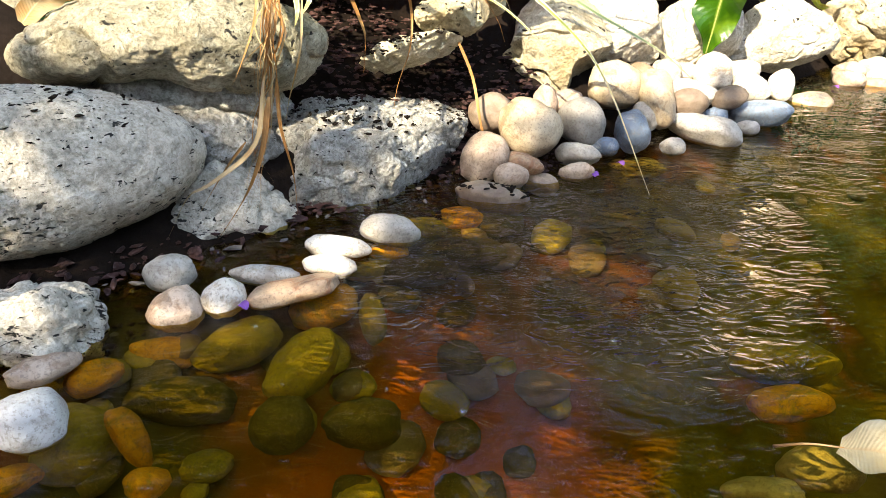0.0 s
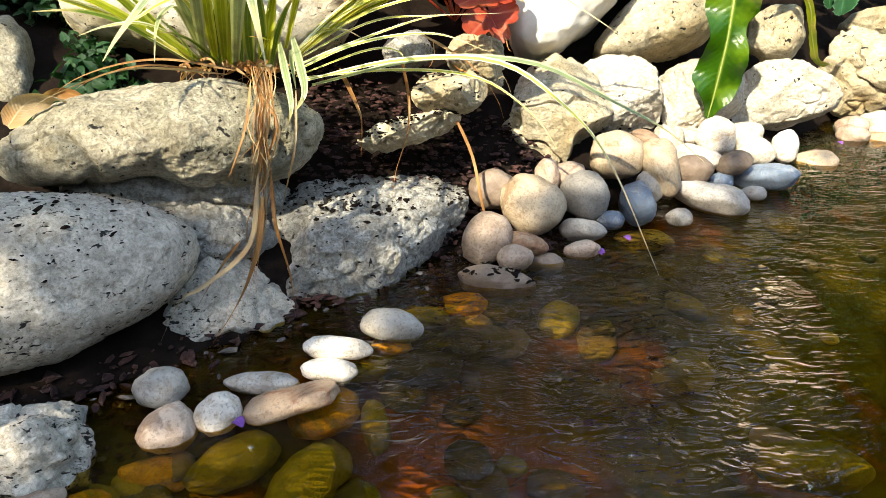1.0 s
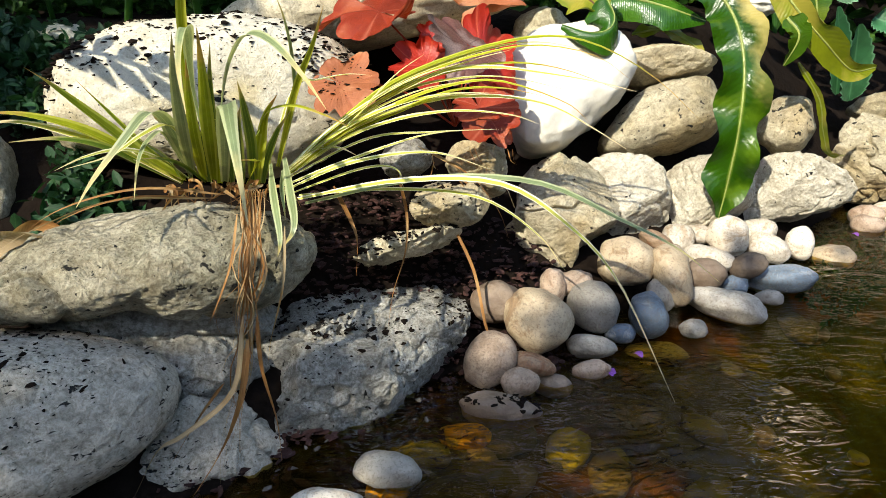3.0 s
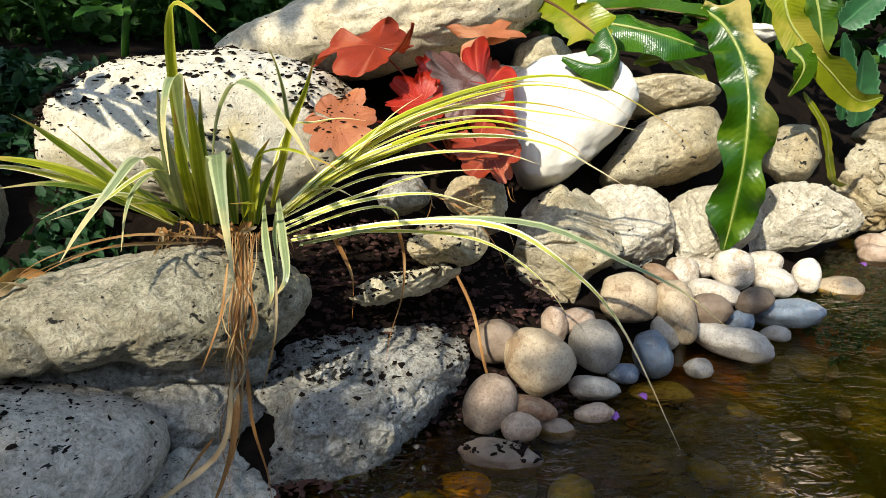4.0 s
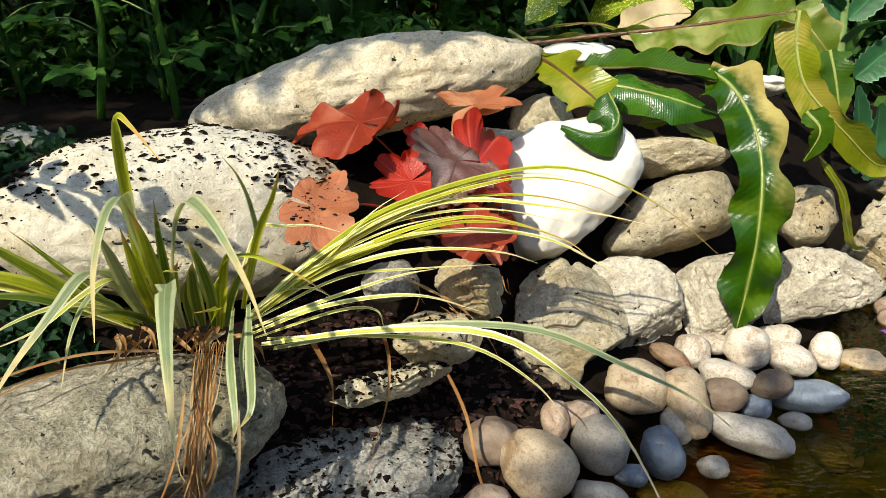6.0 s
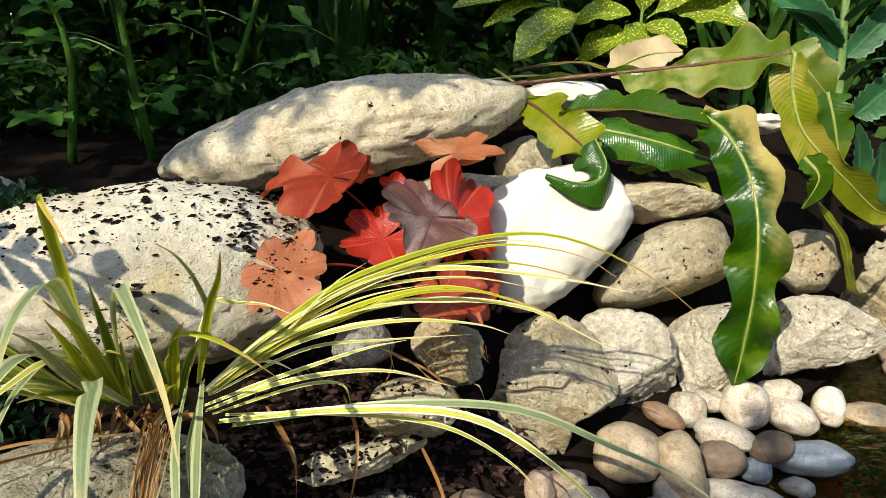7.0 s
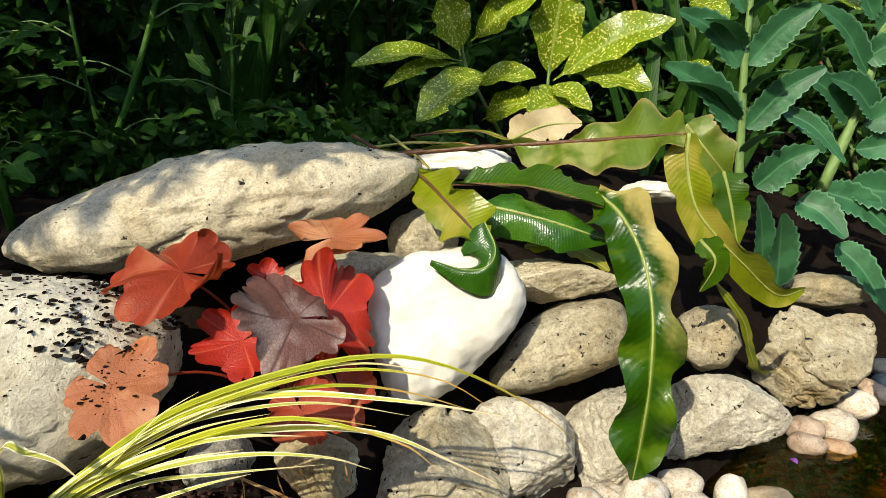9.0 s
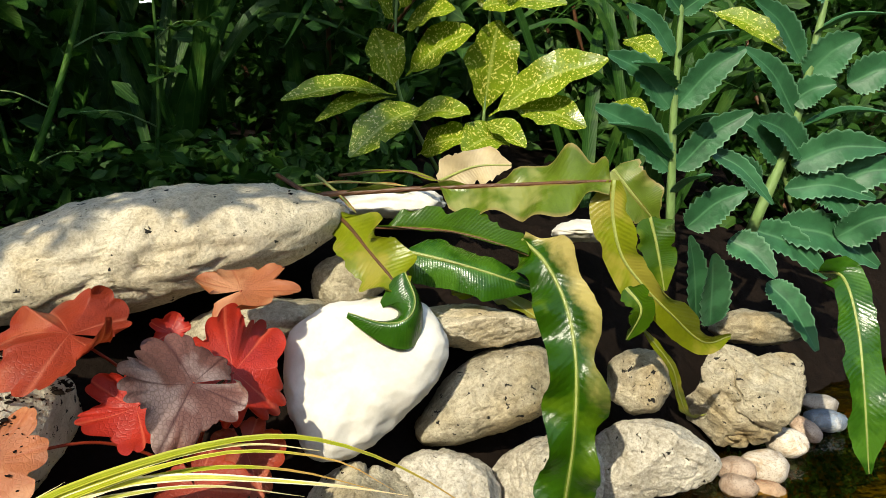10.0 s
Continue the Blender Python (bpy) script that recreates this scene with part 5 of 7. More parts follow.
straw_blade([(-0.201, 0.735, 0.205), (-0.199, 0.715, 0.206), (-0.193, 0.685, 0.209)], 0.0028, 209)
straw_blade([(-0.160, 0.735, 0.199), (-0.141, 0.715, 0.207), (-0.119, 0.677, 0.197)], 0.0041, 210)
straw_blade([(-0.251, 0.735, 0.204), (-0.229, 0.715, 0.203), (-0.201, 0.683, 0.195)], 0.0023, 211)
straw_blade([(-0.232, 0.735, 0.197), (-0.216, 0.715, 0.210), (-0.198, 0.679, 0.198)], 0.0026, 212)
straw_blade([(-0.163, 0.735, 0.205), (-0.170, 0.715, 0.204), (-0.178, 0.685, 0.192)], 0.0031, 213)
straw_blade([(-0.232, 0.735, 0.211), (-0.215, 0.715, 0.213), (-0.197, 0.678, 0.198)], 0.0032, 214)
straw_blade([(-0.246, 0.735, 0.198), (-0.245, 0.715, 0.203), (-0.239, 0.684, 0.194)], 0.0024, 215)
straw_blade([(-0.211, 0.735, 0.208), (-0.191, 0.715, 0.203), (-0.161, 0.693, 0.189)], 0.0044, 216)
straw_blade([(-0.243, 0.735, 0.197), (-0.229, 0.715, 0.207), (-0.216, 0.683, 0.207)], 0.0031, 217)
straw_blade([(-0.167, 0.735, 0.210), (-0.173, 0.715, 0.204), (-0.187, 0.690, 0.200)], 0.0039, 218)
straw_blade([(-0.174, 0.735, 0.210), (-0.161, 0.715, 0.202), (-0.147, 0.694, 0.200)], 0.0024, 219)
straw_blade([(-0.145, 0.735, 0.197), (-0.131, 0.715, 0.199), (-0.122, 0.697, 0.194)], 0.0034, 220)
straw_blade([(-0.174, 0.735, 0.200), (-0.179, 0.715, 0.212), (-0.183, 0.679, 0.213)], 0.0023, 221)
straw_blade([(-0.223, 0.735, 0.201), (-0.227, 0.715, 0.207), (-0.239, 0.691, 0.194)], 0.0036, 222)
straw_blade([(-0.193, 0.735, 0.204), (-0.178, 0.715, 0.207), (-0.160, 0.676, 0.213)], 0.0036, 223)
straw_blade([(-0.208, 0.735, 0.209), (-0.203, 0.715, 0.211), (-0.199, 0.681, 0.197)], 0.0044, 224)
straw_blade([(-0.186, 0.735, 0.208), (-0.174, 0.715, 0.199), (-0.154, 0.672, 0.212)], 0.0022, 225)
straw_blade([(-0.256, 0.735, 0.200), (-0.239, 0.715, 0.210), (-0.221, 0.677, 0.197)], 0.0043, 226)
straw_blade([(-0.156, 0.735, 0.203), (-0.154, 0.715, 0.207), (-0.152, 0.690, 0.195)], 0.0046, 227)
straw_blade([(-0.241, 0.735, 0.204), (-0.240, 0.715, 0.203), (-0.237, 0.673, 0.200)], 0.004, 228)
straw_blade([(-0.228, 0.735, 0.210), (-0.224, 0.715, 0.213), (-0.216, 0.679, 0.196)], 0.0021, 229)
straw_blade([(-0.171, 0.735, 0.209), (-0.173, 0.715, 0.210), (-0.179, 0.685, 0.193)], 0.0033, 230)
straw_blade([(-0.172, 0.735, 0.205), (-0.173, 0.715, 0.202), (-0.173, 0.687, 0.192)], 0.0042, 231)
straw_blade([(-0.155, 0.735, 0.200), (-0.158, 0.715, 0.204), (-0.155, 0.682, 0.207)], 0.0045, 232)
straw_blade([(-0.253, 0.735, 0.198), (-0.229, 0.715, 0.208), (-0.196, 0.671, 0.210)], 0.0021, 233)
straw_blade([(-0.167, 0.735, 0.202), (-0.170, 0.715, 0.208), (-0.166, 0.684, 0.203)], 0.0045, 234)
straw_blade([(-0.194, 0.735, 0.204), (-0.174, 0.715, 0.201), (-0.152, 0.698, 0.206)], 0.0038, 235)
straw_blade([(-0.185, 0.735, 0.210), (-0.183, 0.715, 0.201), (-0.177, 0.693, 0.207)], 0.0028, 236)
straw_blade([(-0.149, 0.580, 0.148), (-0.159, 0.565, 0.093), (-0.198, 0.555, 0.060), (-0.220, 0.550, 0.048), (-0.240, 0.540, 0.014)], 0.0044, 237)
straw_blade([(-0.146, 0.575, 0.131), (-0.153, 0.560, 0.091), (-0.170, 0.545, 0.051), (-0.192, 0.530, 0.019)], 0.0052, 238)
straw_blade([(-0.140, 0.585, 0.145), (-0.138, 0.575, 0.106), (-0.129, 0.565, 0.066), (-0.127, 0.555, 0.028)], 0.004, 239)
straw_blade([(-0.117, 0.610, 0.209), (-0.121, 0.600, 0.166), (-0.133, 0.590, 0.123), (-0.137, 0.585, 0.100)], 0.0022, 240)
straw_blade([(-0.155, 0.620, 0.216), (-0.159, 0.600, 0.182), (-0.173, 0.590, 0.148), (-0.181, 0.588, 0.135)], 0.0022, 241)
straw_blade([(-0.037, 0.740, 0.210), (-0.032, 0.755, 0.165), (-0.034, 0.725, 0.136), (-0.045, 0.700, 0.106), (-0.050, 0.690, 0.076)], 0.0032, 242)
straw_blade([(0.013, 0.785, 0.144), (0.035, 0.765, 0.098), (0.048, 0.735, 0.042), (0.067, 0.722, 0.035), (0.091, 0.712, 0.029)], 0.0035, 271)
straw_blade([(-0.099, 0.745, 0.199), (-0.086, 0.745, 0.164), (-0.080, 0.735, 0.144), (-0.082, 0.730, 0.111)], 0.0044, 244)
straw_blade([(-0.188, 0.700, 0.207), (-0.243, 0.660, 0.226), (-0.299, 0.630, 0.218), (-0.342, 0.615, 0.189)], 0.0022, 245)
straw_blade([(-0.198, 0.700, 0.204), (-0.258, 0.640, 0.223), (-0.308, 0.610, 0.211), (-0.341, 0.600, 0.193)], 0.0022, 246)
straw_blade([(-0.209, 0.690, 0.208), (-0.244, 0.640, 0.225), (-0.280, 0.610, 0.220), (-0.314, 0.600, 0.199)], 0.0017, 247)
straw_blade([(-0.310, 0.650, 0.196), (-0.332, 0.650, 0.202), (-0.358, 0.650, 0.190), (-0.381, 0.650, 0.175)], 0.0121, 248)
straw_blade([(-0.358, 0.610, 0.183), (-0.340, 0.615, 0.201), (-0.321, 0.620, 0.205), (-0.309, 0.630, 0.195)], 0.019, 249)
straw_blade([(0.018, 0.824, 0.199), (0.023, 0.805, 0.201), (0.031, 0.789, 0.197)], 0.0011, 250)
straw_blade([(0.072, 0.813, 0.214), (0.075, 0.805, 0.204), (0.080, 0.795, 0.202)], 0.0013, 251)
straw_blade([(0.066, 0.822, 0.169), (0.071, 0.805, 0.173), (0.078, 0.780, 0.158)], 0.0013, 252)
straw_blade([(-0.000, 0.820, 0.165), (0.004, 0.805, 0.163), (0.009, 0.780, 0.154)], 0.0016, 253)
straw_blade([(0.022, 0.820, 0.181), (0.039, 0.805, 0.175), (0.063, 0.787, 0.169)], 0.0017, 254)
straw_blade([(0.032, 0.814, 0.216), (0.033, 0.805, 0.217), (0.035, 0.789, 0.209)], 0.0009, 255)
straw_blade([(0.076, 0.803, 0.216), (0.077, 0.805, 0.206), (0.078, 0.790, 0.205)], 0.0009, 256)
straw_blade([(-0.004, 0.808, 0.203), (-0.008, 0.805, 0.189), (-0.012, 0.792, 0.188)], 0.0014, 257)
straw_blade([(0.050, 0.819, 0.191), (0.055, 0.805, 0.193), (0.060, 0.778, 0.194)], 0.0008, 258)
straw_blade([(0.030, 0.817, 0.212), (0.035, 0.805, 0.211), (0.041, 0.788, 0.194)], 0.0011, 259)
straw_blade([(0.037, 0.805, 0.220), (0.043, 0.805, 0.204), (0.053, 0.788, 0.200)], 0.001, 260)
straw_blade([(-0.006, 0.805, 0.215), (-0.004, 0.805, 0.200), (-0.000, 0.786, 0.201)], 0.0011, 261)
straw_blade([(0.021, 0.825, 0.204), (0.032, 0.805, 0.202), (0.047, 0.794, 0.196)], 0.0008, 262)
straw_blade([(0.052, 0.829, 0.187), (0.050, 0.805, 0.195), (0.047, 0.792, 0.182)], 0.0008, 263)
straw_blade([(0.060, 0.826, 0.212), (0.057, 0.805, 0.218), (0.053, 0.779, 0.199)], 0.0011, 264)
straw_blade([(0.014, 0.805, 0.189), (0.023, 0.805, 0.182), (0.036, 0.798, 0.164)], 0.0013, 265)
straw_blade([(-0.008, 0.800, 0.215), (0.031, 0.800, 0.191), (0.060, 0.790, 0.157), (0.071, 0.780, 0.129)], 0.0023, 266)
straw_blade([(-0.020, 0.800, 0.222), (0.014, 0.800, 0.203), (0.043, 0.800, 0.166)], 0.0023, 267)
straw_blade([(-0.172, 0.580, 0.089), (-0.193, 0.570, 0.064), (-0.219, 0.560, 0.024)], 0.0027, 268)

# ---- the coral bells with red lobed leaves ----
coral_bells = thing("coral_bells", "coral bells plant with red, orange and maroon lobed leaves", "plant", (0.02, 0.90, 0.22))


def lobed_leaf(place, turn, radius, material, seed, label="", **shape):
    leaf = part("leaf", lobed_mesh("leaf", radius, material, seed, **shape), coral_bells, label, pose(*(Vector(place) - Vector((0.02, 0.90, 0.22))), *turn))
    root, end = Vector((0.0, 0.0, 0.0)), Vector(place) - Vector((0.02, 0.90, 0.22))
    middle = (root + end) / 2 + Vector((0, 0.01, 0.015))
    part("leaf_stalk", tube_mesh("leaf_stalk", [root, middle, end], 0.0014, CORAL, sides=6, tip=0.8), coral_bells)
    return leaf


lobed_leaf((-0.060, 0.898, 0.346), (17, -21, 92), 0.06, CORAL, 269, "folded coral-red leaf", ruffle=0.38, cup=0.02, cut=(0.12, 0.3), tooth=0.1)
lobed_leaf((0.056, 0.990, 0.346), (11, 28, -68), 0.054, ORANGE, 270, "orange-red leaf", lobes=6, ruffle=0.28, cup=0.03, cut=(0.15, 0.36), tooth=0.05)
lobed_leaf((0.034, 0.872, 0.312), (17, -30, 111), 0.06, MAROON, 271, "dusky maroon leaf with silvery bloom", ruffle=0.22, cup=0.02, cut=(0.04, 0.14), tooth=0.12)
lobed_leaf((0.054, 0.931, 0.292), (29, 45, -25), 0.06, SCARLET, 272, "bright scarlet leaf", ruffle=0.32, cup=0.10, cut=(0.12, 0.28), tooth=0.12)
lobed_leaf((-0.098, 0.824, 0.283), (-18, 29, -119), 0.049, ORANGE, 273, "dusty orange leaf with soil on it", lobes=6, ruffle=0.10, cup=0.02, cut=(0.05, 0.18), tooth=0.05)
lobed_leaf((-0.012, 0.880, 0.290), (-22, -30, 129), 0.042, SCARLET, 275, "scarlet leaf below", ruffle=0.25, tooth=0.1)
lobed_leaf((0.062, 0.915, 0.226), (-43, 16, -163), 0.042, CORAL, 276, "shaded red leaf", ruffle=0.14)
lobed_leaf((0.042, 0.815, 0.258), (-35, 12, -163), 0.038, CORAL, 277, "orange-red leaf over the rock", ruffle=0.16, cut=(0.05, 0.15))
lobed_leaf((-0.007, 0.980, 0.312), (55, 13, 2), 0.0216, SCARLET, 274, "young scarlet leaf", ruffle=0.3, cup=0.4)

# ---- the strap-leaved fern ----
fern = thing("fern", "strap-leaved fern with glossy green and yellowing fronds", "fern", (0.36, 1.14, 0.28))


def frond(points, width, material, seed, up=(0, -0.5, 1), bare=0.0, wave=0.25, waves=7.0, fold=0.1, twist=0.0, label="", curl=0.0, tip=0.12, nibble=0.35, rib=0.0022, halves=None):
    """A frond: a blade with ruffled edges and a ridged midrib; bare: the share of its length that is stalk."""
    home = at_home(points, (0.36, 1.14, 0.28))
    shape = (lambda s: 1.0) if halves else lambda s: 0.03 if s < bare else min(1.0, 0.35 + (s - bare) * 6) * min(1.0, 0.15 + (1 - s) / tip * 0.85)
    blade = part("frond", blade_mesh("frond", home, width, material, up, count=60, across=9, fold=fold, wave=wave, waves=waves, shape=shape, twist=twist, curl=curl, seed=seed, nibble=nibble, halves=halves), fern, label)
    part("midrib", tube_mesh("midrib", home, rib, TWIG if bare else RIB, count=40, sides=6, tip=0.35), blade)
    return blade


frond([(0.075, 1.230, 0.385), (0.172, 1.190, 0.398), (0.263, 1.160, 0.407), (0.336, 1.125, 0.415), (0.389, 1.085, 0.424), (0.429, 1.056, 0.430)], 0.110, FERN_PALE, 278, up=(0, -0.75, 0.8), bare=0.46, wave=0.16, waves=5.5, fold=0.05, rib=0.0042, nibble=0.1, label="pale yellow-green frond on a brown stalk", halves=(([0, 0.60, 0.62, 0.68, 0.76, 0.85, 0.93, 0.98, 1], [0.02, 0.03, 0.3, 0.72, 0.85, 0.78, 0.6, 0.42, 0.02]), ([0, 0.40, 0.43, 0.52, 0.62, 0.72, 0.80, 0.86, 0.92, 1], [0.02, 0.03, 0.62, 0.74, 0.88, 0.96, 0.94, 0.78, 0.45, 0.3])))
frond([(0.432, 1.055, 0.431), (0.431, 1.050, 0.395), (0.440, 1.040, 0.354), (0.460, 1.030, 0.325), (0.492, 1.025, 0.293), (0.538, 1.030, 0.254), (0.576, 1.040, 0.255)], 0.042, FERN_OLD, 279, up=(-0.5, -1, 0.3), wave=0.14, waves=3.0, fold=0.3, twist=0.5, label="folded yellowing frond tip", tip=0.25)
frond([(0.337, 1.060, 0.368), (0.354, 1.030, 0.351), (0.367, 0.995, 0.317), (0.369, 0.962, 0.271), (0.366, 0.945, 0.207), (0.362, 0.945, 0.139), (0.358, 0.950, 0.083)], 0.0613, FERN_TAN, 280, up=(-0.15, -1, 0.1), wave=0.42, waves=5.2, fold=0.2, label="long glossy green frond hanging over the rock", tip=0.15)
frond([(0.069, 1.240, 0.412), (0.112, 1.190, 0.394), (0.148, 1.120, 0.381), (0.173, 1.060, 0.363), (0.194, 1.020, 0.345), (0.206, 1.000, 0.328)], 0.062, FERN_OLD, 281, up=(-0.3, -0.8, 0.6), bare=0.38, wave=0.22, waves=3.5, fold=0.2, nibble=0.7, rib=0.003, label="yellow-green frond with nibbled edges", tip=0.2)
frond([(0.208, 1.010, 0.352), (0.216, 0.990, 0.330), (0.207, 0.978, 0.316), (0.184, 0.978, 0.313), (0.152, 0.985, 0.322)], 0.048, FERN_DEEP, 282, up=(0.4, -0.6, 0.8), wave=0.1, waves=2.0, fold=-0.5, curl=-0.7, rib=0.0008, nibble=0.05, label="curled glossy frond end", tip=0.6)
frond([(0.170, 1.160, 0.362), (0.227, 1.130, 0.366), (0.268, 1.100, 0.368), (0.306, 1.070, 0.364), (0.339, 1.040, 0.356)], 0.074, FERN, 283, up=(0.1, -0.75, 0.8), bare=0.2, wave=0.05, waves=2.5, nibble=0.3, label="torn half of a green frond along its brown midrib", halves=(([0, 0.14, 0.17, 0.24, 0.45, 0.66, 0.72, 0.74, 0.88, 1], [0.03, 0.03, 0.9, 0.95, 0.88, 0.92, 0.80, 0.6, 0.62, 0.1]), ([0, 0.3, 0.6, 1], [0.03, 0.10, 0.16, 0.05])))
frond([(0.217, 1.080, 0.353), (0.257, 1.065, 0.346), (0.298, 1.055, 0.335), (0.349, 1.050, 0.317)], 0.056, FERN_DEEP, 284, up=(0, -0.8, 0.8), wave=0.12, waves=1.6, fold=-0.1, curl=-0.35, label="dark glossy frond", tip=0.3, nibble=0.08)
frond([(0.487, 1.080, 0.384), (0.494, 1.070, 0.351), (0.502, 1.060, 0.304)], 0.0452, FERN, 285, up=(0, -1, 0.1), wave=0.12, waves=2.0, tip=0.4)
frond([(0.478, 1.050, 0.262), (0.520, 1.060, 0.211), (0.544, 1.080, 0.164), (0.571, 1.100, 0.124), (0.600, 1.110, 0.118)], 0.011, FERN_OLD, 286, up=(0, -1, 0.4), wave=0.35, waves=4.0, twist=1.5, label="withered twisted frond", rib=0.001)
frond([(0.444, 1.030, 0.320), (0.458, 1.020, 0.298), (0.449, 1.030, 0.261)], 0.0286, FERN, 287, up=(0, -1, 0), wave=0.1, waves=2.0, fold=0.5, tip=0.4)
frond([(0.268, 1.100, 0.298), (0.311, 1.085, 0.303), (0.360, 1.070, 0.275)], 0.0239, FERN_OLD, 288, up=(0, -0.6, 1), wave=0.3, waves=2.5)
# the deep green here carries this frond's shade in its colour
frond([(0.749, 1.140, 0.294), (0.744, 1.090, 0.301), (0.741, 1.050, 0.253), (0.730, 1.010, 0.187), (0.727, 0.980, 0.105)], 0.046, FERN_DEEP, 289, up=(-0.2, -1, 0.0), wave=0.18, waves=3.0, fold=0.15)
frond([(0.268, 1.220, 0.404), (0.310, 1.200, 0.425), (0.354, 1.190, 0.428)], 0.0457, BEIGE, 290, up=(0, -0.9, 0.3), wave=0.18, waves=2.0, label="withered tan frond", tip=0.3)
frond([(0.456, 1.120, 0.432), (0.478, 1.110, 0.404), (0.512, 1.110, 0.367)], 0.0581, FERN_PALE, 291, up=(0, -1, 0.2), wave=0.15, waves=2.0, tip=0.3)
frond([(0.145, 1.260, 0.407), (0.215, 1.220, 0.418), (0.268, 1.200, 0.408)], 0.0098, FERN_OLD, 292, up=(0, -0.3, 1), bare=0.1, waves=2.0)
frond([(0.086, 1.270, 0.392), (0.159, 1.250, 0.400), (0.228, 1.220, 0.399)], 0.0065, STRAW, 293, up=(0, -0.3, 1), waves=2.0)
frond([(0.117, 1.240, 0.411), (0.145, 1.200, 0.393), (0.164, 1.160, 0.379)], 0.0061, STRAW, 294, up=(0, -0.3, 1), waves=2.0)
frond([(0.200, 1.120, 0.359), (0.219, 1.110, 0.345), (0.243, 1.100, 0.324)], 0.005, STRAW, 295, up=(0, -0.3, 1), waves=2.0)

# ---- the stonecrop with toothed blue-green leaves ----
stonecrop = thing("stonecrop", "tall stonecrop with fleshy toothed blue-green leaves", "plant", (0.60, 1.25, 0.24))


def fleshy_leaf(base, tip, width, seed, up, sag=0.1):
    a, b = Vector(base), Vector(tip)
    middle = (a + b) / 2 + Vector((0, 0, sag * (b - a).length))
    home = at_home([a, a * 0.75 + middle * 0.25, middle, b], (0.60, 1.25, 0.24))
    me = blade_mesh("leaf", home, width * 0.9, SEDUM, up, count=36, across=7, fold=0.3, curl=0.12, teeth=0.27, seed=seed,
                    shape=lambda s: max(0.10, math.sin(math.pi * min(1, 0.03 + 0.95 * s) ** 1.15)) ** 0.75)
    return part("leaf", me, stonecrop)


part("stem", tube_mesh("stem", at_home([(0.597, 1.250, 0.323), (0.591, 1.250, 0.410), (0.586, 1.250, 0.486), (0.585, 1.250, 0.558), (0.582, 1.250, 0.640), (0.577, 1.250, 0.719)], (0.60, 1.25, 0.24)), 0.0068, STEM), stonecrop)
part("stem", tube_mesh("stem", at_home([(0.754, 1.310, 0.296), (0.792, 1.310, 0.415), (0.808, 1.310, 0.489), (0.817, 1.310, 0.567), (0.824, 1.310, 0.643), (0.820, 1.310, 0.730)], (0.60, 1.25, 0.24)), 0.0088, STEM), stonecrop)
fleshy_leaf((0.580, 1.250, 0.493), (0.478, 1.220, 0.560), 0.0464, 296, (0, -1, 0.35))
fleshy_leaf((0.581, 1.250, 0.515), (0.503, 1.200, 0.549), 0.0360, 297, (0, -0.15, 1))
fleshy_leaf((0.579, 1.250, 0.559), (0.497, 1.220, 0.618), 0.0271, 298, (0, -1, 0.35))
fleshy_leaf((0.585, 1.250, 0.556), (0.637, 1.200, 0.588), 0.0360, 299, (0, -0.15, 1))
fleshy_leaf((0.590, 1.250, 0.494), (0.660, 1.220, 0.568), 0.0466, 300, (0, -1, 0.35))
fleshy_leaf((0.588, 1.250, 0.410), (0.466, 1.220, 0.496), 0.0518, 301, (0, -1, 0.35))
fleshy_leaf((0.587, 1.250, 0.423), (0.478, 1.200, 0.476), 0.0360, 302, (0, -0.15, 1))
fleshy_leaf((0.592, 1.250, 0.454), (0.621, 1.200, 0.487), 0.0360, 303, (0, -0.15, 1))
fleshy_leaf((0.598, 1.250, 0.410), (0.680, 1.220, 0.490), 0.0439, 304, (0, -1, 0.35))
fleshy_leaf((0.598, 1.250, 0.375), (0.622, 1.200, 0.409), 0.0360, 305, (0, -0.15, 1))
fleshy_leaf((0.621, 1.250, 0.329), (0.686, 1.220, 0.385), 0.0517, 306, (0, -1, 0.35))
fleshy_leaf((0.645, 1.250, 0.434), (0.726, 1.220, 0.365), 0.0282, 307, (0, -1, 0.35))
fleshy_leaf((0.583, 1.250, 0.612), (0.618, 1.220, 0.632), 0.0272, 308, (0, -1, 0.35))
fleshy_leaf((0.576, 1.250, 0.647), (0.501, 1.220, 0.674), 0.0401, 309, (0, -1, 0.35))
fleshy_leaf((0.578, 1.250, 0.667), (0.621, 1.220, 0.696), 0.0402, 310, (0, -1, 0.35))
fleshy_leaf((0.583, 1.250, 0.613), (0.518, 1.220, 0.643), 0.0353, 311, (0, -1, 0.35))
fleshy_leaf((0.804, 1.310, 0.474), (0.694, 1.280, 0.569), 0.0412, 312, (0, -1, 0.35))
fleshy_leaf((0.800, 1.310, 0.552), (0.700, 1.280, 0.631), 0.0447, 313, (0, -1, 0.35))
fleshy_leaf((0.810, 1.310, 0.532), (0.863, 1.280, 0.586), 0.0618, 314, (0, -1, 0.35))
fleshy_leaf((0.815, 1.310, 0.590), (0.883, 1.260, 0.615), 0.0360, 315, (0, -0.15, 1))
fleshy_leaf((0.817, 1.310, 0.460), (0.909, 1.260, 0.484), 0.0360, 316, (0, -0.15, 1))
fleshy_leaf((0.823, 1.310, 0.419), (0.727, 1.280, 0.474), 0.0512, 317, (0, -1, 0.35))
fleshy_leaf((0.807, 1.310, 0.405), (0.936, 1.280, 0.432), 0.0565, 318, (0, -1, 0.35))
fleshy_leaf((0.802, 1.310, 0.368), (0.930, 1.280, 0.357), 0.0434, 319, (0, -1, 0.35))
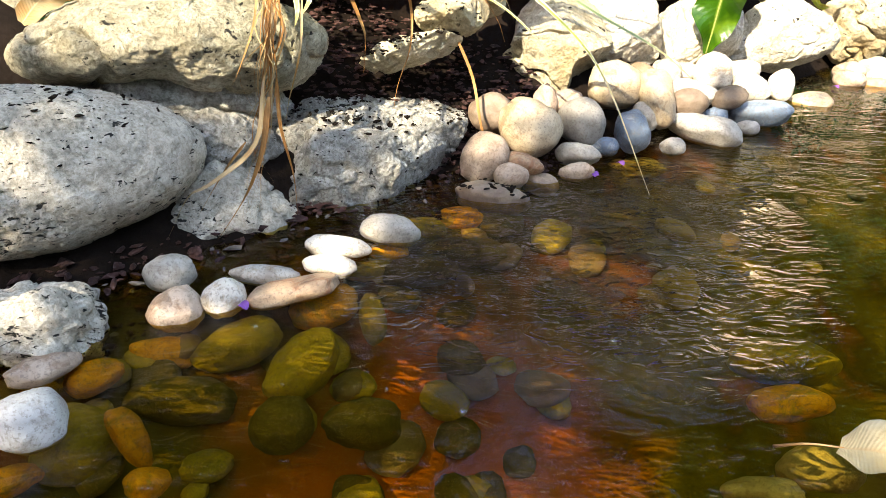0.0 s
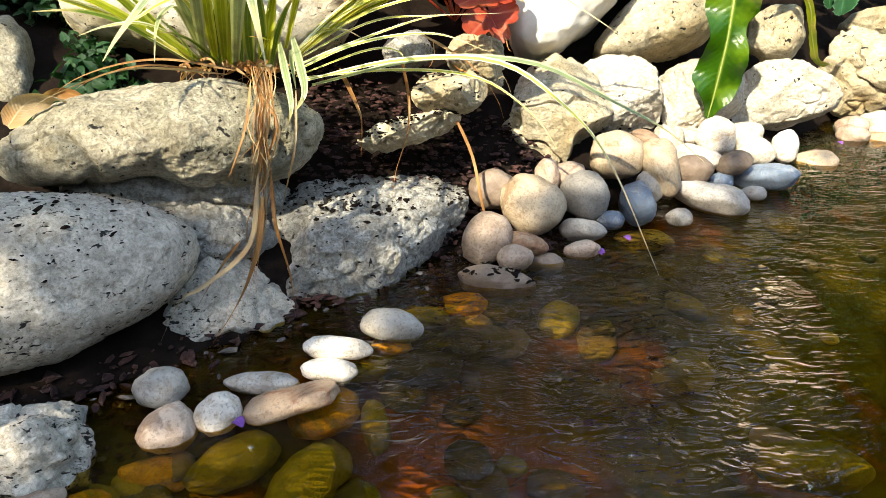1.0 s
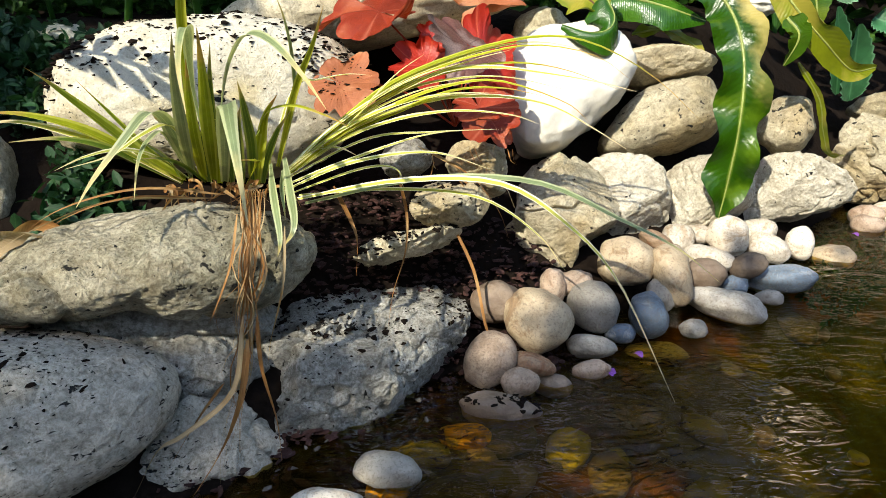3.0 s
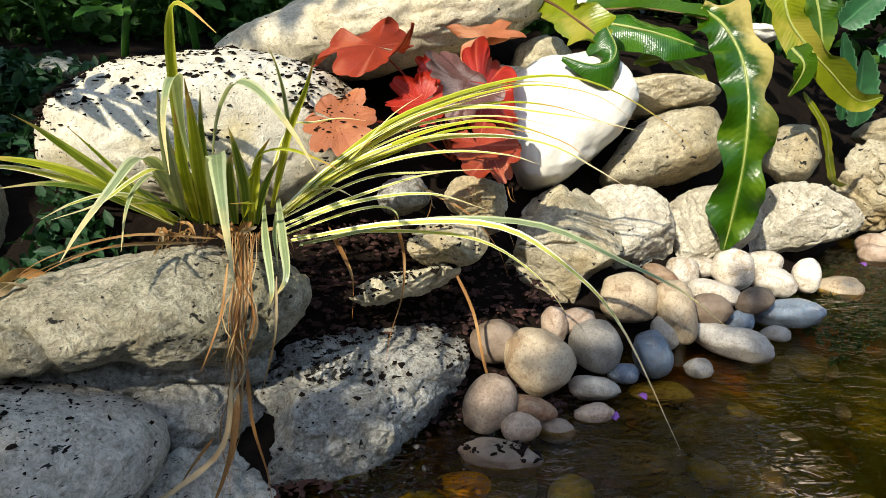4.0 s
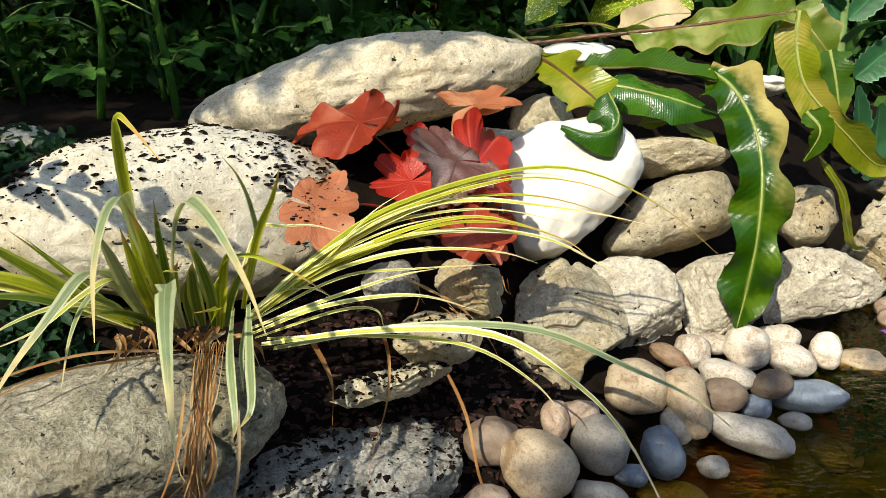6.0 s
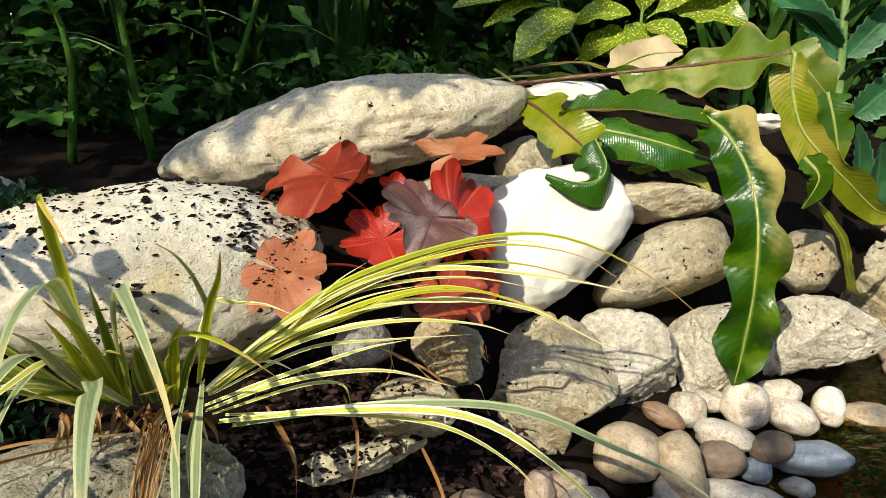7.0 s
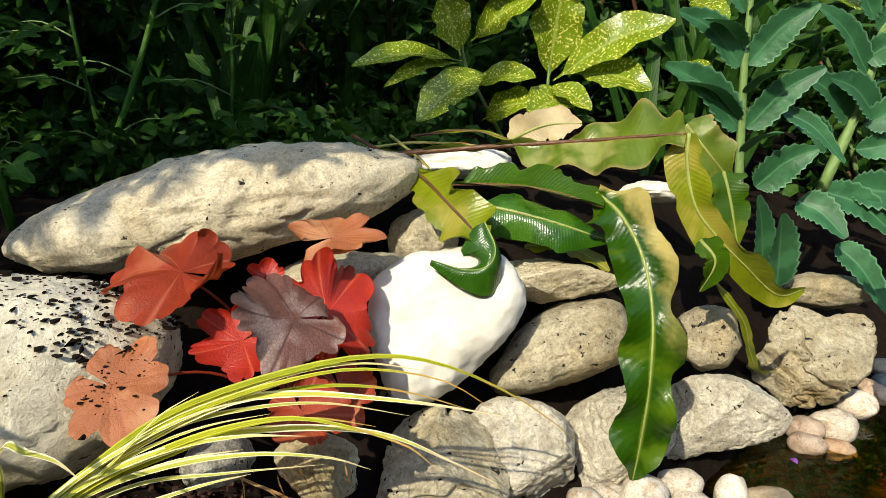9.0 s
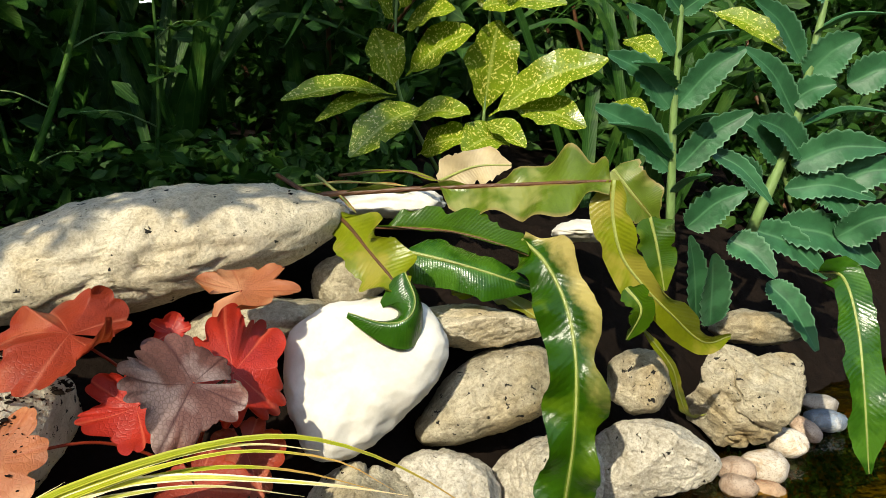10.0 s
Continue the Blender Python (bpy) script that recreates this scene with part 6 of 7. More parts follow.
fleshy_leaf((0.784, 1.310, 0.411), (0.688, 1.280, 0.477), 0.0503, 320, (0, -1, 0.35))
fleshy_leaf((0.757, 1.310, 0.309), (0.873, 1.280, 0.236), 0.0541, 321, (0, -1, 0.35))
fleshy_leaf((0.798, 1.310, 0.312), (0.955, 1.280, 0.251), 0.0666, 322, (0, -1, 0.35))
fleshy_leaf((0.673, 1.290, 0.175), (0.621, 1.240, 0.319), 0.0403, 323, (0, -1, 0.35))
fleshy_leaf((0.696, 1.290, 0.164), (0.659, 1.240, 0.292), 0.0575, 324, (0, -1, 0.35))
fleshy_leaf((0.711, 1.290, 0.298), (0.759, 1.240, 0.253), 0.0542, 325, (0, -1, 0.35))
fleshy_leaf((0.781, 1.290, 0.229), (0.843, 1.240, 0.135), 0.0492, 326, (0, -1, 0.35))
fleshy_leaf((0.824, 1.310, 0.639), (0.736, 1.280, 0.688), 0.0567, 327, (0, -1, 0.35))
fleshy_leaf((0.825, 1.310, 0.658), (0.876, 1.280, 0.685), 0.0568, 328, (0, -1, 0.35))
fleshy_leaf((0.877, 1.310, 0.371), (0.968, 1.280, 0.400), 0.0588, 329, (0, -1, 0.35))
fleshy_leaf((0.793, 1.310, 0.497), (0.838, 1.280, 0.522), 0.0465, 330, (0, -1, 0.35))
fleshy_leaf((0.884, 1.290, 0.297), (0.946, 1.240, 0.342), 0.0589, 331, (0, -1, 0.35))
fleshy_leaf((0.757, 1.310, 0.373), (0.682, 1.280, 0.412), 0.0462, 332, (0, -1, 0.35))
fleshy_leaf((0.849, 1.310, 0.372), (0.910, 1.280, 0.316), 0.0579, 333, (0, -1, 0.35))
fleshy_leaf((0.878, 1.310, 0.521), (0.947, 1.280, 0.545), 0.0581, 334, (0, -1, 0.35))

# ---- the gold-spotted laurel behind the rockery ----
laurel = thing("spotted_laurel", "spotted laurel shrub with gold-flecked green leaves", "shrub", (0.36, 1.47, 0.30))


def laurel_leaf(base, tip, width, seed, up=(0, -0.6, 1), sag=0.08):
    a, b = Vector(base), Vector(tip)
    middle = (a + b) / 2 + Vector((0, 0, sag * (b - a).length))
    me = blade_mesh("leaf", at_home([a, middle, b], (0.36, 1.47, 0.30)), width, SPOTTED, up, count=22, across=7, fold=0.3, wave=0.06, waves=3.0, teeth=0.08, seed=seed,
                    shape=lambda s: 0.05 if s < 0.08 else max(0.03, math.sin(math.pi * (s - 0.08) / 0.93)) ** 0.75)
    return part("leaf", me, laurel)


part("stem", tube_mesh("stem", at_home([(0.367, 1.450, 0.355), (0.368, 1.450, 0.427), (0.370, 1.450, 0.467), (0.373, 1.450, 0.556), (0.376, 1.450, 0.654), (0.372, 1.450, 0.724)], (0.36, 1.47, 0.30)), 0.0035, STEM), laurel)
part("stem", tube_mesh("stem", at_home([(0.319, 1.500, 0.347), (0.273, 1.500, 0.432), (0.241, 1.500, 0.499), (0.236, 1.500, 0.590), (0.242, 1.500, 0.672), (0.248, 1.500, 0.736)], (0.36, 1.47, 0.30)), 0.0036, STEM), laurel)
laurel_leaf((0.369, 1.450, 0.464), (0.387, 1.440, 0.609), 0.0834, 359, (0.1, -1, 0.2))
laurel_leaf((0.378, 1.450, 0.466), (0.537, 1.370, 0.553), 0.0656, 360, (-0.2, -0.9, 0.6))
laurel_leaf((0.414, 1.450, 0.476), (0.509, 1.370, 0.455), 0.0600, 361, (0, -0.9, 0.6))
laurel_leaf((0.415, 1.450, 0.431), (0.323, 1.370, 0.422), 0.0663, 362, (0, -0.7, 0.8))
laurel_leaf((0.236, 1.480, 0.497), (0.065, 1.400, 0.493), 0.0521, 363, (0, -0.6, 1))
laurel_leaf((0.234, 1.480, 0.494), (0.112, 1.400, 0.463), 0.0341, 364, (0, -0.6, 1))
laurel_leaf((0.280, 1.480, 0.480), (0.159, 1.400, 0.411), 0.0664, 365, (0, -0.8, 0.8))
laurel_leaf((0.247, 1.480, 0.457), (0.339, 1.400, 0.473), 0.0502, 366, (0, -0.7, 0.7))
laurel_leaf((0.250, 1.480, 0.526), (0.344, 1.400, 0.591), 0.0621, 367, (0, -0.9, 0.6))
laurel_leaf((0.245, 1.480, 0.591), (0.315, 1.400, 0.620), 0.0461, 368, (0, -0.9, 0.6))
laurel_leaf((0.234, 1.480, 0.504), (0.202, 1.470, 0.596), 0.0661, 369, (0.3, -1, 0.1))
laurel_leaf((0.350, 1.450, 0.623), (0.470, 1.370, 0.628), 0.0534, 370, (0, -0.9, 0.6))
laurel_leaf((0.268, 1.480, 0.402), (0.340, 1.400, 0.437), 0.0567, 371, (0, -0.9, 0.6))
laurel_leaf((0.588, 1.450, 0.584), (0.614, 1.370, 0.549), 0.0481, 372, (0, -0.9, 0.6))
laurel_leaf((0.577, 1.450, 0.488), (0.604, 1.370, 0.463), 0.0418, 373, (0, -0.9, 0.6))
laurel_leaf((0.727, 1.450, 0.628), (0.818, 1.370, 0.566), 0.0462, 374, (0, -0.9, 0.6))
laurel_leaf((0.370, 1.450, 0.622), (0.305, 1.370, 0.675), 0.0595, 375, (0, -0.9, 0.6))
laurel_leaf((0.374, 1.450, 0.626), (0.408, 1.370, 0.684), 0.0596, 376, (0, -0.9, 0.6))
laurel_leaf((0.235, 1.480, 0.605), (0.175, 1.400, 0.653), 0.0561, 377, (0, -0.9, 0.6))
laurel_leaf((0.240, 1.480, 0.622), (0.278, 1.400, 0.677), 0.0562, 378, (0, -0.9, 0.6))
laurel_leaf((0.369, 1.450, 0.458), (0.418, 1.370, 0.426), 0.0397, 379, (0, -0.8, 0.6))


# ---- soil crumbs, ground cover and the garden behind ----
def leaf_cloud(name, label, category, spots, material, seed, size, kind="stuff", spread=0.6):
    """Many small folded leaves, one at each spot, turned at random, in one mesh."""
    rng = random.Random(seed)
    verts, faces, uvs = [], [], []
    for p in spots:
        s = size * rng.uniform(0.6, 1.3)
        turn = Euler((rng.gauss(0, spread), rng.gauss(0, spread), rng.uniform(0, 6.28))).to_matrix()
        n = len(verts)
        for x, y, z, u, v in ((0, 0, 0, 0.5, 0), (-0.26, 0.4, 0.08, 0, 0.4), (0, 0.45, 0, 0.5, 0.45), (0.26, 0.4, 0.08, 1, 0.4), (-0.17, 0.75, 0.02, 0, 0.75), (0, 0.8, -0.05, 0.5, 0.8), (0.17, 0.75, 0.02, 1, 0.75), (0, 1, -0.12, 0.5, 1)):
            verts.append(Vector(p) + turn @ Vector((x, y, z)) * s)
            uvs.append((u, v))
        faces += [(n, n + 2, n + 1), (n, n + 3, n + 2), (n + 1, n + 2, n + 5, n + 4), (n + 2, n + 3, n + 6, n + 5), (n + 4, n + 5, n + 7), (n + 5, n + 6, n + 7)]
    ob = new(name, mesh_from(name, verts, faces, material, uvs))
    return tagged(ob, label, category, kind=kind)


def ground_cover():
    """Low rosettes of small green leaves on the soil beside the boulders."""
    rng = random.Random(61)
    spots = []
    for _ in range(420):
        x, y = rng.uniform(-0.56, -0.30), rng.uniform(0.72, 1.0)
        if x > -0.36 and y > 0.80:
            x -= 0.14
        if abs(x - (-0.47)) < 0.08 and y < 0.84:
            continue
        z = height(x, y) + rng.uniform(0.0, 0.035)
        for _ in range(9):
            spots.append((x + rng.gauss(0, 0.008), y + rng.gauss(0, 0.008), z + rng.gauss(0, 0.005)))
    for _ in range(70):
        x, y, z = rng.gauss(-0.436, 0.022), rng.gauss(0.970, 0.02), 0.296 + rng.uniform(-0.03, 0.012)
        for _ in range(9):
            spots.append((x + rng.gauss(0, 0.008), y + rng.gauss(0, 0.008), z + rng.gauss(0, 0.005)))
    leaf_cloud("ground_cover", "low bright green ground cover with tiny leaves", "ground cover", spots, MOSSY, 62, 0.018, spread=0.9)


def low_foliage():
    """Low dark leaves over the soil behind the rockery."""
    rng = random.Random(63)
    spots = []
    for _ in range(520):
        x, y = rng.uniform(-1.2, 0.25), rng.uniform(1.36, 1.8)
        if y < 1.22 + max(0.0, x + 0.35) * 0.25:
            continue
        tall = rng.uniform(0.02, 0.13)
        for _ in range(10):
            spots.append((x + rng.gauss(0, 0.02), y + rng.gauss(0, 0.02), height(x, y) + tall * rng.random()))
    leaf_cloud("low_foliage", "low dark green foliage covering the soil in deep shade", "foliage", spots, HERB, 64, 0.032, spread=0.8)


def shrub(name, label, centre, radius, count, size, material, seed, flat=1.0):
    """A dense shrub: leaves in clumps along bent stems, with an uneven outline."""
    rng = random.Random(seed)
    root = thing(name, label, "shrub", (centre[0], centre[1], height(centre[0], centre[1]) - 0.01))
    spots = []
    for k in range(max(5, count // 160)):
        g, tall = rng.uniform(0, 6.28), rng.uniform(0.45, 1.0)
        end = Vector((math.cos(g) * radius * rng.uniform(0.3, 1.0), math.sin(g) * radius * flat * rng.uniform(0.3, 1.0), centre[2] * tall))
        middle = end * 0.5 + Vector((rng.gauss(0, 0.04), rng.gauss(0, 0.04), 0.05))
        part("stem", tube_mesh("stem", [(0, 0, 0), middle, end], 0.007, STEM if k % 2 else TWIG, count=10, sides=6), root)
        for _ in range(160):
            t = rng.uniform(0.1, 1.05)
            c = Vector((0, 0, 0)).lerp(middle, t * 2) if t < 0.5 else middle.lerp(end, t * 2 - 1)
            spots.append(c + Vector((rng.gauss(0, 0.08), rng.gauss(0, 0.08), rng.gauss(0, 0.06))))
    spots = [p for p in spots if not clearing(p[0] + centre[0], p[1] + centre[1], p[2] + root.location.z)]
    crown = leaf_cloud("crown", "", "", spots, material, seed + 1, size, spread=0.8)
    del crown["kind"]
    crown.parent = root
    return root


def herb(place, tall, lean, seed, thick=0.0045, green=None):
    """A leafy herb: an upright stem with divided leaves of toothed leaflets."""
    rng = random.Random(seed)
    root = thing("herb", "leafy green herb with divided toothed leaves in the shade", "plant", (place[0], place[1], height(*place) - 0.005), "herbs behind the rockery")
    end = Vector((lean, rng.gauss(0, 0.03), tall))
    line = [Vector((0, 0, 0)), end * 0.5 + Vector((rng.gauss(0, 0.02), 0, 0)), end]
    part("stem", tube_mesh("stem", line, thick, green or HERB, sides=7), root)
    path = curve(line, 12)
    for k in range(2, 13, 2):
        g = rng.uniform(-3.6, 0.6)
        out = Vector((math.cos(g), math.sin(g), 0.25))
        a = path[k]
        b = a + out * rng.uniform(0.07, 0.13)
        stalk = part("leaf_stalk", tube_mesh("leaf_stalk", [a, (a + b) / 2 + Vector((0, 0, 0.012)), b], 0.0015, STEM, count=6, sides=5), root)
        side = out.cross(Vector((0, 0, 1))).normalized()
        for j, (t, w) in enumerate(((0.45, -1), (0.45, 1), (0.75, -1), (0.75, 1), (1.0, 0))):
            c = a.lerp(b, t)
            tip = c + (side * w * 0.8 + out * 0.8).normalized() * rng.uniform(0.03, 0.05) + Vector((0, 0, rng.uniform(-0.02, 0.005)))
            me = blade_mesh("leaflet", [c, (c + tip) / 2 + Vector((0, 0, 0.004)), tip], 0.024, green or HERB, (0, -0.4, 1), count=9, across=5, teeth=0.5, fold=0.2, seed=seed + j,
                            shape=lambda s: max(0.05, math.sin(math.pi * (0.05 + 0.93 * s))))
            part("leaflet", me, stalk)
    return root


def reeds(name, label, centre, count, tall, seed, material=HERB):
    rng = random.Random(seed)
    root = thing(name, label, "plant", (centre[0], centre[1], height(*centre) - 0.005))
    for k in range(count):
        a = Vector((rng.gauss(0, 0.06), rng.gauss(0, 0.05), 0))
        g = rng.uniform(0, 6.28)
        b = a + Vector((math.cos(g) * 0.25, math.sin(g) * 0.15, tall * rng.uniform(0.6, 1.0)))
        c = b + Vector((math.cos(g) * 0.25, math.sin(g) * 0.15, tall * rng.uniform(-0.25, 0.15)))
        part("blade", blade_mesh("blade", [a, (a * 0.5 + b * 0.5) + Vector((0, 0, 0.06)), b, c], rng.uniform(0.015, 0.03), material, (0, -0.6, 0.6), count=14, fold=0.4, seed=seed + k), root)
    return root


def shade_canopy(name, label, spots, seed, size):
    """Unseen leaves put overhead to cast shade on the bank, the rockery and the garden."""
    ob = leaf_cloud(name, label, "tree", spots, HERB, seed, size, spread=0.5)
    return ob


def gap(x, y, z):
    """Whether a leaf there would fill one of the gaps through which the sun reaches the back of the garden."""
    sx, sy = x + (z - 0.3) * SHIFT_X, y + (z - 0.3) * SHIFT_Y
    return sy > 1.3 and not (0.05 < sx < 0.45 and sy < 1.9) and noise.noise(Vector((sx * 5.0, sy * 4.0, 3.3))) > 0.25


def clearing(x, y, z):
    """Whether a leaf there would fill the opening in the trees whose sky the ripples mirror."""
    dx, dy = x - 0.17, y - 0.56
    return -0.03 < math.atan2(dx, dy) < 0.34 and math.atan2(z, math.hypot(dx, dy)) > 0.57


def shade_canopies():
    rng = random.Random(91)
    # leaves added out of view to shade the near boulders and pebbles
    edge = ([-1.9, -1.3, -1.14, -0.95, -0.84, -0.64, -0.51, -0.39, -0.14], [-0.37, -0.30, -0.29, -0.28, -0.24, -0.175, -0.10, -0.05, 0.05])
    fringe = ([-0.90, -0.82, -0.71, -0.59, -0.50], [0.0, 0.02, 0.03, 0.03, 0.0])
    spots = []
    for _ in range(3000):
        x = rng.uniform(-1.8, -0.1)
        rim = float(np.interp(x, *edge))
        y = rng.uniform(-1.15, rim + float(np.interp(x, *fringe)) + rng.gauss(0, 0.01))
        if (x < -0.45 and y < rim) or rng.random() < 0.42:
            z = 1.90 + rng.uniform(-0.05, 0.05)
            spots.append((x + 0.861 - (z - 0.05) * SHIFT_X, y + 0.952 - (z - 0.05) * SHIFT_Y, z))
    shade_canopy("overhanging_branch", "added unseen leaves that shade the near side of the pond", spots, 92, 0.07)
    # a crown added out of view, by where its shade falls at the height of the rockery
    rim = ([-0.62, -0.47, -0.38, -0.30, -0.20, -0.12, -0.03, 0.05, 0.12, 0.2, 0.26, 0.33, 0.42, 0.6], [0.60, 0.80, 1.05, 1.10, 1.145, 1.18, 1.22, 1.23, 1.25, 1.28, 1.37, 1.44, 1.75, 1.9])
    spots = []
    for _ in range(10500):
        sx, sy, z = rng.uniform(-2.6, 0.6), rng.uniform(0.6, 3.4), rng.uniform(1.9, 2.4)
        if sy > float(np.interp(sx, *rim)) + rng.choice((0.0, 0.0, -0.02, 0.02)) + rng.gauss(0, 0.01) and rng.random() < float(np.interp(sy, [1.5, 2.0, 2.6], [1.0, 0.6, 0.4])) * (0.4 if sx < -0.55 and sy > 1.65 else 1.0):
            leaf = (sx - (z - 0.3) * SHIFT_X, sy - (z - 0.3) * SHIFT_Y, z)
            if not gap(*leaf) and not clearing(*leaf):
                spots.append(leaf)
    twigs = []
    for _ in range(300):
        sx = rng.uniform(-0.36, 0.18)
        sy = float(np.interp(sx, [-0.36, -0.12, 0.16], [1.005, 1.115, 1.195])) + rng.random() * 0.11
        z = rng.uniform(1.05, 1.3)
        twigs.append((sx - (z - 0.3) * SHIFT_X, sy - (z - 0.3) * SHIFT_Y, z))
    shade_canopy("leafy_twig", "leafy twigs hanging over the rockery", twigs, 97, 0.034)
    shade_canopy("tree_crown", "added unseen crown shading the garden behind the rockery", spots, 93, 0.085)


def added_tree():
    """An added tree that carries the shading leaves: it stands on the bank, out of the walk's sight."""
    root = thing("tree", "added unseen tree that carries the shading leaves", "tree", (-3.3, 0.2, height(-3.3, 0.2) - 0.05))
    part("trunk", tube_mesh("trunk", [(0, 0, 0), (0.05, -0.05, 1.0), (0.2, -0.1, 1.9), (0.3, 0.1, 2.9)], 0.10, TWIG, count=16, sides=10, tip=0.5), root)
    for line in ([(0.15, -0.1, 1.6), (0.7, -0.9, 1.95), (1.4, -1.5, 1.93), (2.1, -1.6, 1.9), (2.7, -1.3, 1.9)],
                 [(0.2, -0.05, 1.8), (0.9, 0.3, 2.1), (1.6, 0.8, 2.2), (2.1, 1.3, 2.2)],
                 [(0.25, 0.0, 2.2), (0.6, 0.9, 2.3), (1.2, 1.8, 2.3), (1.8, 2.6, 2.3)],
                 [(0.2, -0.05, 1.7), (1.1, 0.2, 1.5), (2.0, 0.2, 1.25), (2.6, 0.15, 1.2)]):
        part("limb", tube_mesh("limb", line, 0.022, TWIG, count=16, sides=7, tip=0.25), root)


def shade_overhang():
    """Boughs added above the view, low over the back of the garden, to keep it in deep shade."""
    rng = random.Random(90)
    spots = [(rng.uniform(-2.8, 3.0), rng.uniform(1.75, 3.4), rng.choice((rng.uniform(1.1, 1.7), rng.uniform(2.2, 3.4), rng.uniform(2.2, 3.4)))) for _ in range(13000)]
    spots = [p for p in spots if (p[0] > -0.3 or p[1] > 2.5 or p[2] > 2) and not gap(*p) and not clearing(*p)]
    # extra leaves added to keep bright sky out of the water's mirror image
    spots += [(rng.uniform(1.2, 3.6), rng.uniform(2.4, 3.6), rng.uniform(1.8, 4.6)) for _ in range(4500)]
    leaf_cloud("low_boughs", "added unseen boughs that darken the back of the garden", "tree", spots, HERB, 89, 0.12, spread=0.6)


def screen_trees():
    """Tree crowns added above the view behind the hedge to screen the sky, with gaps of sky."""
    rng = random.Random(94)
    for k, (x, y) in enumerate(((-3.2, 4.3), (-1.2, 4.6), (0.8, 4.3), (2.8, 4.6), (4.8, 4.3))):
        root = thing("tree", "added tree behind the hedge that screens the sky", "tree", (x, y, 0.25), "trees behind the hedge")
        part("trunk", tube_mesh("trunk", [(0, 0, 0), (0.05, 0, 1.4), (0.0, -0.1, 3.0)], 0.11, TWIG, count=14, sides=10, tip=0.5), root)
        spots = []
        for _ in range(13):
            g = rng.uniform(0, 6.28)
            end = Vector((math.cos(g) * rng.uniform(0.5, 1.2), math.sin(g) * rng.uniform(0.4, 1.1) - 0.4, rng.uniform(2.2, 6.5)))
            part("limb", tube_mesh("limb", [(0.02, -0.05, 1.8), end * 0.6 + Vector((0, 0, 0.5)), end], 0.035, TWIG, count=8, sides=6), root)
            spots += [end + Vector((rng.gauss(0, 0.42), rng.gauss(0, 0.38), rng.gauss(0, 0.38))) for _ in range(420)]
        spots = [p for p in spots if not clearing(p.x + x, p.y + y, p.z)]
        crown = leaf_cloud("crown", "", "", spots, HERB, 940 + k, 0.30, spread=0.9)
        del crown["kind"]
        crown.parent = root


def hedge():
    rng = random.Random(95)
    spots = []
    for _ in range(25000):
        x = rng.uniform(-4.5, 5.5)
        spots.append((x, 3.3 + rng.gauss(0, 0.22) + 0.12 * math.sin(x * 2.3), 0.15 + 2.5 * rng.random()))
    spots = [p for p in spots if not clearing(*p)]
    leaf_cloud("hedge", "tall dense green hedge at the back of the garden", "hedge", spots, HERB, 96, 0.16, spread=1.0)


def skylight_hedge():
    """Tall planting added out of view behind the pond's near side, to cut the skylight."""
    rng = random.Random(195)
    spots = []
    for _ in range(16000):
        g = rng.uniform(3.0, 6.5)
        r = 4.2 + rng.gauss(0, 0.25)
        spots.append((math.cos(g) * r + 0.3, math.sin(g) * r + 0.6, 0.05 + 2.3 * rng.random()))
    leaf_cloud("hedge", "added unseen planting that cuts skylight from the near side", "hedge", spots, HERB, 196, 0.24, spread=1.0)


def bed_stones():
    """More stones on the pond bed, half sunk in silt."""
    rng = random.Random(81)
    shapes = [rock_mesh("pebble", (0.026, 0.020, 0.012), PEBBLES[c], 820 + k, 3, 2.2, 0.14, 0.0, 0.0) for k, c in enumerate(("olive", "silt", "silt", "brown", "silt", "olive"))]
    for _ in range(80):
        x = rng.choice((rng.uniform(-0.32, 0.12), rng.uniform(-0.32, 0.75)))
        y = shore(x) - 0.03 - 0.26 * rng.random() ** 1.8
        ob = new("pebble", rng.choice(shapes))
        s = rng.uniform(0.5, 1.25)
        ob.matrix_world = pose(x, y, height(x, y) + 0.004 * s, rng.gauss(0, 12), rng.gauss(0, 12), rng.uniform(0, 360)) @ Matrix.Diagonal((s, s, s, 1))
        tagged(ob, "algae-coated stone half sunk in the silt under water", "pebble", "stones on the pond bed")


def crumb_mesh(name, spots, seed, material):
    """Soil crumbs and specks: small broken lumps, each at its place."""
    rng = random.Random(seed)
    d, tris = ball(1)
    verts, faces = [], []
    for p, size in spots:
        n = len(verts)
        k = np.array([rng.uniform(0.4, 2.4), rng.uniform(0.4, 1.4), rng.uniform(0.25, 0.7)]) * size
        turn = Matrix.Rotation(rng.uniform(0, 6.28), 3, "Z")
        for v in d:
            w = turn @ Vector(v * k * rng.uniform(0.5, 1.4))
            verts.append(Vector(p) + w)
        faces += [tuple(n + i for i in t) for t in tris]
    return mesh_from(name, verts, faces, material, smooth=False)


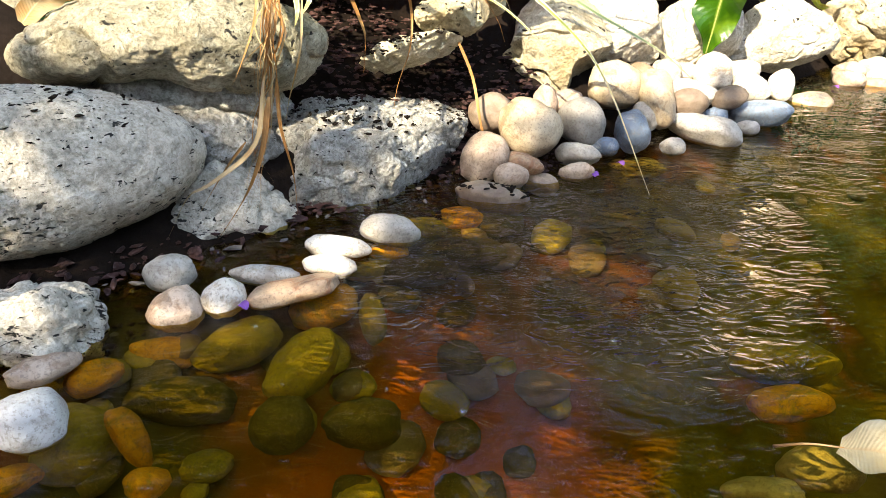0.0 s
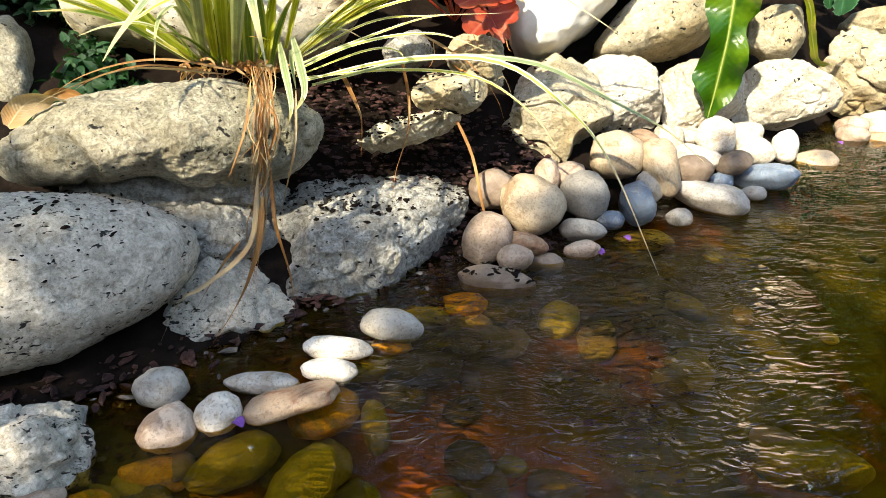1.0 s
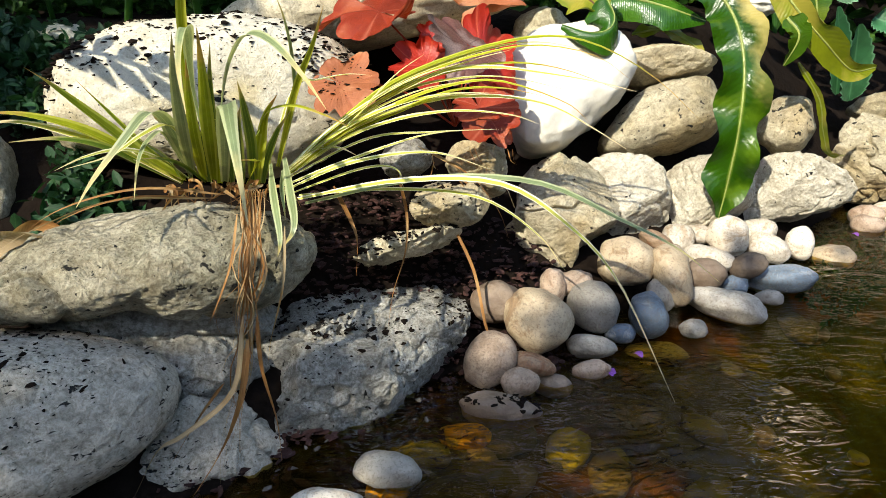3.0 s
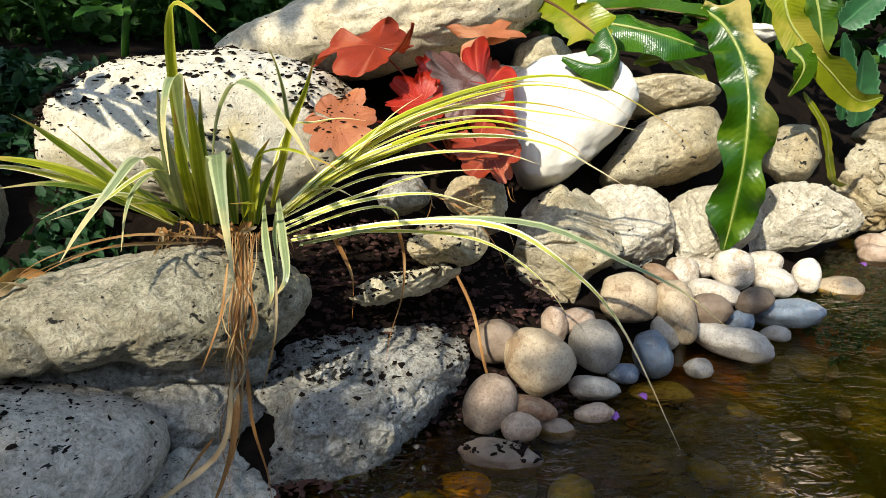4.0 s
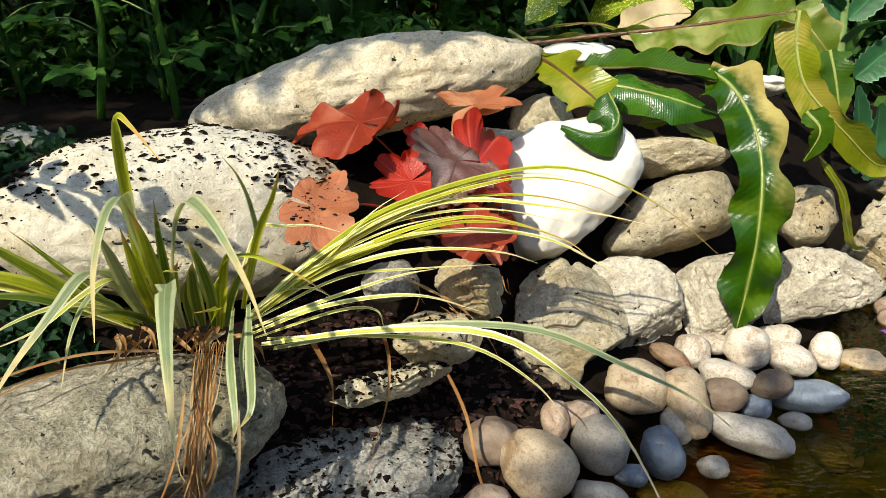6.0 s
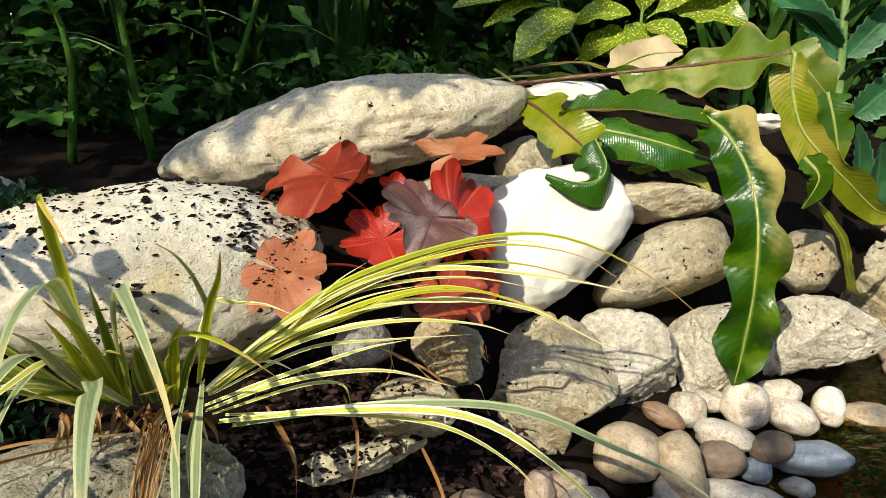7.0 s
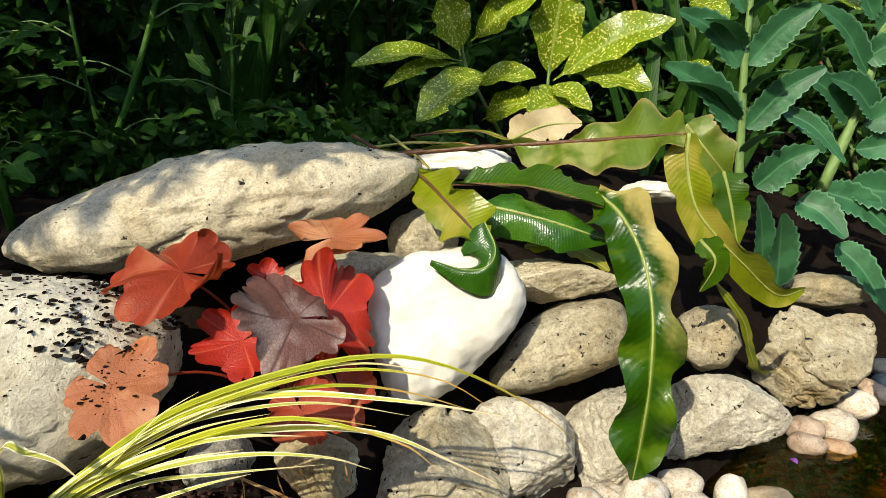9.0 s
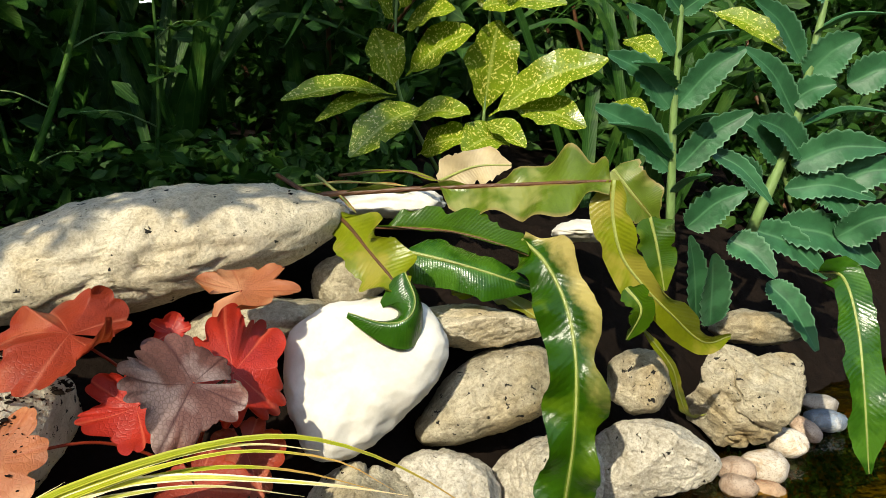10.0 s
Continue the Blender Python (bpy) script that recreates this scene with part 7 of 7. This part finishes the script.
def strew(rock, count, seed, least=0.55, span=None, clump=0.5, size=0.0022):
    """Soil crumbs lying on the upper side of a rock, partly in clumps."""
    rng = random.Random(seed)
    me, m = rock.data, rock.matrix_world
    turn = m.to_3x3()
    tops = []
    for v in me.vertices:
        if (turn @ v.normal).z > least:
            p = m @ v.co
            if span is None or (span[0] < p.x < span[1] and span[2] < p.y < span[3]):
                tops.append(p)
    spots, heart = [], rng.choice(tops)
    for _ in range(count):
        if rng.random() > clump:
            heart = rng.choice(tops)
            spots.append((heart, size * rng.choice((0.3, 0.4, 0.5, 0.7, 1.1))))
        else:
            near = min(rng.sample(tops, min(60, len(tops))), key=lambda q: (q - heart).length)
            spots.append((near + Vector((rng.gauss(0, 0.003), rng.gauss(0, 0.003), 0.0)), size * rng.choice((0.4, 0.5, 0.7, 1.0, 1.6))))
    ob = new("soil_crumbs", crumb_mesh("soil_crumbs", spots, seed, SOIL))
    return tagged(ob, "dark soil crumbs strewn on the rock", "soil", kind="stuff")


def sprig(place, seed):
    """A hanging sprig of oval leaflets above the speckled boulder."""
    rng = random.Random(seed)
    root = thing("hanging_sprig", "hanging sprig of oval green leaflets", "branch", place)
    end = Vector((0.10, -0.01, -0.03))
    foot = Vector((-0.95, 0.75, height(-0.95, 0.75) - 0.01)) - Vector(place)
    part("stem", tube_mesh("stem", [foot, foot * 0.7 + Vector((0, 0, 0.38)), (-0.2, 0.0, 0.08), (0, 0, 0), end], 0.006, TWIG, count=30, tip=0.25), root)
    start = Vector((-0.07, 0, 0.02))
    for k in range(13):
        a, w = start.lerp(end, k / 12), 1 if k % 2 else -1
        b = a + Vector((0.026, -0.040 * w, -0.012 + rng.gauss(0, 0.005))) if k < 12 else a + Vector((0.034, -0.006, -0.01))
        part("leaflet", blade_mesh("leaflet", [a, (a + b) / 2, b], 0.018, HERB, (0, 0, 1), count=8, across=5, seed=k, shape=lambda s: max(0.05, math.sin(math.pi * (0.04 + 0.94 * s)))), root)


def petals():
    rng = random.Random(97)
    for x, y in ((0.155, 0.728), (0.168, 0.722), (0.176, 0.716), (0.205, 0.755), (0.160, 0.735), (0.171, 0.729), (0.150, 0.722), (0.163, 0.716), (-0.157, 0.452), (0.62, 1.085)):
        ob = new("petal", blade_mesh("petal", [(0, 0, 0.001), (0.005, 0.001, 0.003), (0.011, 0, 0.001)], 0.009, PETAL, count=6, across=5, seed=3, shape=lambda s: max(0.1, math.sin(math.pi * (0.1 + 0.85 * s)))))
        ob.matrix_world = pose(x, y, 0.0015, 0, 0, rng.uniform(0, 360))
        tagged(ob, "small violet petal floating on the water", "petal", "floating petals")


def bubbles():
    """Small air bubbles floating on the pond."""
    n = Nodes("bubble_film")
    clear, gloss = n.add("ShaderNodeBsdfTransparent"), n.add("ShaderNodeBsdfGlossy", Roughness=0.05)
    mixed = n.add("ShaderNodeMixShader", Fac=0.15)
    n.tree.links.new(clear.outputs[0], mixed.inputs[1])
    n.tree.links.new(gloss.outputs[0], mixed.inputs[2])
    film = n.surface(mixed.outputs[0])
    d, tris = ball(3)
    rng = random.Random(500)
    for x, y in ((0.122, 0.412), (-0.035, 0.360), (0.018, 0.330), (-0.142, 0.425), (0.130, 0.420), (-0.101, 0.359)):
        verts, faces = [], []
        for _ in range(1):
            r, n0 = rng.uniform(0.0012, 0.0035), len(verts)
            c = np.array([rng.gauss(0, 0.004), rng.gauss(0, 0.004), 0.0])
            verts += [tuple(c + v * r) for v in d]
            faces += [tuple(n0 + i for i in t) for t in tris]
        ob = new("bubbles", mesh_from("bubbles", verts, faces, film))
        ob.location = (x, y, 0.0)
        tagged(ob, "small cluster of clear air bubbles on the water", "bubbles", "bubbles on the pond")


def fallen_leaf():
    root = thing("fallen_leaf", "pale beige fallen leaf with a thin stalk at the water edge", "leaf", (0.248, 0.288, 0.004))
    blade = part("leaf_blade", blade_mesh("leaf_blade", [(-0.012, 0.012, 0.002), (0.01, -0.005, 0.012), (0.045, -0.04, 0.006)], 0.05, BEIGE, count=16, across=7, fold=0.2, wave=0.1, waves=2.0, shape=lambda s: max(0.25, math.sin(math.pi * (0.12 + 0.86 * s)))), root)
    part("leaf_stalk", tube_mesh("leaf_stalk", [(-0.05, 0.014, 0.001), (-0.03, 0.014, 0.003), (-0.01, 0.011, 0.003)], 0.001, STRAW, sides=6), root)
    return blade


def waterside_moss():
    rng = random.Random(98)
    spots = []
    for _ in range(3200):
        x = rng.uniform(0.46, 0.95)
        y = shore(x) + rng.uniform(-0.13, 0.04)
        spots.append((x, y, max(-0.012, height(x, y)) + rng.uniform(-0.004, 0.004)))
    leaf_cloud("waterside_moss", "thin yellow-green moss along the water edge", "moss", spots, MOSSY, 99, 0.010, spread=1.2)


rocks = {ob["label"]: ob for ob in scene.objects if ob.name.startswith("boulder")}
bpy.context.view_layer.update()


def compost():
    """Loose brown compost in the pocket between the boulders."""
    rng = random.Random(431)
    spots = []
    for _ in range(1500):
        x, y = rng.uniform(-0.16, 0.14), rng.uniform(0.73, 0.92)
        spots.append(((x, y, height(x, y) + 0.006 + rng.uniform(0, 0.01)), rng.choice((0.0012, 0.002, 0.003, 0.004))))
    ob = new("compost", crumb_mesh("compost", spots, 432, BARK))
    tagged(ob, "loose dark reddish brown compost between the boulders", "soil", kind="stuff")


def grit(lift, seed, material, label, count):
    """Crumbs on the narrow bank between the boulders and the water."""
    rng = random.Random(seed)
    spots = []
    for _ in range(count):
        x = rng.uniform(-0.45, 0.10)
        y = shore(x) + rng.uniform(-0.02, 0.09)
        spots.append(((x, y, height(x, y) + lift + rng.uniform(0, 0.008)), rng.choice((0.0012, 0.002, 0.003, 0.0045))))
    ob = new("grit", crumb_mesh("grit", spots, seed, material))
    tagged(ob, label, "soil", kind="stuff")


BARK = rock_material("brown_compost", (0.022, 0.010, 0.009), (0.085, 0.036, 0.030), mottle=0.6)
compost()
grit(0.0, 433, BARK, "dark soil crumbs along the foot of the boulders", 1500)
grit(0.004, 434, DARK_ROCK, "grey grit along the foot of the boulders", 110)
strew(next(ob for ob in scene.objects if ob.get("label") == "dusty orange leaf with soil on it"), 90, 412, -2.0, (-0.115, -0.07, 0.7, 0.9), 0.75, 0.0016)
strew(rocks["large sunlit cream boulder speckled with black soil"], 1800, 401, 0.45, None, 0.4, 0.0022)
strew(rocks["large sunlit cream boulder speckled with black soil"], 380, 415, 0.2, (-0.46, -0.335, 0.7, 1.1), 0.85, 0.0030)
strew(rocks["large sunlit cream boulder speckled with black soil"], 420, 402, 0.3, (-0.16, 0.1, 0.8, 1.2), 0.8, 0.0024)
strew(rocks["sloping grey pitted rock slab strewn with soil"], 900, 403, 0.35, None, 0.75, 0.0018)
strew(rocks["rough bluish grey limestone boulder at the water line"], 200, 404, 0.5, None, 0.5, 0.0013)
strew(rocks["low rough tan rock strewn with soil crumbs"], 260, 405, 0.4, None, 0.6, 0.0024)
strew(rocks["small rough tan rock beneath the grass"], 90, 406, 0.4, None, 0.6)
strew(rocks["long smooth cream stone lying on top of the rockery"], 110, 407, 0.5, None, 0.5, 0.0014)
strew(rocks["broad grey limestone boulder, pitted black, overhanging the water"], 520, 408, 0.5, None, 0.3, 0.0017)
strew(rocks["rough angular pale tan rock above the pebbles"], 60, 409, 0.5, None, 0.6, 0.0013)
sprig((-0.43, 0.61, 0.513), 410)
brown_pebbles = [ob for ob in scene.objects if ob.get("label") == "dull brown pebble heaped at the water edge"]
strew(min(brown_pebbles, key=lambda ob: ob.matrix_world.translation.y), 90, 413, 0.6, None, 0.7, 0.0018)
petals()
bubbles()
fallen_leaf()
waterside_moss()
hedge()
skylight_hedge()
shade_overhang()
screen_trees()
bed_stones()
ground_cover()
low_foliage()
shrub("background_shrub", "dense dark green shrub in the shade", (-1.0, 2.1, 1.5), 0.7, 2600, 0.06, HERB, 71, 0.6)
shrub("background_shrub", "dense green shrub with small leaves", (0.0, 2.5, 1.6), 0.8, 3000, 0.06, HERB, 72, 0.6)
shrub("background_shrub", "bright green leafy shrub behind the laurel", (0.95, 2.4, 1.5), 0.8, 3000, 0.07, HERB, 73, 0.6)
shrub("background_shrub", "dense green shrub beside the pond", (1.9, 2.6, 1.5), 0.8, 2600, 0.07, HERB, 74, 0.6)
shrub("background_shrub", "dark green shrub with small leaves", (-1.9, 2.4, 1.6), 0.9, 2600, 0.06, HERB, 75, 0.6)
shrub("background_shrub", "low dark leafy shrub in deep shade", (-0.55, 1.75, 0.7), 0.4, 1800, 0.05, HERB, 77)
shrub("background_shrub", "low dark leafy shrub in deep shade", (0.15, 1.95, 0.7), 0.4, 1800, 0.05, HERB, 78)
shrub("background_shrub", "low dark leafy shrub in deep shade", (-1.15, 1.6, 0.7), 0.4, 1600, 0.05, HERB, 79)
shrub("background_shrub", "low leafy shrub behind the stonecrop", (1.15, 1.75, 0.5), 0.35, 1200, 0.05, HERB, 76)
for k, (x, y, tall, lean) in enumerate([(-0.42, 1.34, 0.42, -0.04), (-0.62, 1.30, 0.38, 0.02), (-0.30, 1.42, 0.45, -0.03), (-0.75, 1.45, 0.5, 0.05), (-0.52, 1.55, 0.5, 0.0), (-0.15, 1.5, 0.4, 0.02), (-0.9, 1.25, 0.4, -0.03)]):
    herb((x, y), tall, lean, 200 + 11 * k)
for x, y, tall, lean, seed in ((-0.358, 1.22, 0.42, 0.04, 611), (-0.46, 1.20, 0.36, -0.05, 622), (-0.33, 1.42, 0.5, 0.16, 633)):
    herb((x, y), tall, lean, seed, 0.0062, FRESH)
reeds("strap_plant", "clump of dark strap leaves in deep shade", (-0.6, 1.8), 26, 0.5, 391)
reeds("strap_plant", "clump of dark strap leaves in deep shade", (-0.2, 1.75), 26, 0.5, 301)
reeds("strap_plant", "clump of dark strap leaves in deep shade", (0.2, 1.9), 26, 0.55, 331)
reeds("strap_plant", "clump of narrow green strap leaves", (0.75, 1.75), 26, 0.5, 361)
shade_canopies()
added_tree()
